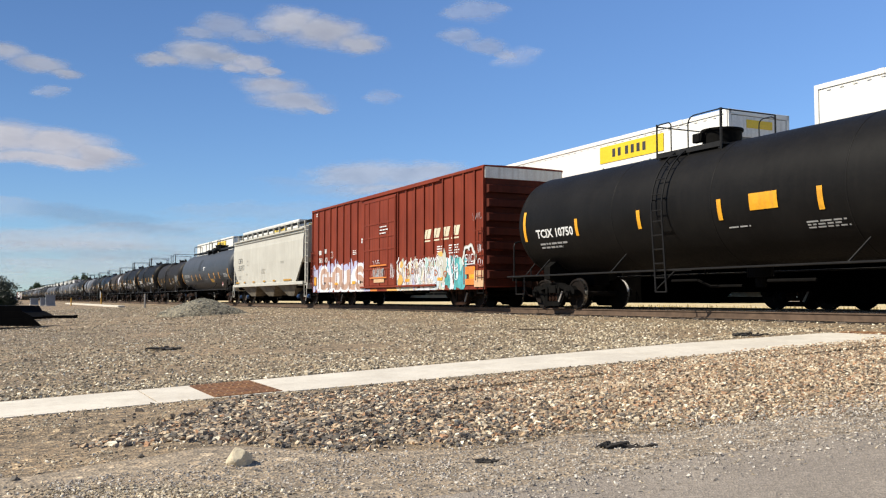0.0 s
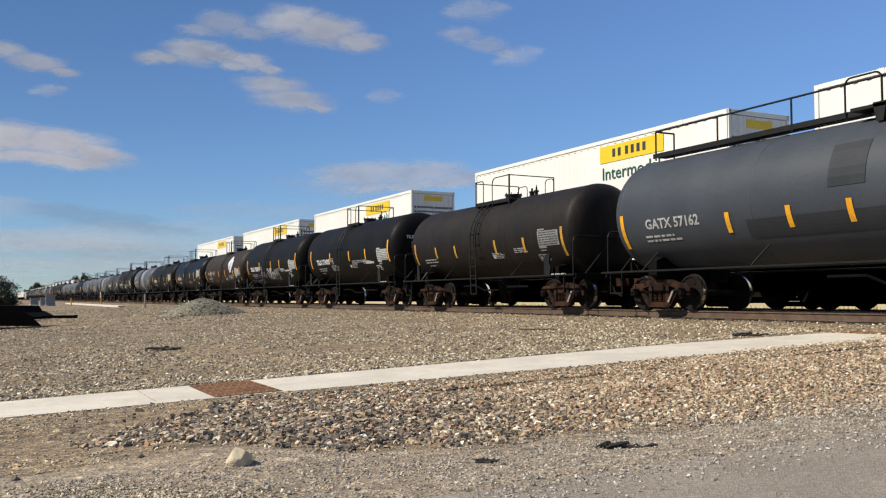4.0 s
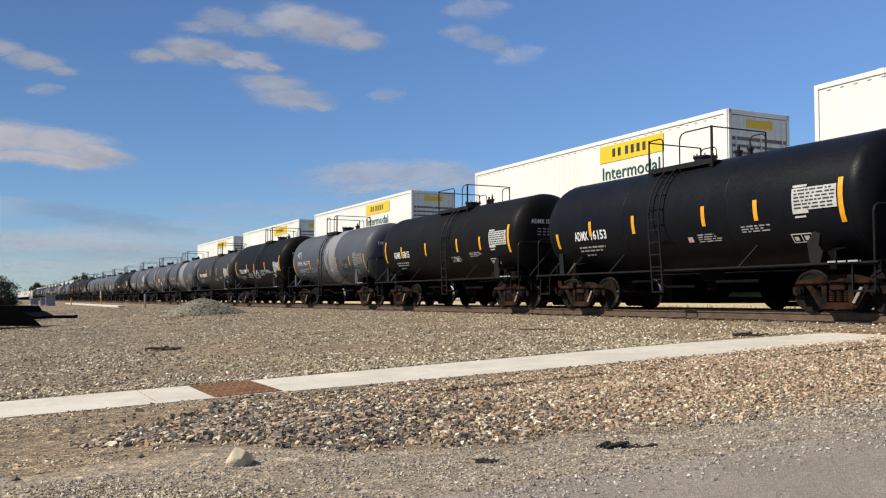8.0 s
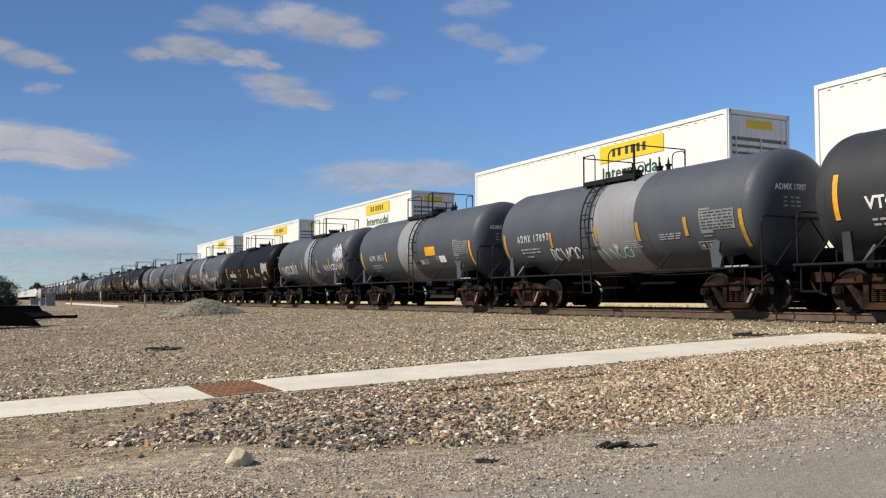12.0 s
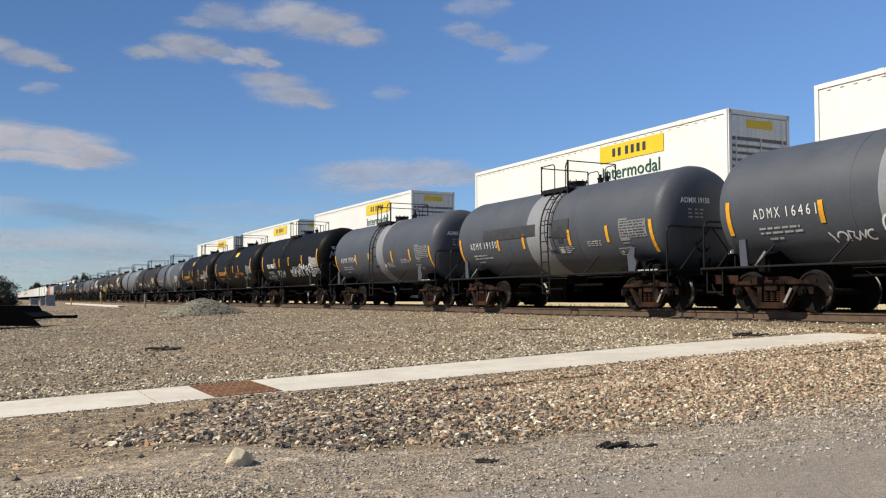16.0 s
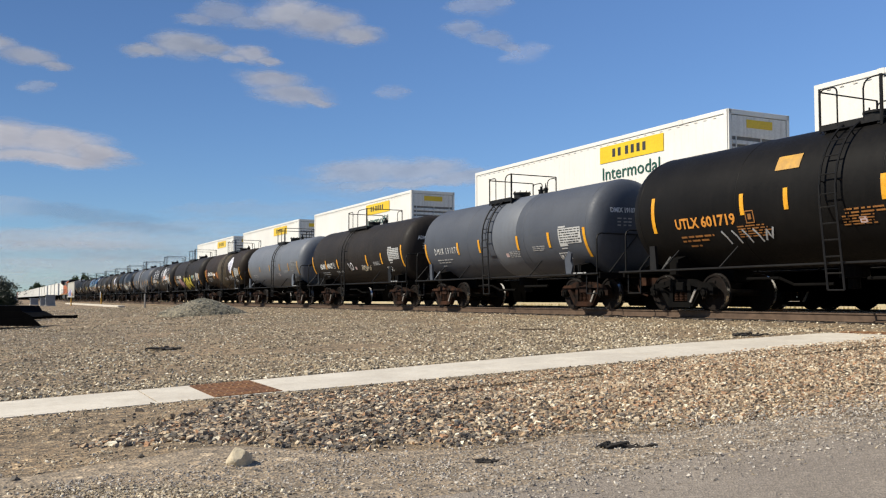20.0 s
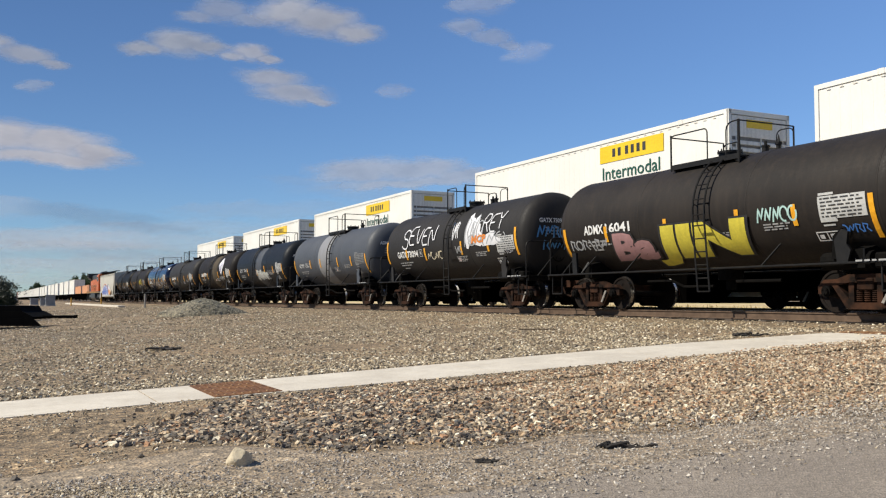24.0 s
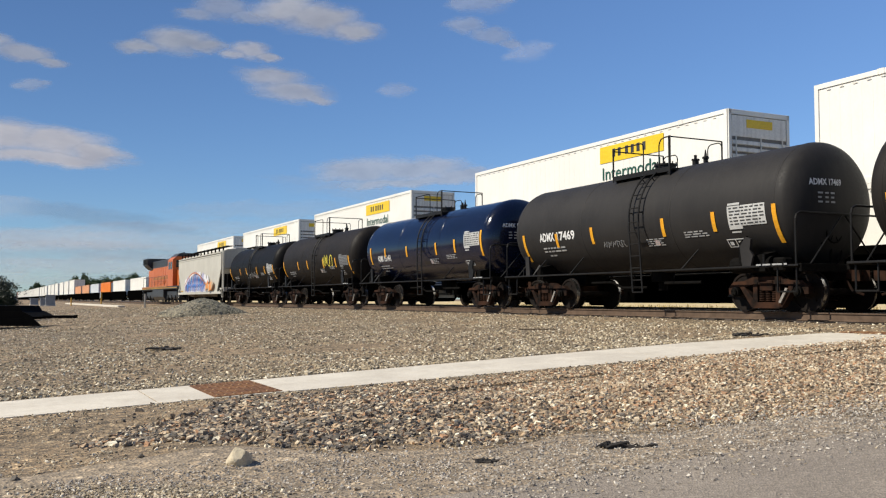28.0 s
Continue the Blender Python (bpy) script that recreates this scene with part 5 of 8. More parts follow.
def build_vent(top):
    def f(bm):
        disc(bm, (2.05, -0.1, top - 0.02), (0, 0, 1), 0.06, 0.24, 10)
        disc(bm, (2.05, -0.1, top + 0.08), (0, 0, 1), 0.09, 0.05, 10)
        disc(bm, (2.05, -0.1, top + 0.20), (0, 0, 1), 0.045, 0.2, 8, 0.01)
    return f


def build_side_rail(half, r):
    """Running rail along the near and far foot of the tank, on a few slanting stays."""
    def f(bm):
        for s in (-1, 1):
            y = s * (r + 0.1)
            path_rod(bm, [(-half - 0.75, y, 1.02), (half + 0.75, y, 1.02)], 0.026)
            for x in (-half + 1.0, -half * 0.44, half * 0.46):
                rod(bm, (x, y, 1.02), (x + 0.30, s * (r - 0.1) * 0.92, 1.52), 0.022, 5)
    return f


def build_bracket(r, zc, fore):
    """Welded pad between the shell and the running rail; the fore one is cut to a kink."""
    def f(bm):
        if fore:
            prism(bm, [(-0.13, 1.02), (0.12, 1.02), (0.20, 1.28), (0.10, 1.42), (0.14, 1.66), (-0.02, 1.72), (-0.20, 1.50)], "y", -r - 0.04, -r + 0.02)
        else:
            prism(bm, [(-0.10, 1.0), (0.13, 1.0), (0.06, 1.66), (-0.14, 1.66)], "y", -r - 0.05, -r + 0.02)
            rod(bm, (0.40, -r - 0.08, 1.02), (0.52, -r + 0.10, 1.36), 0.04, 4)
    return f


def build_saddle(x, r, zc):
    def f(bm):
        s = 1 if x > 0 else -1
        pts = [(-1.30, 0.92), (-1.30, 1.30)] + [(-(r + 0.012) * math.cos(a), zc + (r + 0.012) * math.sin(a)) for a in (-0.85, -1.1, -1.35, -1.57, -1.8, -2.05, -2.3)] + [(1.30, 1.30), (1.30, 0.92), (0.4, 0.78), (-0.4, 0.78)]
        pts[2:9] = sorted(pts[2:9], key=lambda p: p[0])
        prism(bm, pts, "x", x - 0.16, x + 0.16)
    return f


def build_stub_sill(half):
    return lambda bm: box(bm, half - 2.1, half + 0.75, -0.3, 0.3, 0.72, 1.06, 0.02)


def build_end_platform(half):
    def f(bm):
        box(bm, half + 0.25, half + 0.78, -1.5, 1.5, 0.98, 1.04, 0.01)
        box(bm, half + 0.72, half + 0.80, -1.5, 1.5, 0.88, 1.06, 0.01)
    return f


def add_sills(car, key, half):
    for turn in (0, 180):
        piece("stub_sill", mesh_of(key + "sill", build_stub_sill(half), [M["frame_black"]]), car, pose(0, 0, 0, 0, 0, turn))
        piece("end_platform", mesh_of(key + "end_platform", build_end_platform(half), [M["frame_black"]]), car, pose(0, 0, 0, 0, 0, turn))


def build_end_rail(half, side):
    """Hoop across one end platform with its braces, and the steps hung below both corners."""
    def f(bm):
        s = side
        x = s * (half + 0.66)
        path_rod(bm, [(x, -1.5, 1.0), (x, -1.5, 2.02), (x, -1.46, 2.13), (x, -1.35, 2.18), (x, 1.35, 2.18), (x, 1.46, 2.13), (x, 1.5, 2.02), (x, 1.5, 1.0)], 0.024)
        for y in (-1.0, 1.0):
            rod(bm, (x, y * 1.1, 1.02), (x, y * 0.05, 2.16), 0.02, 5)
        for y in (-1.45, 1.45):
            path_rod(bm, [(s * (half + 0.1), y, 1.0), (s * (half + 0.1), y, 0.45), (s * (half + 0.62), y, 0.45), (s * (half + 0.62), y, 1.0)], 0.022, 5)
            rod(bm, (s * (half - 0.30), y, 1.02), (s * (half - 0.30), y, 1.30), 0.02, 5)
    return f


def build_brake_gear(half):
    def f(bm):
        x = half + 0.55
        # spoked hand wheel on its gear case, with the chain rod and a small lever box beside it
        y = -0.18
        path_rod(bm, [(x, y + 0.24 * math.cos(a * math.pi / 8), 1.78 + 0.24 * math.sin(a * math.pi / 8)) for a in range(17)], 0.018, 5)
        for a in range(3):
            c, d = 0.24 * math.cos(a * math.pi / 3), 0.24 * math.sin(a * math.pi / 3)
            rod(bm, (x, y - c, 1.78 - d), (x, y + c, 1.78 + d), 0.012, 4)
        box(bm, x - 0.22, x - 0.03, y - 0.15, y + 0.13, 1.58, 1.95, 0.03)
        box(bm, x - 0.20, x - 0.06, y + 0.16, y + 0.36, 1.80, 2.05, 0.02)
        box(bm, x - 0.18, x - 0.06, y - 0.34, y - 0.17, 1.50, 1.70, 0.02)
        rod(bm, (x - 0.1, y, 1.58), (x - 0.1, y, 0.7), 0.03, 6)
        path_rod(bm, [(x - 0.1, y + 0.3, 1.8), (x - 0.1, y + 0.34, 1.3), (x - 0.1, y + 0.1, 1.0)], 0.02)
        # reservoir and pipes under the platform
        rod(bm, (half - 1.5, -1.12, 1.08), (half - 0.3, -1.12, 1.08), 0.19, 12)
        box(bm, half - 0.2, half + 0.15, -1.3, -1.0, 0.9, 1.22, 0.04)
        path_rod(bm, [(half - 0.3, -1.1, 1.0), (half + 0.1, -1.1, 0.75), (half + 0.5, -0.5, 0.7)], 0.025)
        prism(bm, [(half - 1.15, 1.12), (half - 0.75, 1.12), (half - 0.9, 1.75), (half - 1.12, 1.6)], "y", -1.36, -1.3)
    return f


def build_outlet(zc, r):
    def f(bm):
        disc(bm, (0.0, 0, zc - r - 0.08), (0, 0, 1), 0.32, 0.34, 16)
        disc(bm, (0.0, 0, zc - r - 0.32), (0, 0, 1), 0.13, 0.35, 12)
        path_rod(bm, [(-2.6, -0.55, 0.78), (-1.6, -0.55, 0.78), (-1.3, -0.4, 0.62), (-0.2, -0.4, 0.62)], 0.035)
        path_rod(bm, [(0.9, -0.7, 0.72), (2.3, -0.7, 0.72)], 0.04)
    return f


LARGE = (1, 2, 7, 16, 17, 18)      # cars with a wider shell
# where each tank's tape strips stand: place along the shell, height on it, length of the strip
TAPE = {
    0: ((-5.22, -0.41, 0.9), (-3.36, -0.38, 0.44), (-1.76, -0.41, 0.47), (1.23, -0.39, 0.5), (3.1, -0.41, 0.5), (5.33, -0.42, 0.93)),
    1: ((-4.98, -0.21, 0.94), (-1.98, -0.17, 0.43), (0.69, -0.21, 0.49), (2.79, -0.2, 0.48), (5.44, -0.17, 0.95)),
    2: ((-4.94, -0.19, 0.95), (-2.03, -0.19, 0.47), (0.53, -0.2, 0.5), (2.34, -0.19, 0.49), (5.52, -0.15, 0.95)),
    3: ((-5.43, -0.43, 0.9), (-3.57, -0.22, 0.45), (-0.96, -0.28, 0.46), (1.05, -0.27, 0.47), (3.47, -0.31, 0.47), (5.37, -0.39, 0.95)),
    4: ((-5.12, -0.42, 0.46), (-3.41, -0.14, 0.43), (-1.46, -0.16, 0.49), (1.23, -0.15, 0.49), (2.92, -0.15, 0.47), (5.24, -0.13, 0.94)),
    5: ((-5.19, -0.15, 0.91), (-3.49, -0.2, 0.44), (-1.16, -0.19, 0.49), (1.55, -0.17, 0.49), (3.31, -0.19, 0.47), (5.29, -0.13, 0.95)),
    6: ((-5.32, -0.39, 0.94), (-2.51, -0.32, 0.44), (-1.06, -0.29, 0.46), (1.59, -0.31, 0.47), (3.48, -0.32, 0.49), (5.37, -0.5, 0.91)),
    7: ((-4.98, -0.18, 0.95), (-2.03, -0.18, 0.47), (-0.25, -0.2, 0.46), (2.27, -0.19, 0.49), (5.48, -0.13, 0.94)),
    8: ((-5.12, -0.08, 0.95), (-1.81, -0.04, 0.48), (-0.46, -0.07, 0.5), (1.64, -0.06, 0.5), (5.37, -0.05, 0.95)),
    9: ((-5.37, -0.42, 0.8), (-2.61, -0.35, 0.47), (-0.29, -0.31, 0.45), (1.59, -0.35, 0.5), (3.47, -0.35, 0.48), (5.36, -0.54, 0.95)),
    10: ((-5.28, -0.43, 0.8), (-2.45, -0.34, 0.42), (-0.04, -0.29, 0.45), (5.3, -0.5, 0.93)),
    12: ((-5.37, -0.37, 0.94), (-3.6, -0.36, 0.43), (-1.57, -0.38, 0.49), (0.68, -0.39, 0.49), (2.46, -0.36, 0.48), (5.25, -0.35, 0.95)),
    13: ((-5.32, -0.3, 0.8), (-2.67, -0.33, 0.49), (-0.04, -0.27, 0.47), (1.51, -0.25, 0.47), (3.34, -0.32, 0.48), (5.25, -0.54, 0.95)),
    16: ((-5.03, -0.09, 0.91), (-2.44, -0.08, 0.46), (-1.39, -0.12, 0.5), (0.45, -0.1, 0.5), (2.91, -0.1, 0.5), (5.48, -0.08, 0.94)),
    17: ((-4.88, -0.09, 0.94), (-1.8, -0.18, 0.49), (0.39, -0.18, 0.5), (1.93, -0.17, 0.48), (5.14, -0.04, 0.94)),
    18: ((-4.84, -0.12, 0.92), (-1.74, -0.1, 0.49), (-0.45, -0.09, 0.47), (1.97, -0.09, 0.5), (5.21, -0.09, 0.94)),
    20: ((-5.92, -0.39, 0.94), (-3.93, -0.42, 0.44), (-2.23, -0.43, 0.48), (1.68, -0.39, 0.5), (3.45, -0.37, 0.49), (5.69, -0.35, 0.95)),
    21: ((-5.35, -0.45, 0.7), (-2.62, -0.27, 0.32), (-0.39, -0.24, 0.38), (1.76, -0.28, 0.42), (3.53, -0.3, 0.43), (5.22, -0.43, 0.8)),
    22: ((-5.41, -0.34, 0.95), (-2.61, -0.36, 0.48), (-1.43, -0.35, 0.48), (3.5, -0.35, 0.48), (5.5, -0.4, 0.91)),
    23: ((-5.39, -0.55, 0.95), (-3.38, -0.34, 0.45), (-0.86, -0.35, 0.5), (1.65, -0.33, 0.5), (3.32, -0.35, 0.48), (5.26, -0.54, 0.95)),
    24: ((-5.44, -0.18, 0.95), (-3.49, -0.32, 0.44), (-1.74, -0.38, 0.5), (1.38, -0.28, 0.5), (3.37, -0.26, 0.49), (5.26, -0.25, 0.94)),
    26: ((-5.41, -0.6, 0.95), (-2.64, -0.38, 0.44), (-0.45, -0.43, 0.41), (1.46, -0.29, 0.48), (3.33, -0.35, 0.44), (5.24, -0.54, 0.95)),
    27: ((-5.25, -0.56, 0.93), (-3.45, -0.33, 0.49), (-2.11, -0.33, 0.49), (1.49, -0.31, 0.47), (3.42, -0.31, 0.47), (5.28, -0.56, 0.95)),
    28: ((-5.12, -0.57, 0.93), (-3.25, -0.38, 0.43), (-1.43, -0.34, 0.49), (1.66, -0.32, 0.48), (3.5, -0.31, 0.48), (5.4, -0.51, 0.93)),
    29: ((-5.05, -0.23, 0.75), (-3.39, -0.13, 0.38), (-1.13, -0.18, 0.45), (1.63, -0.21, 0.48), (3.22, -0.18, 0.49), (5.26, -0.18, 0.93)),
}
TAPE_PLAIN = ((-5.4, -0.45, 0.9), (-2.68, -0.3, 0.45), (-1.05, -0.3, 0.47), (1.55, -0.32, 0.47), (3.42, -0.33, 0.48), (5.32, -0.52, 0.93))
# the number: its two ends along the shell, and its height on it
NUMBER = {1: (-4.08, -2.14, -0.39), 2: (-4.21, -2.16, -0.37), 3: (-4.47, -2.58, -0.2), 4: (-4.23, -2.7, -0.34), 5: (-4.32, -2.78, -0.33), 6: (-4.6, -2.61, -0.22), 7: (-4.02, -2.17, -0.42),
          8: (-4.44, -1.92, -0.27), 9: (-4.57, -2.75, -0.24), 10: (-4.35, -2.76, -0.35), 12: (-4.42, -2.89, -0.53), 13: (-4.56, -2.79, -0.26), 14: (-4.67, -2.81, -0.31), 15: (-4.67, -2.82, -0.3),
          16: (-4.0, -2.49, -0.29), 17: (-4.07, -2.06, -0.42), 18: (-4.05, -2.0, -0.42), 19: (-4.66, -2.73, -0.35), 20: (-4.9, -3.04, -0.5), 22: (-4.56, -2.79, -0.22), 23: (-4.41, -2.3, -0.19),
          24: (-4.43, -2.38, -0.33), 25: (-4.59, -2.75, -0.35), 26: (-4.66, -2.76, -0.25), 27: (-4.39, -2.49, -0.24), 28: (-4.19, -2.31, -0.26), 29: (-4.29, -2.88, -0.4)}
# the ladder's place at mid height, and the kind of platform above it
LADDER = {0: (-0.1, "fore"), 1: (-0.4, "short"), 2: (-0.33, "short"), 3: (0.54, "aft"), 4: (-0.46, "fore"), 5: (0.71, "broad"), 6: (-0.38, "short"), 7: (1.02, "short"), 8: (0.91, "aft"),
          9: (-0.61, "fore"), 10: (0.49, "broad"), 11: (0.84, "broad"), 12: (-0.72, "fore"), 13: (0.44, "broad"), 14: (0.41, "aft"), 15: (-0.42, "short"), 16: (-0.42, "short"), 17: (-0.34, "short"),
          18: (0.75, "short"), 19: (-0.36, "short"), 20: (-0.98, "fore"), 21: (0.78, "aft"), 22: (0.9, "fore"), 23: (0.53, "broad"), 24: (0.41, "aft"), 25: (0.57, "broad"), 26: (-0.64, "fore"),
          27: (-0.62, "fore"), 28: (0.66, "broad"), 29: (0.4, "broad"), 30: (0.4, "broad"), 31: (0.3, "short")}
SPACED = (3, 6, 9, 10, 13, 14, 15, 19, 25, 26)          # numbers set wide, in thin stencil letters
PANEL_LIFT = {4: 0.24, 5: 0.19, 8: 0.07, 12: 0.09, 29: 0.26, 27: 0.04, 28: 0.03}
BRAKE_FORE = (3, 5, 7, 8, 13, 14, 18, 21, 23, 24, 25, 28)   # the brake gear of the rest is at the rear end
REAR_TRUCK, FORE_TRUCK = -4.36, 4.84                    # truck centres under the tank


def head_layer(half, r, zc, off):
    """Lays flat drawing (across the car, height) on the tank's fore head."""
    def lay(yy, zz):
        rr = min(0.999, math.hypot(yy, zz - zc) / r)
        return (half + 0.62 * r / 1.43 * (1 - rr ** 2.5) ** 0.4 + off, yy, zz)
    return lay


def tank_car(i, paint, label, mark="", mark_paint="mark_white", tape="stripe", stencil="mark_white", band=None, extras=None, truck="rust", head_tag=None):
    rng = random.Random(100 + i)
    half, r, zc = (TANK_HALF, 1.555, 2.565) if i in LARGE else (TANK_HALF + 0.35 if i == 20 else TANK_HALF, TANK_R, TANK_Z)
    size = "_large" if i in LARGE else "_long" if i == 20 else ""
    lu, reach = LADDER[i]
    m0, m1, mark_v = NUMBER.get(i, (-4.6, -2.75, -0.3))
    car = thing_car("tank_car", label, "tank car", PLACES[i], "tank cars of the passing train")
    body = new("tank", mesh_of("tank_shell" + size, build_tank(half, r, zc), [M["black"]], True))
    body.parent = car
    body.material_slots[0].link = "OBJECT"
    body.material_slots[0].material = M[paint]
    for x in (-half, -half * 0.36, half * 0.36, half):
        sm = piece("weld_seam", mesh_of("weld_seam" + size, build_seam(r, zc), [M["black"]], True), body, pose(x, 0, 0))
        sm.material_slots[0].link = "OBJECT"
        sm.material_slots[0].material = M[paint]
    lay, lay2 = shell(r, zc, 0.012), shell(r, zc, 0.016)
    if band:
        bm = bmesh.new()
        lathe_x(bm, [(band[0], r + 0.002), (band[0] + 0.01, r + 0.006), (band[1] - 0.01, r + 0.006), (band[1], r + 0.002)], 64, zc)
        part("painted_band", bm, M[band[2]], body, "lighter repainted band", smooth=True)
    top = zc + r + 0.06
    piece("ladder", mesh_of("tank_ladder" + size, build_ladder(r, zc), [M["ladder_black"]]), car, pose(lu, 0, 0))
    add_platform(car, size, reach, top - 0.19, lu)
    mid = lu + sum(REACH[reach]) / 2 - 0.35
    for nm, build in (("manway", build_manway), ("valve", build_valve), ("vent", build_vent)):
        piece(nm, mesh_of(nm + size, build(top), [M["ladder_black"]], True), car, pose(mid, 0, 0))
    piece("side_rail", mesh_of("side_rail" + size, build_side_rail(half, r), [M["ladder_black"]]), car)
    for s, tx in ((-1, REAR_TRUCK), (1, FORE_TRUCK)):
        piece("saddle", mesh_of("saddle%d" % s + size, build_saddle(tx, r, zc), [M["frame_black"]]), car)
        br = piece("bracket", mesh_of("bracket%d" % s + size, build_bracket(r, zc, s > 0), [M["black"]]), car, pose(-4.80 if s < 0 else 4.60, 0, 0))
        br.material_slots[0].link = "OBJECT"
        br.material_slots[0].material = M["ladder_black" if paint in ("black", "inkblue", "umber", "sepia", "navy", "brown") else paint]
        piece("end_railing", mesh_of("end_rail%d" % s + size, build_end_rail(half, s), [M["ladder_black"]]), car)
        piece("coupler", mesh_of("coupler", build_coupler, [M["truck_rust"]]), car, pose(s * (half + 0.80), 0, 0, 0, 0, 0 if s > 0 else 180))
        add_truck(car, tx, "dark" if i in (17, 18) or (i == 7 and s > 0) else truck, "cap_blue" if i == 7 and s < 0 else None)
    add_sills(car, "tank_" + size, half)
    piece("brake_gear", mesh_of("brake_gear" + size, build_brake_gear(half), [M["frame_black"]]), car, pose(0, 0, 0, 0, 0, 0 if i in BRAKE_FORE else 180))
    piece("outlet", mesh_of("outlet" + size, build_outlet(zc, r), [M["frame_black"]]), car)
    for u, v, h in TAPE.get(i, TAPE_PLAIN):
        bm = bmesh.new()
        patch(bm, u - 0.062, u + 0.062, v - h / 2, v + h / 2, lay2, 1, 5)
        part("reflector_stripe", bm, M[tape], car)
    # reporting mark and the small stencils under it
    small = "mark_rust" if mark_paint == "mark_orange" else "mark_dim"
    head = head_layer(half, r, zc, 0.012)
    if mark:
        initials, number = mark.split(" ")
        cut = m0 + (m1 - m0) * (0.40 if len(number) > 5 else 0.44)
        thin, tall = (0.0, 0.34) if i in SPACED else (0.010, 0.36)
        for nm, text, a, b in (("reporting_mark", initials, m0, cut), ("car_number", number, cut + (0.18 if i in SPACED else 0.10), m1)):
            bm = bmesh.new()
            word(bm, text, tall, (a + b) / 2, mark_v, lay, thin, b - a, spread=1.5 if i in SPACED else 1.0)
            part(nm, bm, M[mark_paint], car)
        # number repeated on the tank's end
        bm = bmesh.new()
        word(bm, mark, 0.2, -0.45, zc + 0.42, head, 0.006, 0.9)
        part("end_number", bm, M[mark_paint], car)
        bm = bmesh.new()
        for q in range(3):
            for w0 in (-0.70, -0.50, -0.34):
                patch(bm, w0, w0 + rng.uniform(0.09, 0.14), zc + 0.16 - q * 0.1, zc + 0.20 - q * 0.1, head)
        tagged(part("end_stencils", bm, M[small], car), kind="stuff")
        if i in (1, 2, 3, 7, 8, 16, 17, 18, 20, 24):
            # small framed class mark behind the number
            bm = bmesh.new()
            u, v = m1 + (0.45 if i in (1, 2, 7, 17, 18) else 0.26), mark_v + 0.02
            for q in ((u - 0.13, u + 0.13, v - 0.15, v - 0.125), (u - 0.13, u + 0.13, v + 0.125, v + 0.15), (u - 0.13, u - 0.105, v - 0.125, v + 0.125), (u + 0.105, u + 0.13, v - 0.125, v + 0.125), (u - 0.05, u + 0.05, v - 0.06, v + 0.07)):
                patch(bm, *q, lay)
            part("class_mark", bm, M[small], car)
    bm = bmesh.new()
    text_bars(bm, m0 + 0.1, mark_v - 0.36, 1.3, 2, lay, rng, 0.05, 0.06)
    text_bars(bm, m0 + 0.3, mark_v - 0.62, 0.5, 1, lay, rng, 0.05, 0.05)
    text_bars(bm, 0.9, -0.62, 0.8, 4, lay, rng, 0.03, 0.03)
    text_bars(bm, 2.4, -0.52, 0.9, 3, lay, rng, 0.032, 0.03)
    if i in LARGE:
        text_bars(bm, -2.0, -0.62, 1.1, 5, lay, rng, 0.03, 0.035)
        text_bars(bm, 1.0, -0.48, 2.4, 2, lay, rng, 0.035, 0.04)
    tagged(part("small_stencils", bm, M[small], car), kind="stuff")
    bm = bmesh.new()
    text_bars(bm, 5.0, -1.425, 0.9, 1, lambda u, v: (u, -r - 0.15, 2.46 + v), rng, 0.035, 0.05)
    tagged(part("rail_stencils", bm, M["mark_dim"], car), kind="stuff")
    # consolidated stencil: a pale ragged panel ruled with dark rows
    x0, v0 = (4.16, -0.55) if i in LARGE[:4] else (3.9, -0.55) if i in LARGE else (4.26, -0.45) if i == 20 else (3.98, -0.50)
    v0 += PANEL_LIFT.get(i, 0.0)
    bm = bmesh.new()
    patch(bm, x0, x0 + 1.16, v0, v0 + 0.48, lay, 2, 6)
    patch(bm, x0, x0 + 0.42, v0 - 0.07, v0, lay)
    patch(bm, x0 + 0.02, x0 + 0.40, v0 + 0.50, v0 + 0.55, lay)
    patch(bm, x0 + 0.04, x0 + 0.34, v0 - 0.16, v0 - 0.12, lay)
    tb = part("stencil_panel", bm, M["panel_grey" if stencil == "mark_white" else "mark_faint"], car)
    bm = bmesh.new()
    for b in range(6):
        u = x0 + 0.06
        while u < x0 + 1.05:
            w = rng.uniform(0.05, 0.20)
            patch(bm, u, min(u + w, x0 + 1.12), v0 + 0.035 + b * 0.075, v0 + 0.068 + b * 0.075, lay2)
            u += w + rng.uniform(0.025, 0.06)
    for q in (0.40, 0.80):
        patch(bm, x0 + q, x0 + q + 0.014, v0, v0 + 0.48, lay2)
    tagged(part("stencil_rows", bm, M["mark_black"], tb), kind="stuff")
    bm = bmesh.new()
    x0 = 3.75 if i not in (17, 27) else 3.05 if i == 17 else 3.7
    for u0, u1, v0, v1 in ((0.0, 0.56, -0.80, -0.775), (0.0, 0.56, -1.01, -0.985), (0.0, 0.025, -1.01, -0.78), (0.535, 0.56, -1.01, -0.78), (0.26, 0.285, -1.01, -0.78), (0.07, 0.18, -0.95, -0.85), (0.34, 0.47, -0.95, -0.84)):
        patch(bm, x0 + u0, x0 + u1, v0, v1, lay)
    part("test_panel", bm, M[stencil], car)
    bm = bmesh.new()
    patch(bm, lu + (1.0 if lu < 0 else 0.55), lu + (1.18 if lu < 0 else 0.72), -0.78, -0.64, lay)
    part("inspection_label", bm, M["label_pink"], car, "small pale red paper label")
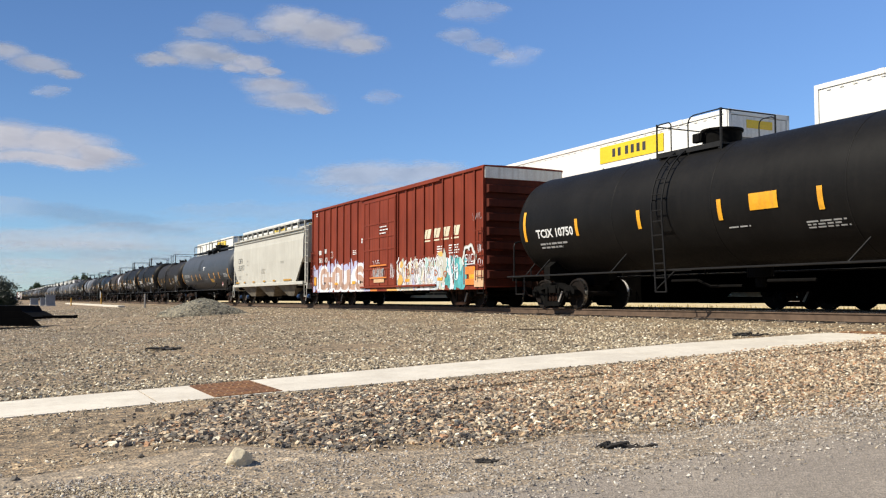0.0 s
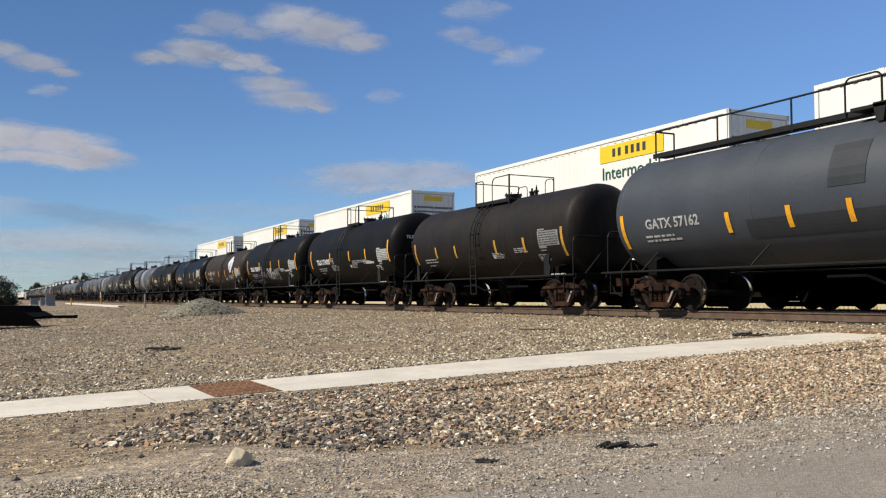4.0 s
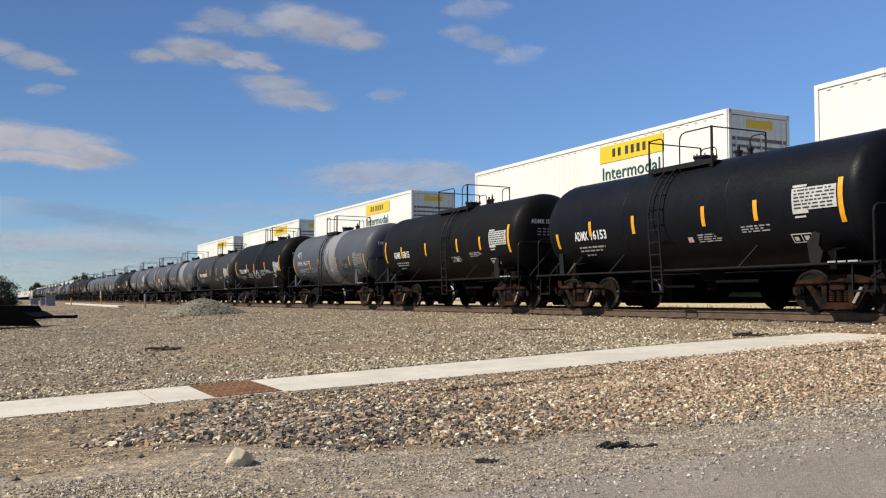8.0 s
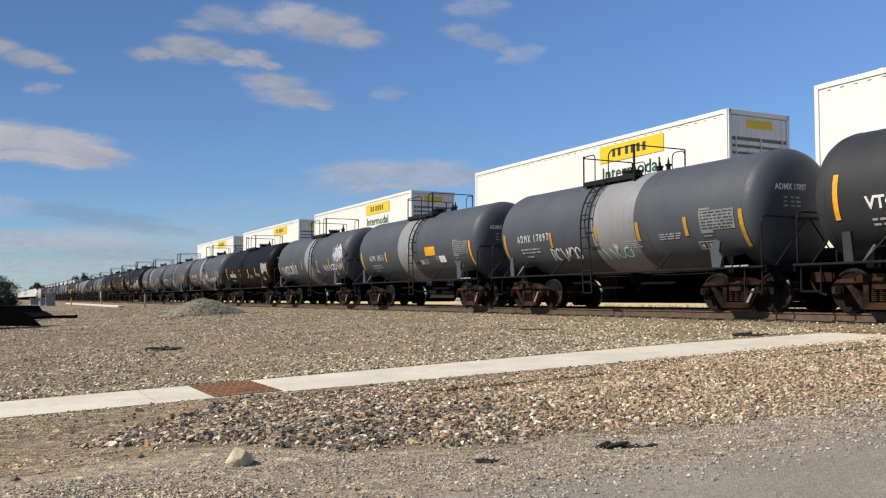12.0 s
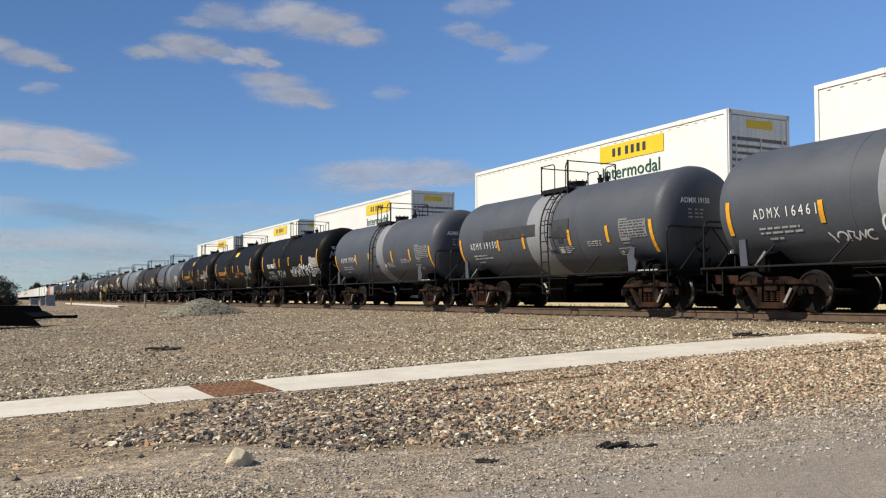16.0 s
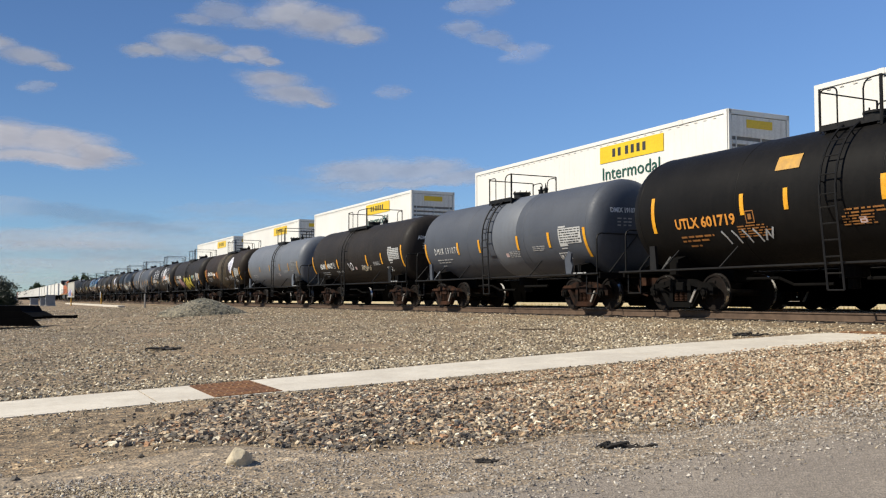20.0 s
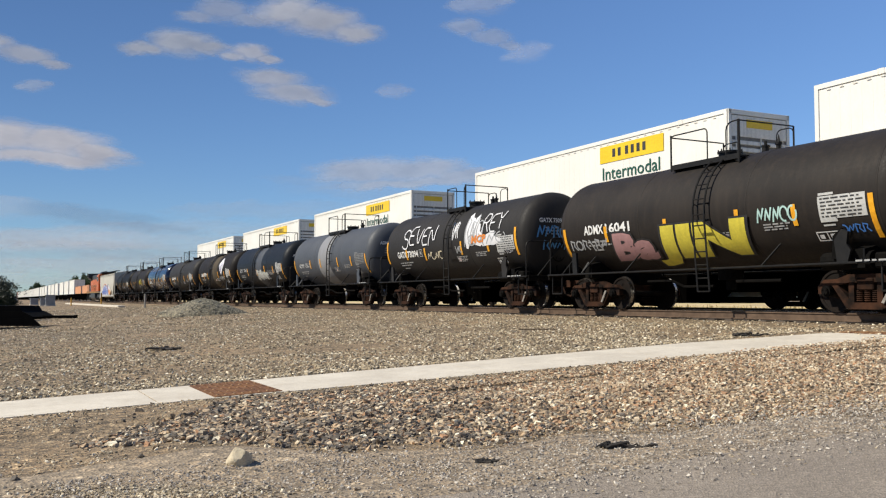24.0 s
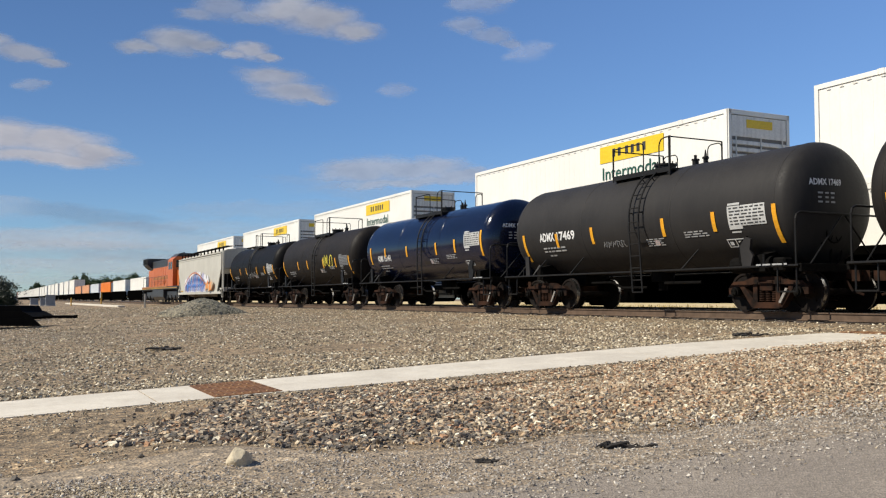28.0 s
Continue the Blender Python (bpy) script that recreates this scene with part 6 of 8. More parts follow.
    if head_tag:
        bm = bmesh.new()
        scrawl(bm, -1.0, 0.1, zc - 0.15, zc + 0.25, rng, head_layer(half, r, zc, 0.02), 0.05, 4)
        scrawl(bm, -0.8, 0.25, zc - 0.55, zc - 0.25, rng, head_layer(half, r, zc, 0.02), 0.045, 4)
        part("graffiti", bm, M[head_tag], car, "sprayed graffiti scrawl on the tank's end")
    if extras:
        extras(car, lambda off: shell(r, zc, off), rng)
    return car


def tag(car, strokes, u0, u1, v0, v1, paint, lay, rng, w=0.05):
    bm = bmesh.new()
    scrawl(bm, u0, u1, v0, v1, rng, lay, w, strokes)
    part("graffiti", bm, M[paint], car, "sprayed graffiti scrawl")


def quad_mark(car, u0, u1, v0, v1, paint, lay, label="", name="placard"):
    bm = bmesh.new()
    patch(bm, u0, u1, v0, v1, lay, 2, 5)
    part(name, bm, M[paint], car, label)


def leaf_logo(car, u, v, lay, lay2, rng):
    """The maker's emblem as plain shapes: a tilted pale leaf with dark veins, and bars below."""
    corners = [(-0.70, 0.02), (-0.66, 0.16), (-0.34, 0.42), (-0.10, 0.62), (0.02, 0.64), (0.36, 0.42), (0.66, 0.20), (0.69, 0.06), (0.44, -0.30), (0.14, -0.62), (0.02, -0.64), (-0.38, -0.34)]
    n, rings = len(corners), 5
    bm = bmesh.new()
    mid = bm.verts.new(lay(u, v))
    grid = [[bm.verts.new(lay(u + x * (k + 1) / rings, v + y * (k + 1) / rings)) for x, y in corners] for k in range(rings)]
    for j in range(n):
        q = (j + 1) % n
        bm.faces.new((mid, grid[0][j], grid[0][q]))
        for k in range(rings - 1):
            bm.faces.new((grid[k][j], grid[k + 1][j], grid[k + 1][q], grid[k][q]))
    leaf = part("emblem", bm, M["g_white"], car, "white leaf-shaped emblem")
    for line, w in (([(-0.12, -0.48), (-0.10, -0.1), (0.0, 0.25), (0.06, 0.48)], 0.06), ([(-0.08, -0.46), (0.16, -0.2), (0.42, 0.05), (0.56, 0.12)], 0.05), ([(-0.14, -0.46), (-0.32, -0.16), (-0.50, 0.08)], 0.05), ([(-0.05, -0.30), (0.14, 0.02), (0.30, 0.26)], 0.05)):
        bm = bmesh.new()
        ribbon(bm, [(u + a, v + b) for a, b in line], w, lay2)
        part("emblem_vein", bm, M["g_purple"], leaf)
    for k in range(3):
        x = u - 0.62 + k * 0.45
        bm = bmesh.new()
        ribbon(bm, [(x, v - 1.12), (x + 0.16, v - 0.76), (x + 0.32, v - 1.12)], 0.05, lay)
        part("emblem_bar", bm, M["mark_dim"], car)


def ex(**k):
    """Bundles the graffiti, placards and emblems that set one tank apart."""
    def f(car, over, rng):
        lay, lay2, lay3 = over(0.012), over(0.016), over(0.024)
        for t in k.get("tags", ()):
            tag(car, *t[:6], lay2, rng, t[6] if len(t) > 6 else 0.05)
        for q in k.get("quads", ()):
            quad_mark(car, *q[:5], lay2, q[5])
        for c in k.get("blobs", ()):
            bm = bmesh.new()
            u, v, rx, ry, paint, n = c
            for j in range(n):
                bubble(bm, u + j * rx * 1.7, v + rng.uniform(-0.08, 0.08), rx, ry, rng, over(0.016 + 0.0015 * j))
            part("graffiti", bm, M[paint], car, "sprayed graffiti letters")
            bm = bmesh.new()
            scrawl(bm, u - rx, u + rx * 1.7 * n, v - ry * 0.9, v + ry * 0.9, rng, lay3, 0.045, n * 2)
            part("graffiti_outline", bm, M[k.get("outline", "g_black")], car)
        for layer, (text, u, v, size, width, paint, bold) in enumerate(k.get("words", ())):
            bm = bmesh.new()
            word(bm, text, size, u, v, over(0.030 + 0.006 * layer), bold, width, 0.18)
            part("graffiti", bm, M[paint], car, "sprayed graffiti letters")
        for text, u0, u1, v0, v1, paint, w in k.get("sprays", ()):
            bm = bmesh.new()
            spray(bm, text, u0, u1, v0, v1, w, over(0.034), rng)
            part("graffiti", bm, M[paint], car, "sprayed graffiti letters")
        if "logo" in k:
            leaf_logo(car, *k["logo"], lay, lay2, rng)
    return f


W = "g_white"
tank_car(0, "umber", "grimy dark tank car with faded stencils", stencil="mark_dim", tape="stripe_dim")
tank_car(1, "black", "black tank car with white lettering", "TILX 171035", extras=ex(quads=[(2.72, 3.66, -0.66, -0.56, "panel_grey", "white painted strip")]))
tank_car(2, "black", "black tank car tagged with white graffiti", "TILX 170393", extras=ex(quads=[(3.3, 4.15, -0.66, -0.57, "panel_grey", "white painted strip")], tags=[(4, -0.45, 0.55, -1.1, -0.35, W, 0.055), (5, 0.45, 1.9, -1.2, -0.6, "g_grey", 0.045), (4, 3.4, 4.0, -1.1, -0.95, "g_grey", 0.035), (7, -5.0, -2.2, -1.4, -1.1, "g_grey", 0.05), (8, -4.0, -0.9, -0.95, -0.75, "g_purple", 0.03)]))
tank_car(3, "brown", "grimy brown tank car with a white leaf emblem", "ADMX 19135", extras=ex(logo=(2.65, 0.36), tags=[(6, -2.4, -0.35, -0.95, -0.72, "g_rust", 0.035)]))
tank_car(4, "inkblue", "blue-black clean tank car with white lettering", "ADMX 16153")
tank_car(5, "black", "black tank car with white lettering and end stripes", "ADMX 15815")
tank_car(6, "grey", "grey tank car with a pale stained course and black scrawls", "DMIX 190397", band=(-0.15, 1.45, "lightgrey"), stencil="mark_dim", tape="stripe_dim", extras=ex(tags=[(2, 0.0, 0.55, -0.95, 0.35, "g_black", 0.03), (7, 2.2, 4.0, -0.85, -0.5, "g_black", 0.04), (3, 2.5, 3.3, -0.8, -0.2, "g_black", 0.03), (5, -3.4, -1.6, -0.75, -0.5, "g_grey", 0.03), (3, -4.6, -3.9, 0.12, 0.42, W, 0.04)]))
tank_car(7, "black", "black tank car with white and cyan scribbles", "TILX 171099", extras=ex(tags=[(4, -0.6, 0.6, -0.95, -0.4, W, 0.065), (5, 1.4, 2.6, -0.7, -0.42, "g_cyan", 0.03), (3, -4.95, -4.1, -0.8, -0.55, "g_cyan", 0.03)], words=[("CORN SYRUP", 3.55, -0.63, 0.2, 0.95, "mark_dim", 0.0)]))
tank_car(8, "iron", "dark grey tank car with white lettering", "VTGX 190074")
tank_car(9, "grey", "grey tank car with pale band and white graffiti", "ADMX 17097", band=(-0.45, 1.47, "lightgrey"), stencil="mark_dim", tape="stripe_dim", extras=ex(tags=[(6, -2.8, -1.25, -1.05, -0.62, W, 0.05), (4, -0.25, 1.1, -1.1, -0.75, "g_mint", 0.06)]))
tank_car(10, "grey", "grey tank car with a yellow placard", "ADMX 18313", band=(-1.1, 0.3, "lightgrey"), stencil="mark_dim", extras=ex(quads=[(1.55, 2.45, -0.45, -0.1, "stripe", "yellow placard"), (2.68, 3.2, -0.77, -0.5, "mark_white", "white square placard")]))
tank_car(11, "grey", "grey tank car scrawled with white graffiti", "", stencil="mark_dim", tape="stripe_dim", band=(-0.5, 0.7, "lightgrey"), extras=ex(tags=[(9, -5.0, -2.0, -0.75, -0.25, W, 0.05), (7, 2.5, 5.2, -0.7, -0.4, W, 0.06), (4, 4.2, 5.2, -0.2, 0.6, W, 0.06)], blobs=[(4.55, 0.05, 0.36, 0.32, W, 2)]))
tank_car(12, "black", "glossy black tank car with white lettering", "ADMX 18465", extras=ex(tags=[(5, 2.9, 3.4, -0.75, -0.55, "g_grey", 0.02)]))
tank_car(13, "grey", "grey tank car with light band and white tags", "ADMX 16461", band=(-1.28, 0.3, "lightgrey"), stencil="mark_dim", extras=ex(tags=[(5, -2.7, -1.5, -1.05, -0.8, W, 0.04), (5, -1.3, 0.1, -1.0, -0.5, W, 0.05), (5, 0.7, 1.75, -0.62, -0.2, "g_cream", 0.05), (6, 1.5, 3.45, -0.95, -0.55, W, 0.055), (4, 3.3, 4.35, -0.8, -0.45, W, 0.05), (4, 4.5, 5.2, -0.96, -0.8, "g_yellow", 0.04)]))
tank_car(14, "grey", "grey tank car with blacked-out patches", "ADMX 19150", band=(-0.82, 0.5, "lightgrey"), stencil="mark_dim", extras=ex(quads=[(-3.7, -0.3, -0.16, 0.22, "mark_black", "black painted-out patch"), (0.68, 1.57, -0.30, 0.26, "mark_black", "black painted-out patch"), (0.95, 1.2, -0.45, -0.31, "mark_black", "black painted-out patch")]))
tank_car(15, "grey", "grey tank car with a pale band beside its ladder", "ADMX 19504", band=(-0.2, 0.62, "lightgrey"), stencil="mark_dim")
tank_car(16, "black", "black tank car with large white graffiti", "TILX 170561", head_tag="g_grey", extras=ex(tags=[(5, -4.5, -2.5, -1.3, -0.85, "g_grey", 0.05), (4, -2.1, -0.6, -1.05, -0.6, "g_mint", 0.05), (6, 0.5, 2.4, -1.05, -0.6, W, 0.05), (5, 4.5, 5.5, -0.95, -0.62, W, 0.045), (2, 2.3, 2.7, -0.6, -0.3, W, 0.05)], sprays=[("MAD", 2.65, 4.5, -1.0, -0.25, W, 0.085)]))
tank_car(17, "black", "black tank car with orange lettering and yellow placard", "UTLX 601185", "mark_orange", stencil="mark_dim", extras=ex(quads=[(0.55, 1.3, 0.72, 1.06, "sign_yellow", "yellow placard")], tags=[(4, 3.65, 4.35, -1.0, -0.78, "g_grey", 0.035)]))
tank_car(18, "black", "black tank car with orange lettering and white tags", "UTLX 601719", "mark_orange", stencil="mark_dim", head_tag=W, extras=ex(quads=[(-0.82, -0.15, 0.57, 0.93, "stripe_dim", "orange stencil placard")], tags=[(5, -2.6, -0.95, -1.0, -0.68, "g_grey", 0.05), (6, 2.75, 3.95, -0.62, -0.32, W, 0.05), (5, 3.3, 4.3, -0.93, -0.74, W, 0.04)]))
tank_car(19, "midgrey", "plain grey tank car with a lighter middle", "DMIX 191079", band=(-0.05, 1.52, "bluegrey"))
tank_car(20, "sepia", "dark brown-black tank car with small tags", "ADMX 14967", extras=ex(tags=[(2, -0.85, -0.2, -0.78, -0.42, W, 0.06), (4, 0.8, 2.0, -0.9, -0.64, "g_cream", 0.04), (4, -2.7, -1.7, -0.9, -0.8, "g_grey", 0.04)]))
tank_car(21, "bluegrey", "blue-grey tank car with faded lettering", "", stencil="mark_dim", tape="stripe_dim", band=None)
tank_car(22, "brown", "rusty brown tank car with orange scrawls and a leaf emblem", "ADMX 17246", band=(-1.15, 1.6, "tan_band"), extras=ex(logo=(2.85, 0.30), tags=[(3, -5.2, -4.7, -0.5, 0.2, "g_rust", 0.04), (5, -2.0, -1.0, -0.6, -0.15, "g_rust", 0.035)], quads=[(-2.5, -2.02, -0.38, -0.2, "mark_white", "white label")]))
tank_car(23, "sepia", "dark tank car with yellow and pink graffiti", "ADMX 16041", extras=ex(words=[("Ba", -2.35, -0.82, 1.15, 1.9, "g_black", 0.10), ("Ba", -2.35, -0.82, 1.1, 1.75, "g_pink", 0.06), ("JIN", 0.35, -0.80, 1.25, 3.5, "g_black", 0.10), ("JIN", 0.35, -0.80, 1.2, 3.3, "g_yellow", 0.07)], tags=[(5, 2.25, 3.4, -0.47, -0.12, "g_mint", 0.045), (4, 4.4, 5.1, -0.85, -0.66, "g_blue", 0.035), (6, -5.2, -3.4, -0.75, -0.45, "g_grey", 0.05)]))
tank_car(24, "charcoal", "charcoal tank car covered in white and cyan graffiti", "GATX 73094", head_tag="g_sky", extras=ex(sprays=[("SEVEN", -3.85, -0.75, -0.02, 0.75, W, 0.06), ("REY", 2.95, 4.45, 0.22, 0.86, W, 0.05)], tags=[(3, 0.6, 1.15, 0.1, 0.75, W, 0.05), (4, -1.55, -0.15, -0.62, -0.3, "g_cream", 0.04), (3, 0.9, 1.4, -0.45, -0.2, "g_grey", 0.04), (6, 3.9, 5.0, -0.62, -0.5, "g_grey", 0.03)], blobs=[(1.98, 0.30, 0.33, 0.62, W, 1), (2.45, 0.28, 0.36, 0.45, W, 1), (2.55, -0.04, 0.62, 0.22, W, 2)], outline="g_grey", words=[("MCP", 2.75, -0.04, 0.36, 1.05, "g_orange", 0.014)]))
tank_car(25, "grey", "grey tank car with a broad pale band", "ADMX 17615", band=(-1.36, 0.35, "lightgrey"), stencil="mark_dim")
tank_car(26, "inkslate", "dark slate-blue tank car with a whitewashed patch", "ADMX 17395", band=(-0.54, 0.83, "grey"), extras=ex(blobs=[(-0.2, -0.62, 0.36, 0.36, "g_ash", 2), (1.0, -0.72, 0.36, 0.26, "g_ash", 2)], tags=[(6, 1.9, 3.8, -0.6, -0.35, "g_grey", 0.025)], outline=W))
tank_car(27, "umber", "dark brown tank car with a white leaf emblem", "ADMX 17439", band=(-0.39, 1.26, "tan_band"), extras=ex(logo=(2.5, 0.34)))
tank_car(28, "charcoal", "charcoal grey tank car with white lettering", "ADMX 17469", extras=ex(tags=[(5, -1.0, 0.0, -0.75, -0.55, "g_grey", 0.018)]))
tank_car(29, "navy", "glossy navy blue tank car", "ADMX 15141")
tank_car(30, "umber", "dark tank car with a faint yellow scrawl", "", stencil="mark_dim", extras=ex(tags=[(4, 1.5, 3.0, -0.5, 0.1, "g_yellow", 0.06)]))
tank_car(31, "black", "black tank car coupled to the hopper car", "", extras=ex(tags=[(4, -1, 1.5, -0.8, -0.4, "g_grey", 0.05)]))


def long_tank(place, half, r, zc, paint, label, mark, walkway, seed):
    """A long tank car with dome fittings; one has a railed walkway along its whole top."""
    rng = random.Random(seed)
    car = thing_car("long_tank_car", label, "tank car", place)
    key = "long%d" % seed
    body = piece("tank", mesh_of(key + "shell", build_tank(half, r, zc), [M[paint]], True), car)
    for x in (-half, -half * 0.45, 0.0, half * 0.45, half):
        piece("weld_seam", mesh_of(key + "seam", build_seam(r, zc), [M[paint]], True), body, pose(x, 0, 0))
    lay, lay2 = shell(r, zc, 0.012), shell(r, zc, 0.016)
    top = zc + r + 0.06
    if walkway:
        bm = bmesh.new()
        box(bm, -half + 0.2, half - 0.1, -0.55, -0.1, top - 0.01, top + 0.03)
        box(bm, -half + 0.2, half - 0.1, -0.57, -0.53, top - 0.04, top + 0.09)
        wk = part("walkway", bm, M["ladder_black"], car)
        bm = bmesh.new()
        n = 7
        for k in range(n + 1):
            x = -half + 0.3 + (2 * half - 0.5) * k / n
            rod(bm, (x, -0.55, top - 0.1), (x, -0.55, top + 0.70), 0.025, 5)
        path_rod(bm, [(-half + 0.3, -0.55, top + 0.70), (half - 0.2, -0.55, top + 0.70)], 0.025)
        for x in (-half + 0.3, half - 0.2):
            path_rod(bm, [(x, -0.55, top + 0.70), (x, 0.1, top + 0.70), (x, 0.1, top)], 0.025)
        path_rod(bm, arch(0.9, 2.0, -0.60, top, top + 0.80), 0.022)
        path_rod(bm, arch(-2.0, -1.1, -0.60, top, top + 0.80), 0.022)
        part("railing", bm, M["ladder_black"], wk)
        # steep ladder from the walkway down to the end platform
        bm = bmesh.new()
        for y in (-0.95, -0.55):
            rod(bm, (half - 0.1, y, top + 0.05), (half + 0.75, y - 0.1, 1.25), 0.028, 5)
        for q in range(9):
            f = (q + 0.5) / 9
            x, z = half - 0.1 + 0.85 * f, top + 0.05 + (1.2 - top) * f
            rod(bm, (x, -0.95 - 0.1 * f, z), (x, -0.55 - 0.1 * f, z), 0.018, 5)
        part("end_ladder", bm, M["ladder_black"], car)
        bm = bmesh.new()
        for s in (-0.9, 0.9):
            prism(bm, [(s - 0.08, top - 0.32), (s + 0.08, top - 0.32), (s + 0.16, top + 0.08), (s - 0.16, top + 0.08)], "y", -0.95, -0.6)
        box(bm, -1.6, 1.6, -0.95, -0.55, top - 0.02, top + 0.05)
        part("platform", bm, M["ladder_black"], car)
    else:
        piece("ladder", mesh_of(key + "ladder", build_ladder(r, zc), [M["ladder_black"]]), car, pose(-1.80, 0, 0))
        add_platform(car, key, "fore", top - 0.19, -1.80)
        # latticed brace under the ladder
        bm = bmesh.new()
        path_rod(bm, [(-1.85, -r - 0.16, 0.5), (-1.15, -r - 0.10, 1.0), (-0.55, -r - 0.10, 1.0)], 0.02)
        part("step_brace", bm, M["ladder_black"], car)
    bm = bmesh.new()
    d = -0.1 if walkway else -1.22
    lift = 0.12 if walkway else 0.0
    disc(bm, (d, 0, top + 0.10 + lift), (0, 0, 1), 0.50, 0.40 + lift, 24)
    disc(bm, (d, 0, top + 0.32 + lift), (0, 0, 1), 0.54, 0.06, 24)
    box(bm, d - 0.45, d - 0.1, -0.62, -0.46, top + 0.02, top + 0.26, 0.02)
    part("dome_housing", bm, M["frame_black"], car, smooth=True)
    piece("side_rail", mesh_of(key + "rail", build_side_rail(half, r), [M["ladder_black"]]), car)
    for s in (-1, 1):
        piece("saddle", mesh_of(key + "saddle%d" % s, build_saddle(s * (half - 1.0), r, zc), [M["frame_black"]]), car)
        piece("end_railing", mesh_of(key + "end%d" % s, build_end_rail(half, s), [M["ladder_black"]]), car)
        piece("coupler", mesh_of("coupler", build_coupler, [M["truck_rust"]]), car, pose(s * (half + 0.80), 0, 0, 0, 0, 0 if s > 0 else 180))
        add_truck(car, s * (half - 1.0), "dark" if walkway is False else "rust")
    add_sills(car, key, half)
    piece("brake_gear", mesh_of(key + "brake", build_brake_gear(half), [M["frame_black"]]), car)
    piece("outlet", mesh_of(key + "outlet", build_outlet(zc, r), [M["frame_black"]]), car)
    for u in ((-half + 0.05, -4.6, -2.78, -1.21, 2.14, 3.86, 5.47, half - 0.07) if walkway else (-half + 0.17, -5.54, -2.69, 0.29, 3.2, 5.8, half - 0.1)):
        end = abs(u) > half - 0.3
        bm = bmesh.new()
        h = 0.95 if end else 0.5
        v = -0.52 if walkway else -0.08 if end else -0.28
        patch(bm, u - 0.07, u + 0.07, v - h / 2, v + h / 2, lay2, 1, 5)
        part("reflector_stripe", bm, M["stripe"], car)
    bm = bmesh.new()
    word(bm, mark, 0.36, -half + (1.81 if not walkway else 2.0), -0.37, lay, 0.010, 2.0)
    part("reporting_mark", bm, M["mark_white" if not walkway else "mark_dim"], car)
    bm = bmesh.new()
    text_bars(bm, -half + 0.9, -0.72, 1.5, 2, lay, rng, 0.06, 0.06)
    text_bars(bm, 2.7, -0.79, 1.1, 3, lay, rng, 0.035, 0.035)
    text_bars(bm, 0.46, -0.75, 0.8, 1, lay, rng, 0.035, 0.04)
    text_bars(bm, half - 1.6, -0.45, 1.2, 3, lay, rng, 0.06, 0.04)
    tagged(part("small_stencils", bm, M["mark_dim"], car), kind="stuff")
    spot = (2.25, 3.2, -1.05, -0.74) if walkway else (1.24, 2.06, -0.38, 0.0)
    quad_mark(car, *spot, "stripe_dim" if walkway else "stripe", lay2, "yellow placard")
    if walkway:
        for a, b in ((-half + 4.5, -half + 8.2), (half - 4.2, half - 1.8)):
            quad_mark(car, a, b, -0.95, -0.5, "slate_patch", lay, "darker painted-out patch")
        bm = bmesh.new()
        prism(bm, [(7.86, 1.22), (8.02, 1.40), (7.86, 1.58), (7.70, 1.40)], "y", -r - 0.17, -r - 0.155)
        plate = part("hazard_placard", bm, M["label_pink"], car, "white diamond placard with a red upper half")
        bm = bmesh.new()
        prism(bm, [(7.73, 1.42), (7.99, 1.42), (7.86, 1.56)], "y", -r - 0.176, -r - 0.172)
        part("red_half", bm, M["c_red"], plate)
        quad_mark(car, -1.7, -0.8, 0.0, 0.95, "slate_patch", lay, "dark spill stain below the platform", "stain")
        bm = bmesh.new()
        text_bars(bm, 0.2, 0.2, 0.7, 3, lay, rng, 0.06, 0.04)
        part("white_notice", bm, M["mark_white"], car)
    return car


long_tank(-74.0, 8.55, 1.56, 2.60, "slate", "long slate-grey tank car with a railed roof walkway", "GATX 57162", True, 1)
long_tank(-16.4, 8.55, 1.60, 2.68, "black", "long black tank car with white lettering", "TCIX 10750", False, 2)

# ---- boxcar ----


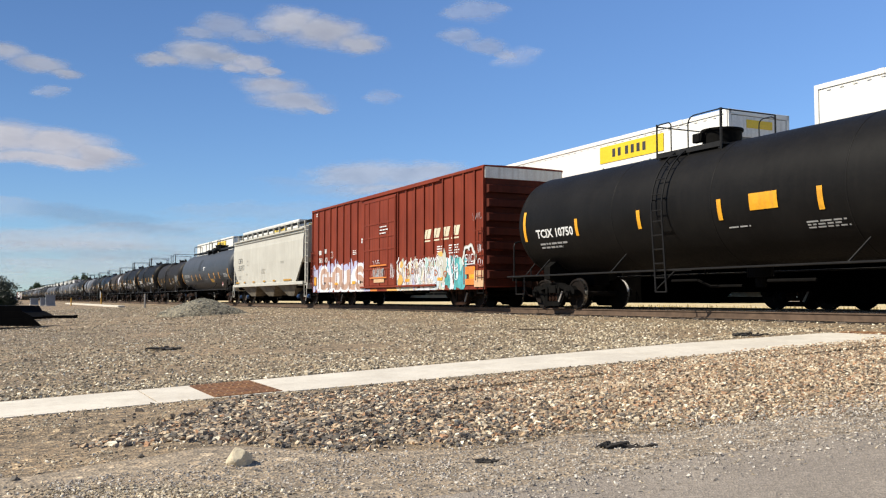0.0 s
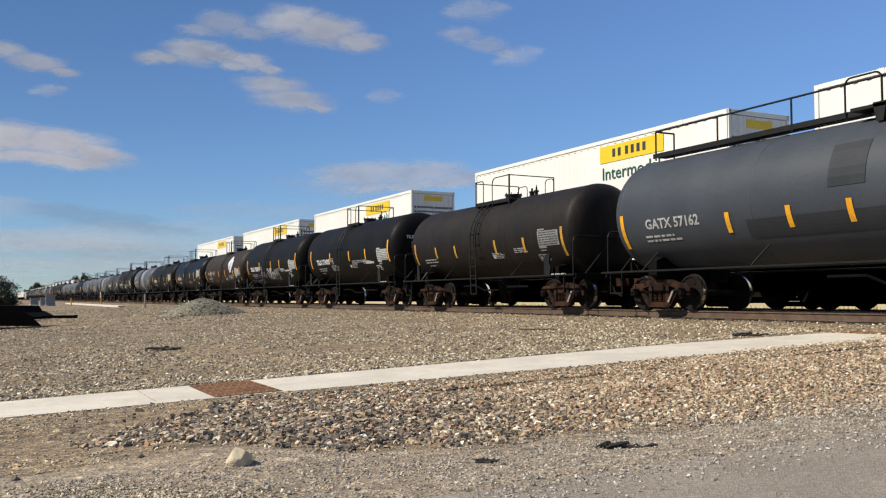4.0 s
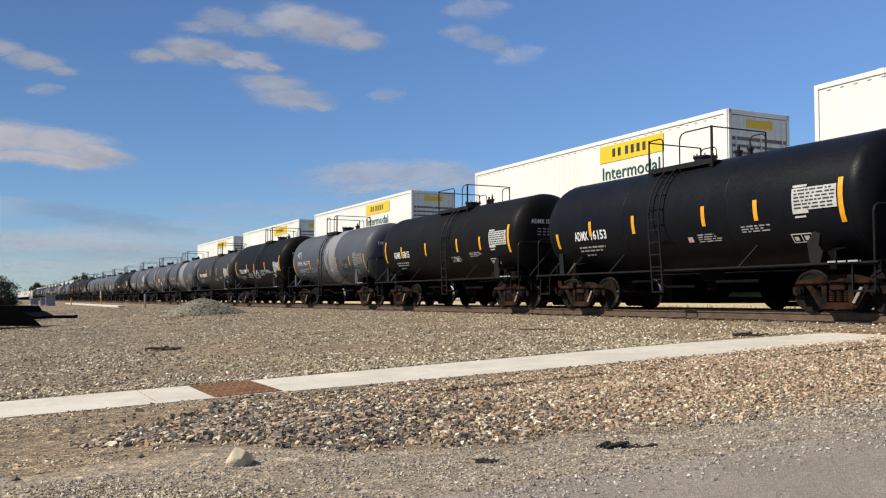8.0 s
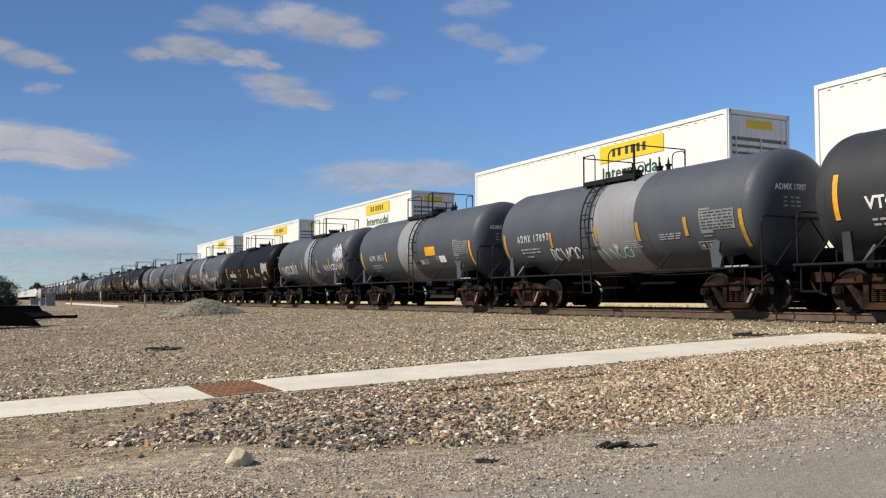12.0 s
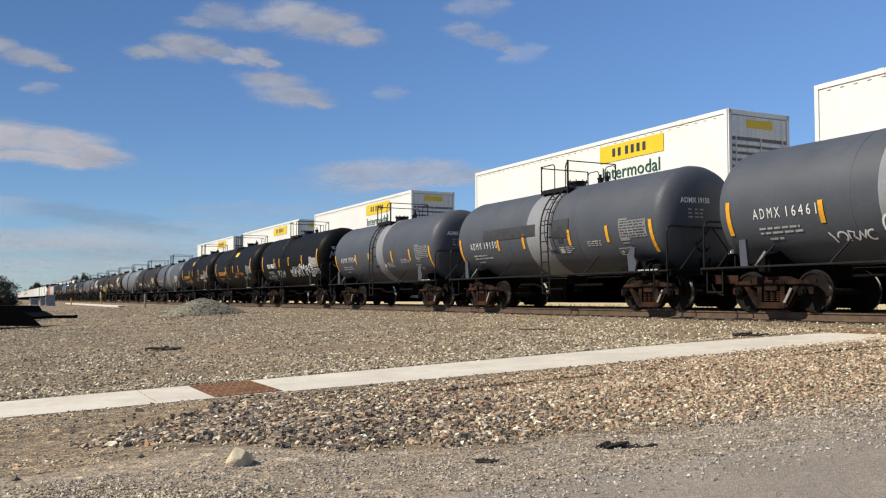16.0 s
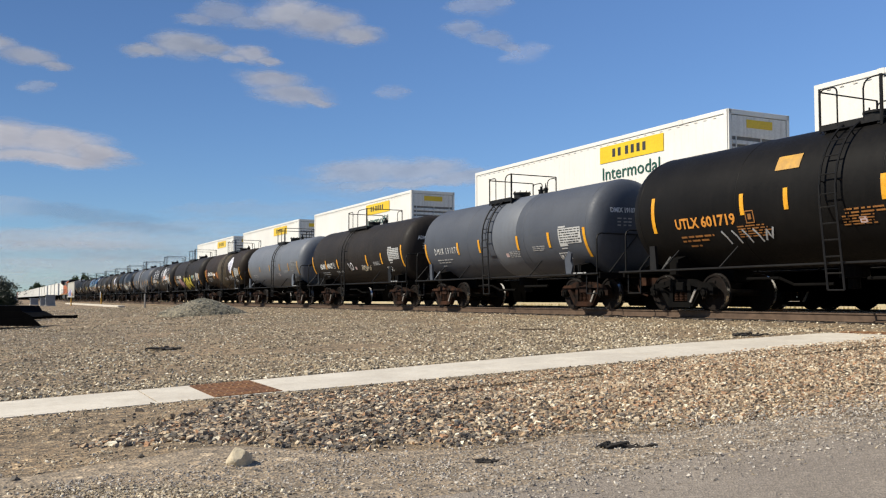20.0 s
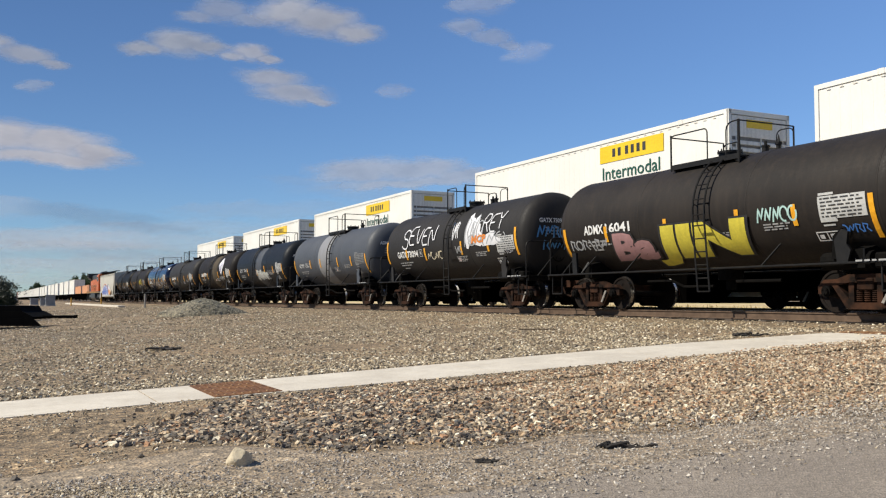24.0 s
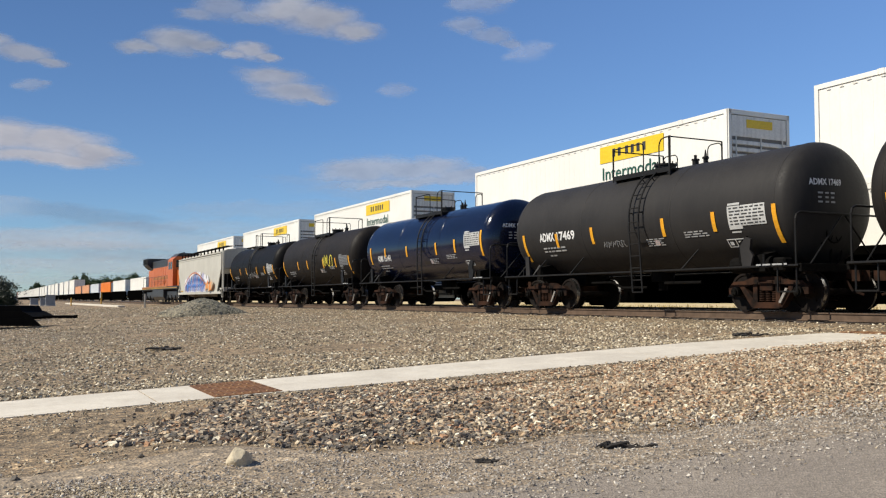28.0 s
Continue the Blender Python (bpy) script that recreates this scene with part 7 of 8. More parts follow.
def boxcar():
    place, half, hw, z0, z1 = -36.75, 9.35, 1.60, 0.72, 4.95
    car = thing_car("boxcar", "oxide red boxcar with graffiti along its lower side", "boxcar", place)
    def add(nm, mt, f, parent=car, label="", smooth=False):
        bm = bmesh.new()
        f(bm)
        return part(nm, bm, M[mt], parent, label, smooth=smooth)
    body = add("body", "box_red", lambda b: box(b, -half, half, -hw, hw, z0, z1))
    add("roof", "box_red", lambda b: prism(b, [(-hw - 0.05, z1 - 0.02), (hw + 0.05, z1 - 0.02), (hw + 0.05, z1 + 0.03), (0, z1 + 0.07), (-hw - 0.05, z1 + 0.03)], "x", -half - 0.04, half + 0.04))
    rf = car.children[-1]
    for k in range(15):
        x = -half + 0.6 + k * (2 * half - 1.2) / 14
        add("roof_rib", "box_red", lambda b: prism(b, [(-hw, z1 + 0.02), (hw, z1 + 0.02), (0, z1 + 0.10)], "x", x - 0.05, x + 0.05), rf)
    lay, lay2, lay3 = ((lambda o: (lambda u, v: (u, -hw - 0.005 - o, v)))(o) for o in (0.004, 0.008, 0.012))
    # outside posts: nine left of the door, ten right of it
    posts = [-half + 0.05 + k * 0.935 for k in range(8)] + [1.95 + k * 0.84 for k in range(9)] + [half - 0.06]
    for s in (-1, 1):
        for p in posts:
            add("side_post", "box_red", lambda b: box(b, p - 0.035, p + 0.035, *sorted((s * hw, s * (hw + 0.024))), z0 + 0.10, 2.05, 0.006))
            add("side_post", "box_red", lambda b: box(b, p - 0.04, p + 0.04, *sorted((s * hw, s * (hw + 0.055))), 2.05, z1 - 0.085, 0.006))
        add("side_sill", "box_red", lambda b: box(b, -half, half, *sorted((s * (hw - 0.05), s * (hw + 0.002))), z0 - 0.08, z0 - 0.002))
        add("top_chord", "box_red", lambda b: box(b, -half, half, *sorted((s * hw, s * (hw + 0.06))), z1 - 0.08, z1 + 0.02, 0.01))
        y0, y1 = sorted((s * (hw + 0.01), s * (hw + 0.07)))
        d = add("door", "box_red", lambda b: box(b, -1.85, 1.8, y0, y1, z0 + 0.16, z1 - 0.2, 0.01), label="sliding plug door with cross bars")
        yo = s * (hw + 0.09)
        for z in (z0 + 0.9, z0 + 1.75, z0 + 2.3, z0 + 2.9, z1 - 0.3):
            add("door_bar", "box_red", lambda b: box(b, -1.83, 1.78, *sorted((yo, yo - s * 0.03)), z - 0.04, z + 0.04, 0.008), d)
        for x in (-1.75, -1.2, 0.0, 0.95, 1.7):
            add("door_post", "box_red", lambda b: box(b, x - 0.05, x + 0.05, *sorted((yo + s * 0.006, yo - s * 0.03)), z0 + 0.1, z1 - 0.25, 0.008), d)
        add("door_rail", "box_red", lambda b: box(b, -2.3, 6.0, *sorted((s * hw, s * (hw + 0.10))), z1 - 0.14, z1 - 0.07, 0.01))
        add("door_sill", "box_red", lambda b: box(b, -2.3, 5.6, *sorted((s * hw, s * (hw + 0.09))), z0 + 0.07, z0 + 0.15, 0.01))
    # corrugated ends: red ribs below a pale band, their shade painted in as darker red
    for s in (-1, 1):
        for k in range(7):
            z = z0 + 0.28 + k * 0.50
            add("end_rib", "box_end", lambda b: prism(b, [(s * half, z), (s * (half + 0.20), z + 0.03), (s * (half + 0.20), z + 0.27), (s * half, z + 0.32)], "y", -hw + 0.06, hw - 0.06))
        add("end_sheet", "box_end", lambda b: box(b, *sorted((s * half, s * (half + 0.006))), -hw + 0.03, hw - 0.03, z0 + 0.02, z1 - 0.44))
        add("end_band", "roof_white", lambda b: box(b, *sorted((s * half, s * (half + 0.03))), -hw, hw, z1 - 0.42, z1 - 0.02, 0.005), label="pale weathered band across the top of the end")
        add("end_ladder", "box_red", lambda b: [path_rod(b, [(s * (half - 0.05), -hw - 0.1, z), (s * (half - 0.5), -hw - 0.1, z)], 0.018) for z in (1.1, 1.5, 1.9, 2.3, 2.7)] + [path_rod(b, [(s * (half - q), -hw - 0.1, 0.95), (s * (half - q), -hw - 0.1, 2.8)], 0.02) for q in (0.05, 0.5)])
        add("sill_step", "frame_black", lambda b: path_rod(b, [(s * (half - 0.1), -hw, 1.0), (s * (half - 0.1), -hw, 0.5), (s * (half - 0.55), -hw, 0.5), (s * (half - 0.55), -hw, 1.0)], 0.025))
        add("end_grab_iron", "box_red", lambda b: [path_rod(b, [(s * (half + 0.1), y, z), (s * (half + 0.1), y + 0.45, z)], 0.018) for y in (-1.4, 0.9) for z in (1.2, 1.6, 2.0, 2.4)])
        piece("coupler", mesh_of("coupler", build_coupler, [M["truck_rust"]]), car, pose(s * (half + 0.35), 0, 0, 0, 0, 0 if s > 0 else 180))
        add_truck(car, s * 6.6, "rust")
    add("underframe", "frame_black", lambda b: (box(b, -half, half, -0.32, 0.32, 0.62, 1.0), [box(b, x - 0.12, x + 0.12, -1.5, 1.5, 0.75, 1.0) for x in (-8.5, -6.6, -3, 0, 3, 6.6, 8.5)], prism(b, [(-4.5, 0.9), (4.5, 0.9), (3.4, 0.62), (-3.4, 0.62)], "y", -1.45, -1.35)))
    add("brake_cylinder", "frame_black", lambda b: (rod(b, (1.2, -0.9, 0.7), (2.1, -0.9, 0.7), 0.2, 12), box(b, 2.6, 3.1, -1.1, -0.7, 0.55, 0.85, 0.03)))
    # lettering: company name drawn as plain slanted bars, numbers as bars
    rng = random.Random(4)
    def name_bar(k):
        def f(b):
            u = 4.45 + k * 0.80
            for q in ((0.0, 0.20, 0.0, 0.36), (0.24, 0.52, 0.0, 0.36)):
                b.faces.new([b.verts.new(lay(u + a + 0.42 * v, 2.66 + v)) for a, v in ((q[0], q[2]), (q[1], q[2]), (q[1], q[3]), (q[0], q[3]))])
            patch(b, u - 0.06, u + 0.56, 2.54, 2.60, lay)
        return f
    for k in range(4):
        add("name_bar", "g_cream", name_bar(k))
    add("reporting_bars", "mark_white", lambda b: (text_bars(b, -8.27, 2.58, 0.5, 1, lay, rng, 0.22, 0.2), text_bars(b, -7.42, 2.62, 0.4, 1, lay, rng, 0.22, 0.2)))
    add("car_number", "mark_white", lambda b: word(b, "761  613", 0.34, -7.63, 2.27, lay, 0.008, 1.28))
    layd, layd2 = (lambda u, v: (u, -hw - 0.102, v)), (lambda u, v: (u, -hw - 0.107, v))
    add("small_stencils", "mark_white", lambda b: (text_bars(b, -8.75, 4.72, 0.5, 2, lay, rng, 0.06, 0.04), text_bars(b, 5.6, 2.28, 0.7, 6, lay, rng, 0.045, 0.05), text_bars(b, 6.6, 2.28, 0.9, 4, lay, rng, 0.045, 0.05), text_bars(b, -3.4, 2.55, 0.6, 3, lay, rng, 0.04, 0.04), text_bars(b, -2.3, 3.0, 0.2, 2, lay, rng, 0.09, 0.03)))
    add("door_stencils", "mark_white", lambda b: text_bars(b, 0.1, 3.42, 0.95, 3, layd, rng, 0.05, 0.09))
    add("square_mark", "mark_white", lambda b: [patch(b, *q, lay) for q in ((-6.46, -6.18, 2.35, 2.38), (-6.46, -6.18, 2.64, 2.67), (-6.46, -6.43, 2.35, 2.67), (-6.21, -6.18, 2.35, 2.67))])
    # the long sprayed pieces over the lower side, each layer a little proud of the one below
    rg = random.Random(9)
    depth = [0.003]
    def coat(step=0.0012):
        depth[0] += step
        d = depth[0]
        return lambda u, v: (min(max(u, -half + 0.02), half - 0.02), -hw - d, max(v, z0 - 0.075))
    for k in range(11):
        u = -8.95 + k * 0.68
        ly = coat(0.0006)
        add("graffiti_haze", "g_lilac", lambda b: bubble(b, u, 1.35 + rg.uniform(-0.08, 0.08), 0.55, 0.72 + rg.uniform(-0.1, 0.15), rg, ly, 18, 0.18), label="lilac sprayed haze behind the letters")
    for k in range(11):
        u, ly = -8.1 + k * 0.60, coat(0.0004)
        add("graffiti_haze", "g_white", lambda b: bubble(b, u, 1.12, 0.46, 0.52, rg, ly, 18, 0.16), label="white sprayed ground behind the letters")
    depth[0] = 0.014
    l1, l2, l3 = coat(0.003), coat(0.003), coat(0.003)
    for nm, paint, w, ly, lb in (("graffiti_outline", "g_white", 0.56, l1, "white sprayed outline of the letters"), ("graffiti_letters", "g_peach", 0.27, l2, "peach-brown sprayed letters")):
        add(nm, paint, lambda b: spray(b, "GHOULS", -7.95, -1.98, 0.86, 1.68, w, ly, random.Random(2), 0.0, 2, 0.03), label=lb)
    for k in range(6):
        # each letter fades to brown at its foot
        l3 = coat()
        add("graffiti_shade", "g_umber", lambda b: bubble(b, -7.75 + k * 1.0, 0.93, 0.15, 0.17, rg, l3, 12, 0.15), label="darker brown sprayed foot of a letter")
    l3 = coat()
    add("graffiti_shade", "g_grey", lambda b: [ribbon(b, [(u, 0.85), (u + 0.14, 1.15)], 0.02, l3) for u in (-7.5, -7.4, -6.4, -5.3, -5.2, -4.4, -3.3, -3.2)], label="thin grey sprayed hatching")
    depth[0] = 0.006
    paints = ["g_cream", "g_white", "g_ash", "g_white", "g_ash", "g_cream", "g_white", "g_lilac", "g_mint", "g_peach", "g_tan"]
    for k in range(15):
        # broad pale clouds of paint first
        u, ly = 1.75 + k * 0.30, coat(0.0004)
        add("graffiti_haze", paints[k % 7], lambda b: bubble(b, u, 1.20 + rg.uniform(-0.12, 0.12), 0.36, 0.46 + 0.16 * rg.random(), rg, ly, 18, 0.26), label="cream and white sprayed ground")
    for k in range(5):
        u, ly = 6.25 + k * 0.36, coat(0.0004)
        add("graffiti_haze", "g_teal" if k % 2 else "g_cyan", lambda b: bubble(b, u, 1.25, 0.38, 0.58, rg, ly, 18, 0.2), label="teal sprayed ground")
    for k in range(70):
        # then many small overlapping letter pieces
        u, ly = rg.uniform(1.5, 7.7), coat(0.00015)
        add("graffiti_piece", rg.choice(paints if u < 6.1 else ["g_teal", "g_mint", "g_white", "g_cyan"]), lambda b: bubble(b, u, rg.uniform(0.85, 1.75), rg.uniform(0.07, 0.17), rg.uniform(0.12, 0.32), rg, ly, 12, 0.3))
    def loop(b, cx, cy, rx, ry, w, ly, turn=6.6):
        a0, ph = rg.uniform(0, 6.28), rg.uniform(0, 6.28)
        ribbon(b, [(cx + rx * (1 + 0.18 * math.sin(3 * a + ph)) * math.cos(a), cy + ry * (1 + 0.18 * math.sin(3 * a + ph)) * math.sin(a)) for a in (a0 + turn * i / 20 for i in range(21))], w, ly)
    # the olive-grey head, a pale blue field and a yellow foot
    for u, v, rx, ry, paint in ((6.05, 1.55, 0.42, 0.58, "g_ash"), (5.55, 1.15, 0.40, 0.42, "g_ice"), (2.15, 1.05, 0.26, 0.30, "g_yolk"), (2.30, 1.72, 0.16, 0.14, "g_yolk"), (4.72, 1.72, 0.16, 0.22, "g_mint"), (5.95, 2.02, 0.22, 0.10, "g_yolk")):
        ly = coat(0.0005)
        add("graffiti_piece", paint, lambda b: bubble(b, u, v, rx, ry, rg, ly, 16, 0.16))
    for k in range(13):
        # rounded white outlines of the letters
        u, ly = 2.55 + k * 0.29, coat(0.0004)
        add("graffiti_outline", "g_white", lambda b: loop(b, u, rg.uniform(1.15, 1.55), rg.uniform(0.13, 0.26), rg.uniform(0.22, 0.42), 0.05, ly, rg.uniform(3.5, 6.6)), label="white sprayed letter outline")
    ly = coat(0.0006)
    add("graffiti_stroke", "g_white", lambda b: (scrawl(b, 2.9, 5.4, 0.88, 1.06, rg, ly, 0.035, 9), scrawl(b, 3.2, 6.0, 1.68, 1.90, rg, ly, 0.06, 7)))
    ly = coat(0.0006)
    add("graffiti_stroke", "g_brown", lambda b: scrawl(b, 2.4, 6.2, 0.95, 1.6, rg, ly, 0.016, 8))
    ly = coat(0.0006)
    add("graffiti_stroke", "g_rust", lambda b: [loop(b, u, v, 0.11, 0.10, 0.05, ly) for u, v in ((2.95, 1.40), (3.4, 1.42), (5.55, 1.30), (6.35, 1.25))])
    ly = coat(0.0006)
    add("graffiti_scrawl", "g_white", lambda b: ribbon(b, [(1.85 + 0.20 * math.sin(q * 0.9), 1.10 + q * 0.105) for q in range(10)], 0.07, ly), label="white sprayed curl")
    ly = coat(0.0006)
    add("graffiti_letters", "g_white", lambda b: (spray(b, "VC", 6.70, 7.40, 1.45, 1.90, 0.04, ly, rg), spray(b, "YO", 6.75, 7.40, 1.00, 1.30, 0.032, ly, rg)), label="white letters on the teal ground")
    ly, ly2, ly3, ly4 = coat(), coat(), coat(0.003), coat(0.003)
    add("graffiti_piece", "g_tan", lambda b: patch(b, 8.62, 9.30, 0.72, 1.30, ly), label="pale orange sprayed ground")
    for v0, v1 in ((1.18, 1.46), (0.80, 1.02)):
        add("graffiti_letters", "g_orange", lambda b: patch(b, 7.95, 8.62, v0, v1, ly2), label="orange sprayed block")
    def puff(q):
        a = -0.5 + 4.1 * q / 30
        k = 1 + 0.09 * math.sin(a * 6.0 + 0.6)
        return 8.25 + 0.46 * k * math.cos(a), 1.74 + 0.46 * k * math.sin(a)
    add("graffiti_outline", "g_ash", lambda b: ribbon(b, [puff(q) for q in range(31)], 0.13, ly), label="pale sprayed cloud outline")
    add("graffiti_outline", "g_white", lambda b: ribbon(b, [puff(q) for q in range(31)], 0.05, ly2), label="white sprayed cloud outline")
    add("graffiti_letters", "g_white", lambda b: (spray(b, "SIC", 7.92, 8.58, 1.62, 1.90, 0.04, ly3, rg), ribbon(b, [(7.95, 1.54), (8.6, 1.55)], 0.035, ly3), ribbon(b, [(8.18, 2.02), (8.32, 2.16)], 0.03, ly3), ribbon(b, [(8.32, 2.02), (8.18, 2.16)], 0.03, ly4)), label="white sprayed letters")
    for v in (1.95, 1.45):
        add("graffiti_scrawl", "g_white", lambda b: scrawl(b, 8.85, 9.25, v, v + 0.27, rg, ly3, 0.022, 3))
    add("graffiti_scrawl", "g_pale", lambda b: scrawl(b, 8.5, 9.2, 3.1, 3.35, rg, ly4, 0.014, 5))
    add("graffiti_scrawl", "g_grey", lambda b: (patch(b, -0.6, 0.5, 1.25, 1.6, layd2), scrawl(b, -0.7, 0.7, 1.2, 1.65, rg, lambda u, v: (u, -hw - 0.134, v), 0.025, 7)))
    add("graffiti_scrawl", "g_rust", lambda b: scrawl(b, -0.6, 0.6, 1.2, 1.7, rg, lambda u, v: (u, -hw - 0.137, v), 0.03, 5))
    for q in ((-0.7, 0.1, 1.85, 2.0), (1.3, 1.7, 1.2, 1.8)):
        add("graffiti_scrawl", "g_white", lambda b: scrawl(b, *q, rg, layd2, 0.03, 3))
    add("graffiti_piece", "g_tan", lambda b: patch(b, -0.55, 0.62, 1.02, 1.24, layd2), label="pinkish sprayed patch on the door")
    add("graffiti_stroke", "g_orange", lambda b: [patch(b, -0.95, 0.95, v, v + 0.055, lambda u, v: (u, -hw - 0.140, v)) for v in (1.20, 1.74)])
    low = lambda u, v: (u, -hw - 0.006, v)
    for u0, u1, paint in ((-2.2, -1.2, "g_lilac"), (-1.2, -0.4, "g_orange"), (0.7, 1.9, "g_yolk"), (1.9, 3.3, "g_cream"), (3.3, 5.7, "g_ice")):
        add("sill_spray", paint, lambda b: patch(b, u0, u1, z0 - 0.07, z0 + 0.02, low), label="overspray along the lower sill")
    for u, h in ((-8.85, 0.45), (-5.6, 0.1), (-3.2, 0.14), (2.9, 0.12), (5.9, 0.12), (8.45, 0.45)):
        add("reflector_stripe", "stripe", lambda b: patch(b, u - 0.22, u + 0.22, 1.0, 1.0 + h, lambda u, v: (u, -hw - 0.034, v)))


boxcar()

# ---- covered hoppers ----


def hopper(place, label, mark, number, art, drop=0.0, half=7.95, top="ladder_black"):
    hw = 1.58
    car = thing_car("covered_hopper", label, "hopper car", place)
    def add(nm, mt, f, parent=car, label="", smooth=False):
        bm = bmesh.new()
        f(bm)
        return part(nm, bm, M[mt], parent, label, smooth=smooth)
    zs, zt = 1.27 - drop, 4.22 - drop
    section = [(-hw, zs), (-hw - 0.03, 2.6), (-hw - 0.02, 3.6), (-hw + 0.06, zt), (-hw + 0.45, zt + 0.22), (0, zt + 0.28), (hw - 0.45, zt + 0.22), (hw - 0.06, zt), (hw + 0.02, 3.6), (hw + 0.03, 2.6), (hw, zs)]
    def shell_body(b):
        # sides slope in at both ends from the sill up to the roof line
        n = len(section)
        rings = []
        for x_low, x_high in ((-half + 1.5, -half + 0.1), (-half + 1.7, -half + 0.3), (half - 1.7, half - 0.3), (half - 1.5, half - 0.1)):
            ring = []
            for y, z in section:
                k = min(1.0, max(0.0, (z - zs) / 1.35))
                ring.append(b.verts.new((x_low + (x_high - x_low) * k, y, z)))
            rings.append(ring)
        for a, c in zip(rings, rings[1:]):
            for i in range(n - 1):
                b.faces.new((a[i], a[i + 1], c[i + 1], c[i]))
            b.faces.new((a[n - 1], a[0], c[0], c[n - 1]))
        b.faces.new(rings[0])
        b.faces.new(rings[-1][::-1])
    body = add("body", "hopper", shell_body)
    for s in (-1, 1):
        reach = half + (0.45 if s > 0 else 0.02)
        add("side_sill", "hopper", lambda b: box(b, -half + 0.1, half - 0.1, *sorted((s * (hw - 0.02), s * (hw + 0.05))), zs - 0.16, zs + 0.02, 0.01))
        add("roof_lip", "hopper", lambda b: (box(b, -half + 0.15, half - 0.15, *sorted((s * (hw - 0.05), s * (hw + 0.06))), zt - 0.06, zt + 0.02, 0.01), box(b, -half + 0.15, half - 0.15, *sorted((s * (hw + 0.0), s * (hw + 0.045))), zt - 0.22, zt - 0.17, 0.01)))
        # end slope sheets (painted black for the deep shade there), posts, ladder, platform
        add("slope_sheet", "frame_black", lambda b: prism(b, [(s * (half - 1.55), zs - 0.3), (s * (half - 0.15), 2.75), (s * (half - 0.12), 2.7), (s * (half - 1.45), zs - 0.35)], "y", -hw + 0.05, hw - 0.05))
        for y in (-hw + 0.08, hw - 0.08):
            add("corner_post", "hopper", lambda b: (box(b, *sorted((s * (half + 0.12), s * (half + 0.22))) if s > 0 else (-half + 0.02, -half + 0.12), y - 0.05, y + 0.05, 1.15, zt + 0.1 if s > 0 else 2.6, 0.01), rod(b, (s * (half + (0.17 if s > 0 else -0.07)), y, 1.2), (s * (half - 1.3), y, zs), 0.035, 5)))
            a, b, z1 = (half + 0.10, half + 0.62, zt + 0.05) if s > 0 else (half - 0.85, half - 0.30, 2.55)
            rungs = [1.2 + 0.36 * q for q in range(int((z1 - 1.2) / 0.36) + 1)]
            add("end_ladder", "hopper", lambda b_: [rod(b_, (s * a, y * 1.04, z), (s * b, y * 1.04, z), 0.016, 5) for z in rungs] + [rod(b_, (s * q, y * 1.04, 1.05), (s * q, y * 1.04, z1), 0.022, 5) for q in (a, b)])
        add("end_platform", "hopper", lambda b: box(b, *sorted((s * (half - 1.4), s * (reach + 0.1))), -hw + 0.1, hw - 0.1, 1.06, 1.14, 0.01))
        add("end_sill", "hopper", lambda b: (box(b, *sorted((s * reach, s * (reach + 0.13))), -hw, hw, 0.86, 1.16, 0.01), path_rod(b, [(s * (reach + 0.05), -hw, 0.9), (s * (reach + 0.05), -hw, 0.45), (s * (reach - 0.35), -hw, 0.45), (s * (reach - 0.35), -hw, 1.1)], 0.025)))
        add("centre_sill", "frame_black", lambda b: box(b, *sorted((s * (half - 3.2), s * (half + 0.6))), -0.3, 0.3, 0.68, 1.04))
        add("brake_detail", "frame_black", lambda b: (disc(b, (s * (half - 0.5), -0.7, 1.5), (1, 0, 0), 0.25, 0.3, 12), rod(b, (s * (half - 1.3), -0.9, 1.3), (s * (half - 0.2), -0.9, 1.3), 0.17, 10)))
        piece("coupler", mesh_of("coupler", build_coupler, [M["truck_rust"]]), car, pose(s * (half + 0.55), 0, 0, 0, 0, 0 if s > 0 else 180))
        add_truck(car, s * 6.55, "dark", "cap_blue" if mark else None)
    # roof walk on short posts, hatches
    add("roof_walk", top, lambda b: box(b, -half + 0.2, half + 0.4, hw - 0.75, hw - 0.25, zt + 0.42, zt + 0.46))
    walk_ob = add("roof_walk", top, lambda b: box(b, -half + 0.2, half + 0.4, -hw + 0.25, -hw + 0.75, zt + 0.42, zt + 0.46))
    for k in range(13):
        x = -half + 0.5 + k * (2 * half - 1.0) / 12
        for y in (-hw + 0.22, hw - 0.22):
            add("walk_post", "hopper" if mark else top, lambda b: box(b, x - 0.035, x + 0.035, y - 0.05, y + 0.05, zt + 0.08, zt + 0.46), walk_ob)
    for k in range(8):
        x = -half + 1.3 + k * (2 * half - 2.6) / 7
        add("hatch", "gray_box", lambda b: (box(b, x - 0.7, x + 0.7, -0.4, 0.4, zt + 0.24, zt + 0.38, 0.03),))
    # discharge bays with slanting sheets and gates
    for k in range(3):
        xc = -4.2 + k * 4.2
        def bay_shape(b):
            ring = [[b.verts.new((xc + u, y, z)) for u, y in ((-l, -w), (l, -w), (l, w), (-l, w))] for l, w, z in ((2.05, 1.46, zs - 0.1), (0.5, 1.12, 0.48))]
            for i in range(4):
                b.faces.new((ring[0][i], ring[0][(i + 1) % 4], ring[1][(i + 1) % 4], ring[1][i]))
            b.faces.new(ring[0])
            b.faces.new(ring[1][::-1])
        bay = add("discharge_bay", "bay_grime_shade", bay_shape)
        add("outlet_gate", "frame_black", lambda b: (box(b, xc - 0.62, xc + 0.62, -0.6, 0.6, 0.36, 0.55, 0.02), rod(b, (xc, -1.2, 0.46), (xc, 1.2, 0.46), 0.03, 6)), bay)
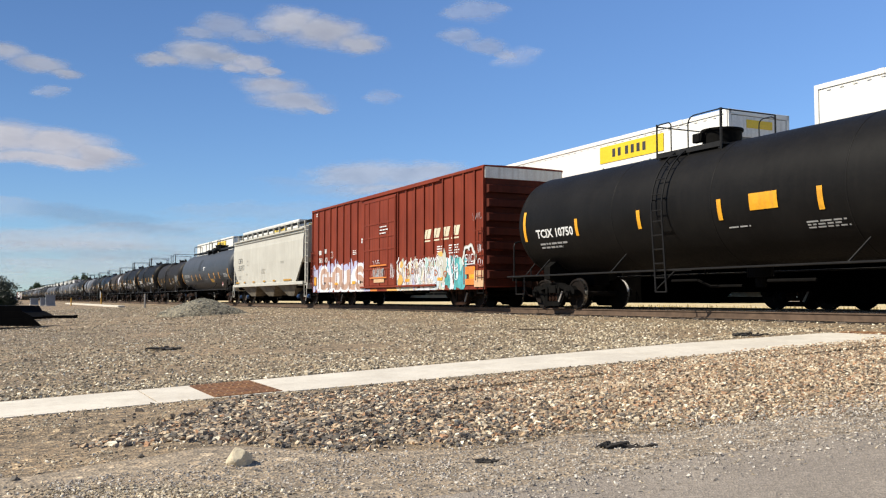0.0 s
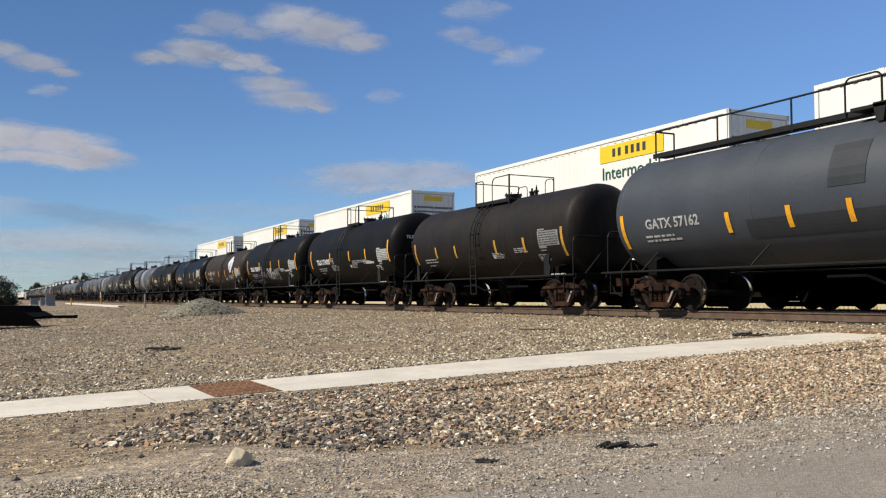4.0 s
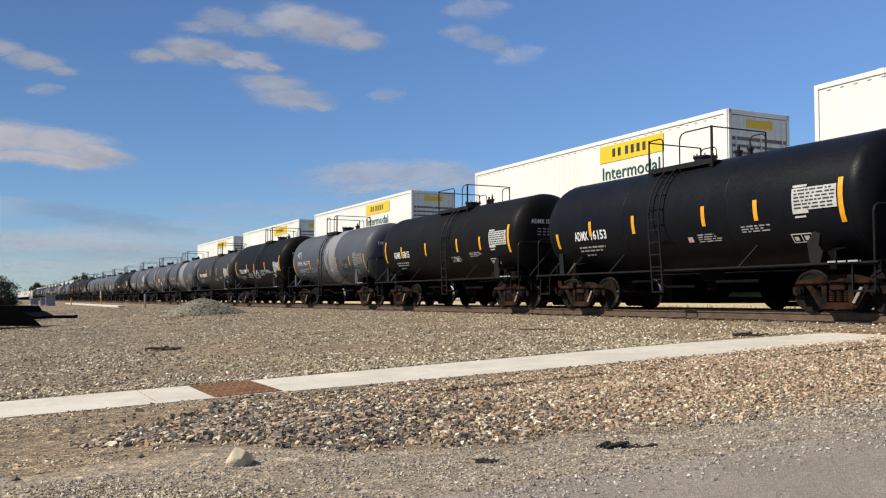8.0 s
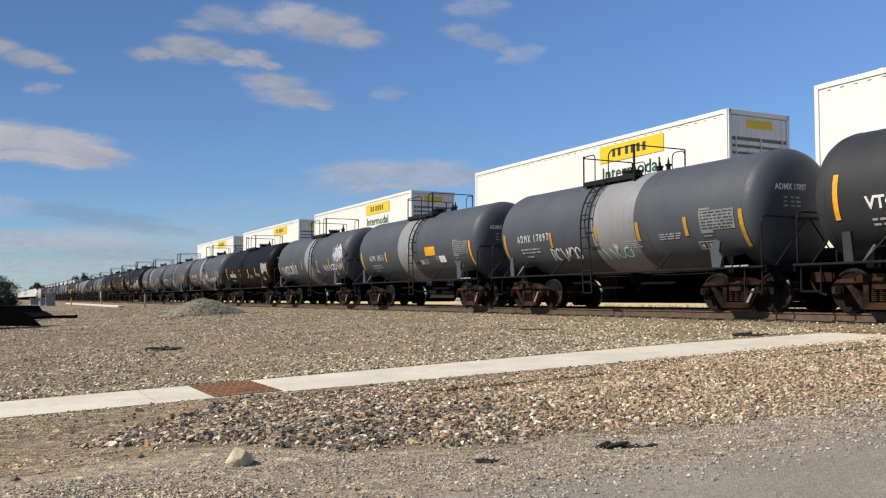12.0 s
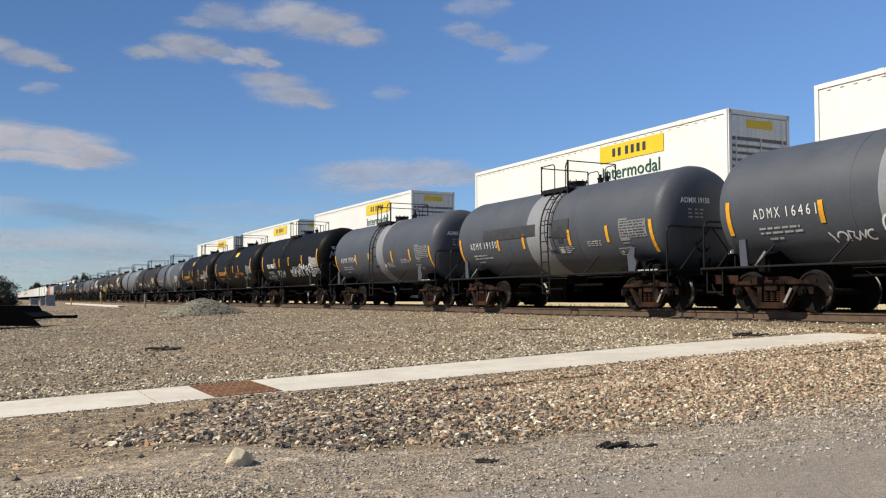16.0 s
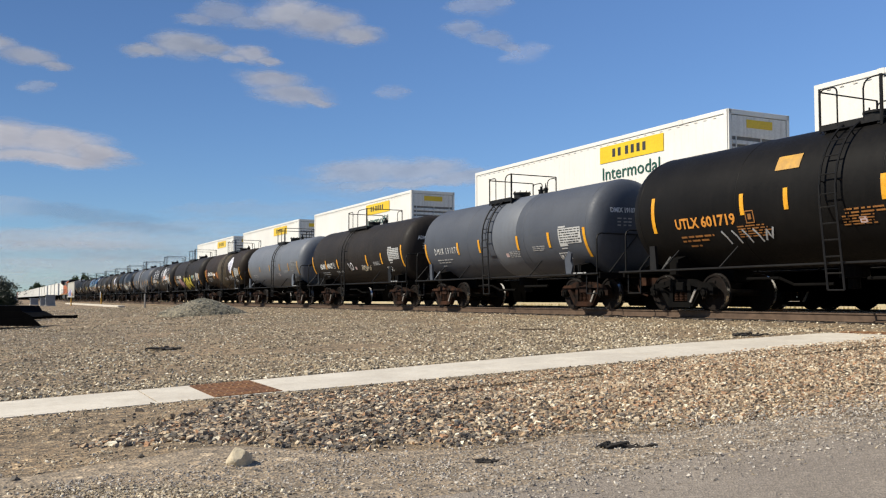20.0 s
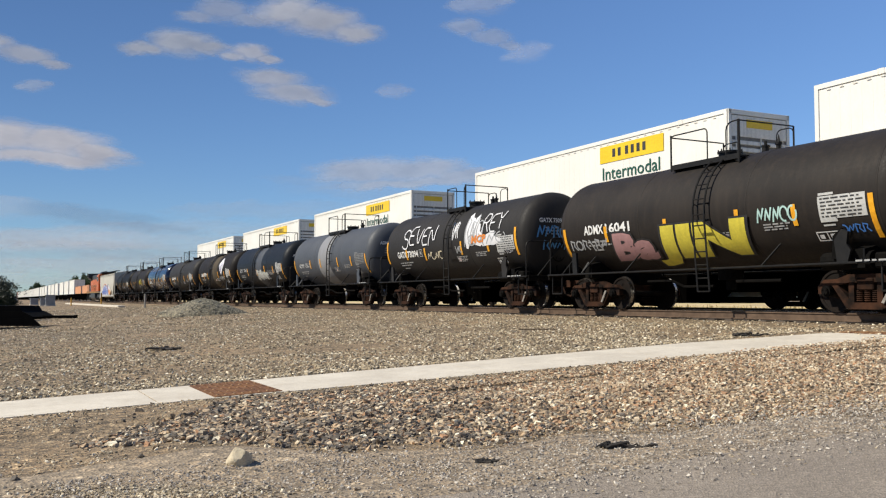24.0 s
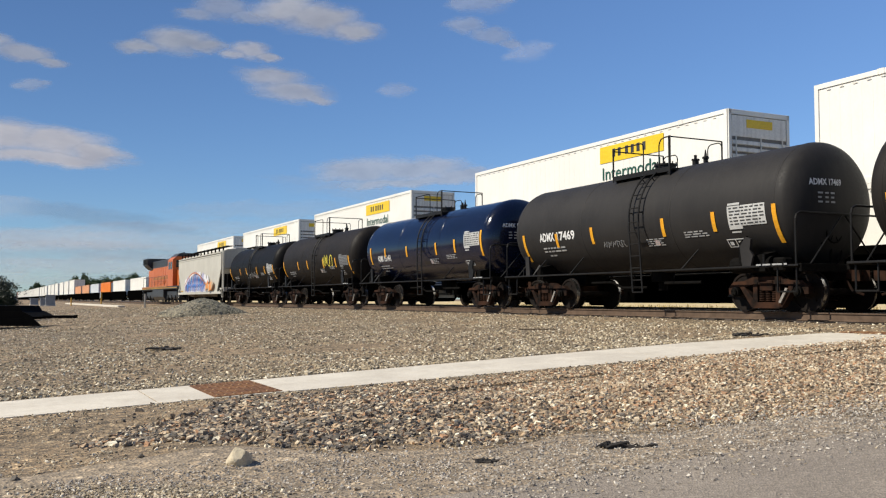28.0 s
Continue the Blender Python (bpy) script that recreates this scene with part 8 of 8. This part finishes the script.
    lay = lambda u, v: (u, -hw - 0.045, v)
    lay2 = lambda u, v: (u, -hw - 0.05, v)
    rng = random.Random(31)
    if mark:
        add("reporting_mark", "mark_black", lambda b: (word(b, mark, 0.50, -5.85, 2.86, lay, -0.006, 1.18), word(b, number, 0.50, -5.62, 2.38, lay, -0.006, 1.55)))
        add("small_stencils", "mark_soft", lambda b: (text_bars(b, -6.4, 1.80, 0.9, 2, lay, rng, 0.05, 0.08), text_bars(b, -4.3, 1.95, 0.35, 2, lay, rng, 0.03, 0.04), text_bars(b, -0.6, 2.15, 0.9, 4, lay, rng, 0.025, 0.05), text_bars(b, 3.6, 2.5, 1.0, 2, lay, rng, 0.03, 0.05)))
        add("panel_mark", "mark_soft", lambda b: [patch(b, *q, lay) for q in ((-4.1, -3.8, 2.52, 2.54), (-4.1, -3.8, 2.8, 2.82), (-4.1, -4.08, 2.52, 2.82), (-3.82, -3.8, 2.52, 2.82))])
    for u, w in ((-6.6, 0.4), (-4.7, 0.2), (-2.4, 0.25), (0.1, 0.25), (2.3, 0.25), (5.0, 0.75)):
        add("reflector_stripe", "stripe_dim", lambda b: patch(b, u - w, u + w, 1.36 - drop, 1.46 - drop, lay2))
    if art:
        rg = random.Random(55)
        depth = [0.045]
        def coat():
            depth[0] += 0.004
            d = depth[0]
            return lambda u, v: (u, -hw - d, max(v, 0.88))
        # a broad low arch of letters: pale ground, blue strokes, a red rim and orange at one end
        for k in range(10):
            ly = coat()
            u = -4.6 + k * 0.95
            add("graffiti", ["g_white", "g_lilac", "g_white"][k % 3], lambda b: bubble(b, u, 1.45, 0.72, 0.55 + 0.55 * math.sin(math.pi * (k + 0.5) / 10), rg, ly, 16, 0.12), label="pale sprayed ground of the letters")
        for k in range(11):
            ly, ly2 = coat(), coat()
            u = -4.7 + k * 0.80
            top_v = 1.35 + 0.95 * math.sin(math.pi * (k + 0.8) / 12)
            add("graffiti", "g_blue" if k % 2 else "g_purple", lambda b: ribbon(b, [(u - 0.16, 0.95), (u - 0.05, (0.95 + top_v) / 2), (u + 0.16, top_v), (u + 0.30, (1.1 + top_v) / 2), (u + 0.18, 1.05)], 0.22, ly), label="blue sprayed letter strokes")
            add("graffiti", "g_blue" if k % 3 else "g_purple", lambda b: ribbon(b, [(u - 0.2, 1.3), (u + 0.25, 1.45), (u + 0.55, 1.5)], 0.14, ly2))
        for k in range(5):
            ly = coat()
            add("graffiti", "g_orange" if k % 2 else "g_tan", lambda b: bubble(b, 3.9 + k * 0.5, 1.30 + 0.12 * math.sin(k * 2.0), 0.36, 0.34, rg, ly, 12, 0.2), label="orange sprayed end of the piece")
        ly = coat()
        add("graffiti_outline", "g_rust", lambda b: ribbon(b, [(-4.7 + 0.53 * q, 1.35 + 1.12 * math.sin(math.pi * (q + 0.6) / 17)) for q in range(17)], 0.10, ly), label="red sprayed rim over the letters")
    return car


hopper(-55.6, "cream covered hopper car with black lettering", "CBFX", "353757", False)
hopper(-521.1, "pale grey covered hopper car with blue graffiti", "", "", True, 0.42, 8.45, "frame_black")

# ---- locomotive at the end of the train ----


def locomotive():
    car = thing_car("locomotive", "orange and black diesel locomotive at the train's end", "locomotive", -541.3)
    def add(nm, mt, f, parent=car, label="", smooth=False):
        bm = bmesh.new()
        f(bm)
        return part(nm, bm, M[mt], parent, label, smooth=smooth)
    add("frame", "loco_black", lambda b: box(b, -10.6, 10.6, -1.5, 1.5, 1.25, 1.55, 0.03))
    add("frame_stripe", "stripe_dim", lambda b: (box(b, -10.5, 10.5, -1.53, -1.5, 1.36, 1.42), box(b, -10.5, 10.5, 1.5, 1.53, 1.36, 1.42)))
    add("hood", "loco_orange", lambda b: box(b, -9.6, 5.6, -0.95, 0.95, 1.55, 3.45, 0.06))
    add("hood_roof", "loco_black", lambda b: (box(b, -9.5, 5.6, -0.97, 0.97, 3.50, 4.35, 0.06), [box(b, -5.8 + q * 2.6, -4.0 + q * 2.6, -0.6, 0.6, 4.25, 4.42, 0.04) for q in range(4)]))
    rad = add("radiator", "loco_black", lambda b: prism(b, [(-0.95, 3.55), (-1.52, 4.05), (-1.52, 4.72), (1.52, 4.72), (1.52, 4.05), (0.95, 3.55)], "x", -9.9, -6.9), label="black flared radiator section")
    for k in range(8):
        add("grille_slat", "frame_black", lambda b: box(b, -9.8, -7.0, -1.55, -1.52, 4.1 + k * 0.07, 4.14 + k * 0.07), rad)
    cab = add("cab", "loco_orange", lambda b: prism(b, [(-1.5, 1.55), (-1.5, 4.05), (-0.85, 4.62), (0.85, 4.62), (1.5, 4.05), (1.5, 1.55)], "x", 5.6, 8.3))
    add("cab_roof", "loco_black", lambda b: prism(b, [(-1.2, 4.33), (-0.85, 4.66), (0.85, 4.66), (1.2, 4.33)], "x", 5.55, 8.35), cab)
    for x in (6.1, 7.2):
        for y in (-1.51, 1.51):
            add("side_window", "dark_glass", lambda b: box(b, x, x + 0.8, y - 0.02, y + 0.02, 3.15, 3.85, 0.01), cab)
    for y in (-1.2, 0.1):
        add("windscreen", "dark_glass", lambda b: box(b, 8.29, 8.34, y, y + 1.1, 3.3, 4.0, 0.01), cab)
    add("nose", "loco_orange", lambda b: prism(b, [(8.3, 1.55), (8.3, 3.1), (9.2, 2.95), (9.5, 2.5), (9.5, 1.55)], "y", -1.1, 1.1))
    add("headlight", "post_white", lambda b: (disc(b, (9.2, -0.16, 2.75), (1, 0, 0), 0.12, 0.5, 12), disc(b, (9.2, 0.16, 2.75), (1, 0, 0), 0.12, 0.5, 12)))
    add("rear_panel", "loco_yellow", lambda b: box(b, -9.66, -9.6, -0.7, 0.7, 2.2, 3.2, 0.01), label="yellow panel on the rear of the hood")
    for k in range(9):
        x = -6.4 + k * 1.3
        add("hood_door", "loco_orange", lambda b: box(b, x, x + 1.16, -0.98, -0.95, 1.9, 3.6, 0.01))
    add("name_band", "loco_band", lambda b: box(b, -6.2, 5.2, -1.0, -0.98, 2.35, 2.6), label="dull ochre band along the hood")
    add("walkway_edge", "loco_band", lambda b: box(b, -10.4, 5.4, -1.54, -1.5, 1.46, 1.60, 0.005))
    add("fuel_tank", "loco_black", lambda b: prism(b, [(-1.25, 0.22), (-1.5, 0.55), (-1.5, 1.25), (1.5, 1.25), (1.5, 0.55), (1.25, 0.22)], "x", -3.3, 3.3))
    add("exhaust_stack", "loco_black", lambda b: box(b, 0.5, 1.7, -0.35, 0.35, 4.4, 4.62, 0.03))
    add("horn", "frame_black", lambda b: [rod(b, (6.6 + q * 0.15, -0.3, 4.75), (7.2 + q * 0.2, -0.3, 4.75), 0.05, 8) for q in (0, 1, 2)])
    for s in (-1, 1):
        add("handrail", "loco_black", lambda b: (path_rod(b, [(-9.8, s * 1.45, 2.6), (5.4, s * 1.45, 2.6)], 0.022), [rod(b, (-9.8 + k * 1.9, s * 1.45, 1.5), (-9.8 + k * 1.9, s * 1.45, 2.6), 0.022, 5) for k in range(9)]))
        add("end_step", "loco_black", lambda b: [box(b, *sorted((s * 10.1, s * 10.5)), y - 0.3, y + 0.3, z, z + 0.04) for y in (-1.2, 1.2) for z in (0.45, 0.8, 1.15)])
        add("pilot", "loco_black", lambda b: box(b, *sorted((s * 10.5, s * 10.65)), -1.4, 1.4, 0.2, 1.3, 0.02))
        piece("coupler", mesh_of("coupler", build_coupler, [M["truck_rust"]]), car, pose(s * 10.3, 0, 0, 0, 0, 0 if s > 0 else 180))
        tr = add("truck", "loco_black", lambda b: (box(b, s * 6.4 - 2.6, s * 6.4 + 2.6, -1.22, -0.98, 0.42, 1.12, 0.06), box(b, s * 6.4 - 2.6, s * 6.4 + 2.6, 0.98, 1.22, 0.42, 1.12, 0.06), [rod(b, (s * 6.4 + q, -1.32, 0.5), (s * 6.4 + q, -1.2, 0.5), 0.2, 10) for q in (-1.9, 0, 1.9)]))
        for d in (-1, 0, 1):
            ws = piece("wheelset", mesh_of("wheelset", build_wheelset, [M["wheel"], M["tread"]], True), tr, pose(s * 6.4 + d * 1.9, 0, WHEEL_R))
            WHEELSETS.append((ws, s * 10 + d))


locomotive()

# ---- the standing container train ----


def build_container(length, double_ribs):
    def f(bm):
        h, w = 2.90, 1.295
        box(bm, 0, length, -w, w, 0.06, h - 0.03)
        for s in (-1, 1):
            y0, y1 = sorted((s * w, s * (w + 0.0022)))
            x = 0.32
            while x < length - 0.3:
                box(bm, x, x + 0.16, y0, y1, 0.2, h - 0.2)
                x += 0.34
            box(bm, 0, length, *sorted((s * (w - 0.01), s * (w + 0.03))), h - 0.14, h, 0.008)
            box(bm, 0, length, *sorted((s * (w - 0.01), s * (w + 0.03))), 0.0, 0.18, 0.008)
            for x0 in (0, length - 0.14):
                box(bm, x0, x0 + 0.14, *sorted((s * (w - 0.01), s * (w + 0.03))), 0.0, h, 0.008)
    return f


def build_rivets(length):
    def f(bm):
        h, w = 2.90, 1.295
        x = 0.4
        while x < length - 0.4:
            box(bm, x, x + 0.13, -w - 0.036, -w - 0.029, h - 0.20, h - 0.175)
            x += 0.42
        for x in (2.1, length - 2.1):
            box(bm, x - 0.1, x + 0.1, -w - 0.04, -w - 0.02, h - 0.14, h + 0.01)
    return f


def build_container_end(bm):
    h, w = 2.90, 1.295
    for y0, y1 in ((-w, -w + 0.12), (w - 0.12, w)):
        box(bm, -0.002, 0.05, y0, y1, 0, h, 0.006)
    box(bm, 0, 0.05, -w, w, h - 0.16, h - 0.004, 0.006)
    box(bm, 0, 0.05, -w, w, 0, 0.16, 0.006)


def build_door_panel(bm):
    h, w = 2.90, 1.295
    box(bm, 0.0, 0.012, -w + 0.12, w - 0.12, 0.16, h - 0.16)


def build_door_slat(bm):
    prism(bm, [(0.008, -0.075), (0.06, -0.06), (0.05, 0.05), (0.008, 0.075)], "y", -1.15, 1.15)


def build_head_panel(bm):
    box(bm, 0.010, 0.034, -1.15, 1.15, 2.06, 2.72, 0.006)
    box(bm, 0.034, 0.040, -0.75, 0.35, 2.16, 2.24)


def build_lock_rod(bm):
    rod(bm, (0.07, 0, 0.12), (0.07, 0, 2.05), 0.022, 6)


CONTAINER_GROUP = "containers of the standing train"


def container(x, z, paint, length=16.15, sign=False, label="white corrugated shipping container", word_on=False, tall=1.0):
    root = tagged(new("shipping_container"), label, "container", CONTAINER_GROUP)
    root.matrix_basis = pose(x, TRACK_FAR, z) @ Matrix.Diagonal((1.0, 1.0, tall, 1.0))
    piece("body", mesh_of(("container_body", length, paint), build_container(length, False), [M[paint]]), root)
    piece("end_frame", mesh_of(("container_end", paint), build_container_end, [M[paint]]), root, pose(length, 0, 0))
    # near panels are coloured dark for the shade behind their slats; far ones stay pale
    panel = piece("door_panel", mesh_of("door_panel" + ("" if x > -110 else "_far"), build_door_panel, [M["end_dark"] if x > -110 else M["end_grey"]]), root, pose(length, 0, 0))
    if x > -110:
        piece("head_panel", mesh_of("head_panel", build_head_panel, [M["end_grey"]]), panel)
        for z in (0.34, 0.56, 0.78, 1.00, 1.22, 1.44, 1.66, 1.88):
            piece("door_slat", mesh_of("door_slat", build_door_slat, [M["end_grey"]]), panel, pose(0, 0, z))
        for y in (-1.02, 0.02, 0.95):
            piece("lock_rod", mesh_of("lock_rod", build_lock_rod, [M["end_grey"]]), panel, pose(0, y, 0))
    piece("rivet_row", mesh_of(("rivets", length), build_rivets(length), [M["end_grey"]]), root)
    if sign:
        lay = lambda u, v: (u, -1.295 - 0.020, v)
        lay2 = lambda u, v: (u, -1.295 - 0.025, v)
        bm = bmesh.new()
        patch(bm, 9.65, 13.2, 2.03, 2.64, lay)
        sg = part("name_panel", bm, M["sign_yellow"], root, "yellow name panel")
        bm = bmesh.new()
        rng = random.Random(3)
        # the carrier's name as plain upright bars
        for u in (10.40, 10.72, 11.14, 11.46, 11.78, 12.10):
            patch(bm, u, u + 0.17, 2.2, 2.5, lay2)
        part("name_bars", bm, M["mark_black"], sg)
        if word_on:
            bm = bmesh.new()
            word(bm, "Intermodal", 0.66, 11.4, 1.60, lay, 0.004, 3.2)
            part("lettering", bm, M["mark_green"], root, "dark green lettering")
        bm = bmesh.new()
        box(bm, 0.036, 0.046, -0.55, 0.55, 2.36, 2.62)
        part("end_panel", bm, M["sign_yellow"], root, m=pose(length + 0.0, 0, 0))
    return root


def well_car(x0, length, label="dark well car carrying stacked containers"):
    root = tagged(new("well_car"), label, "well car", "well cars of the standing train")
    root.matrix_basis = pose(x0, TRACK_FAR, 0)
    def f(bm):
        for s in (-1, 1):
            y0, y1 = sorted((s * 1.34, s * 1.50))
            prism(bm, [(-0.55, 0.50), (1.2, 0.50), (1.7, 0.17), (length - 1.7, 0.17), (length - 1.2, 0.50), (length + 0.55, 0.50), (length + 0.55, 1.50), (length - 1.0, 1.66), (1.0, 1.66), (-0.55, 1.50)], "y", y0, y1)
    piece("side_girder", mesh_of(("well_girder", length), f, [M["girder"]]), root)
    def g(bm):
        box(bm, 1.9, length - 1.9, -1.34, 1.34, 0.16, 0.36)
        for a in (0, length - 1.6):
            box(bm, a, a + 1.6, -1.3, 1.3, 0.8, 1.0)
    piece("well_floor", mesh_of(("well_floor", length), g, [M["frame_black"]]), root)
    add_truck(root, 0.2, "dark")
    return root


near_starts = [-99.8, -80.0, -60.25, -36.9, -17.45, 2.0]
for k, x in enumerate(near_starts):
    nm = "white corrugated container stacked on top of another"
    container(x, 3.27, "white", sign=True, word_on=k >= 2, label=nm if k != 3 else "white container with a yellow name panel and green lettering")
    container(x, 0.366, "white", label="white corrugated container sitting low in a well car")
    well_car(x - 1.3, 18.75)
SINGLES = ((-131.2, "white"), (-151.4, "white"), (-173.6, "white"), (-193.8, "c_orange"), (-213.9, "c_pale"), (-233.8, "c_tan"), (-253.6, "c_tan"))
for x, c in SINGLES:
    container(x, 0.62, c, label={"white": "white container standing singly in a well car", "c_orange": "bright orange container in a well car", "c_pale": "pale grey container in a well car", "c_tan": "faded orange container in a well car"}[c])
    well_car(x - 1.3, 18.75)
x = -257.0
k = 0
while x > -760:
    x -= 16.15
    container(x, 2.90, "white", label="white container on top of a distant stack", tall=0.89)
    container(x, 0.30, "white", label="white container low in a distant well car", tall=0.89)
    well_car(x - 1.3, 18.75, "dark well car in the distant part of the train")
    x -= 3.3 + (3.5 if k % 3 == 2 else 0)
    k += 1
container(x - 16.2, 3.27, "c_red", label="red container on top of a distant stack")
well_car(x - 17.5, 18.75, "dark well car at the far end of the train")
container(x - 16.2, 0.366, "c_red", label="red container low in a distant well car")

# ---- clouds: far banks that drift slowly ----
CLOUDS = []


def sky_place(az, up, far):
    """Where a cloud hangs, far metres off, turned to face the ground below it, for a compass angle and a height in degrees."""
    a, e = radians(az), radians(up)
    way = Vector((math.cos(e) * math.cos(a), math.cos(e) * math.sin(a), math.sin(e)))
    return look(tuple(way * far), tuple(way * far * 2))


def cloud(az, up, daz, dup, w, h, far, strength, seed, tilt, tone, lobes, label):
    """A thin, slightly domed bank of vapour, its sheet leaning back under the sky; w and h are its half sizes in degrees."""
    lean = 40.0 + max(0.0, az - 158.0) * 1.1
    w, h = math.tan(radians(w)) * far, math.tan(radians(h)) * far / math.cos(radians(lean))
    bm = bmesh.new()
    n = 6
    g = [[bm.verts.new(((i / n - 0.5) * 2 * w, (j / n - 0.5) * 2 * h, 0.05 * h * math.cos((i / n - 0.5) * 3) * math.cos((j / n - 0.5) * 3))) for j in range(n + 1)] for i in range(n + 1)]
    uv = bm.loops.layers.uv.new("UVMap")
    for i in range(n):
        for j in range(n):
            f = bm.faces.new((g[i][j], g[i + 1][j], g[i + 1][j + 1], g[i][j + 1]))
            for lp, (a, b) in zip(f.loops, ((i, j), (i + 1, j), (i + 1, j + 1), (i, j + 1))):
                lp[uv].uv = (a / n, b / n)
    ob = part("cloud", bm, cloud_mat("cloud_vapour", seed, strength, lobes, tone, w / h), None, smooth=True)
    tagged(ob, label, "cloud", "clouds")
    CLOUDS.append((ob, [m @ pose(0, 0, 0, 0, 0, tilt) @ pose(0, 0, 0, -lean) for m in (sky_place(az, up, far), sky_place(az + daz, up + dup, far))]))


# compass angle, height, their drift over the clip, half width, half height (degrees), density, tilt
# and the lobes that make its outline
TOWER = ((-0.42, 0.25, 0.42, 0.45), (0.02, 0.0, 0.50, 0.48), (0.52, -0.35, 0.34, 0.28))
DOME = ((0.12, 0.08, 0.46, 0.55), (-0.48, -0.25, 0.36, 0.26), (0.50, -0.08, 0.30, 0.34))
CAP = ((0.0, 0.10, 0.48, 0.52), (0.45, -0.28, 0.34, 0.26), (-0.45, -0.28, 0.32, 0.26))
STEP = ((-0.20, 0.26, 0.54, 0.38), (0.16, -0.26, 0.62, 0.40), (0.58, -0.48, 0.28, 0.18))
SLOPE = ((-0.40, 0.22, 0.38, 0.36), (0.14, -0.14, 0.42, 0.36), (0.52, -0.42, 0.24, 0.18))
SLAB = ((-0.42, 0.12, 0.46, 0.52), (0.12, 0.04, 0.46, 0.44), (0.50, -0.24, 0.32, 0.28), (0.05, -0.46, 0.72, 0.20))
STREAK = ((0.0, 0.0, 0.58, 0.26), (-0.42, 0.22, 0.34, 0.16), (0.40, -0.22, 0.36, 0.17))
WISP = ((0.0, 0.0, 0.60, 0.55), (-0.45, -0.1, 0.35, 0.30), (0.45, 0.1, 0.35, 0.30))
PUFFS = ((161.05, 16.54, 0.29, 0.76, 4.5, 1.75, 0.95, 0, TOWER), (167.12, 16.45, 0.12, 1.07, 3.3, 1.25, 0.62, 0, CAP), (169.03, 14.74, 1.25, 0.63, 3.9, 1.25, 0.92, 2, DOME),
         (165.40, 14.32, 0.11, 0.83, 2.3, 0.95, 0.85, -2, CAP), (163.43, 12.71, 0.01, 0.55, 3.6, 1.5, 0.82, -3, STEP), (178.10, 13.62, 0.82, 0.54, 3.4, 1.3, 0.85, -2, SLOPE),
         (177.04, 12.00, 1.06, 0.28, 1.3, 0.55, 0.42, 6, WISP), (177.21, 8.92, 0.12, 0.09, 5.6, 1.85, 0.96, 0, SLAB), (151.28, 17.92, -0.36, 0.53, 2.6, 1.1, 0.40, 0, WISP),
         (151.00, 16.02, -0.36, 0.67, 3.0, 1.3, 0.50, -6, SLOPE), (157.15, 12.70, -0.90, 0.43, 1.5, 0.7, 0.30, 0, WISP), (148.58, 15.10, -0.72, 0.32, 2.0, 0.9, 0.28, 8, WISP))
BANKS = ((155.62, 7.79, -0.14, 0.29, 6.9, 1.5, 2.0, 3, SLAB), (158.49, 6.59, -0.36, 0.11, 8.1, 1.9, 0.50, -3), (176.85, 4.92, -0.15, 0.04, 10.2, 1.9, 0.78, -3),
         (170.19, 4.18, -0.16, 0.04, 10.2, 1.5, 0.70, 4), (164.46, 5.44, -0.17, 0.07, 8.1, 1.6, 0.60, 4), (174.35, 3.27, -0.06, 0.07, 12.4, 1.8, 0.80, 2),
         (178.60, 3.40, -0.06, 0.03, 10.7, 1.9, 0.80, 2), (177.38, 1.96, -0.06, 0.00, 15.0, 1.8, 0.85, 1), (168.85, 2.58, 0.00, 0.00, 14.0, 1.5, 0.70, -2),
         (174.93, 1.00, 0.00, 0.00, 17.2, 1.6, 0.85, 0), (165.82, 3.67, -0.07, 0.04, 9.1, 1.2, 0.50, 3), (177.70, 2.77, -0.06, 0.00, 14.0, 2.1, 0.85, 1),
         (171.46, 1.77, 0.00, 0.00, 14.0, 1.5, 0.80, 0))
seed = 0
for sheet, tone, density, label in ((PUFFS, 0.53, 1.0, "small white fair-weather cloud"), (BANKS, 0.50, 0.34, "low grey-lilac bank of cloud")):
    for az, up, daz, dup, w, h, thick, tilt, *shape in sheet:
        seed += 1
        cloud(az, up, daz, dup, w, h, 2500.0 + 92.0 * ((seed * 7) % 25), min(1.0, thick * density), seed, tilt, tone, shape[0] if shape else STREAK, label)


# ---- what moves ----


def motions():
    """The train runs at a steady pace; its wheels roll; the clouds drift."""
    for car, place in MOVERS:
        walk(car, [(float(t), pose(place + run(t), TRACK_NEAR, 0)) for t in range(0, 29, 2)])
    shared = {}
    for ws, key in WHEELSETS:
        if key not in shared:
            spot = ws.matrix_basis.translation.copy()
            walk(ws, [(k / FPS, pose(*spot, 0, math.degrees(run(k / FPS) / WHEEL_R) % 360.0, 0)) for k in range(int(CLIP * FPS) + 1)])
            shared[key] = ws
        else:
            ws.rotation_mode = "QUATERNION"
            ws.animation_data_create()
            ws.animation_data.action = shared[key].animation_data.action
            ws.animation_data.action_slot = shared[key].animation_data.action_slot
    for ob, (a, b) in CLOUDS:
        walk(ob, [(0.0, a), (CLIP, b)])


motions()
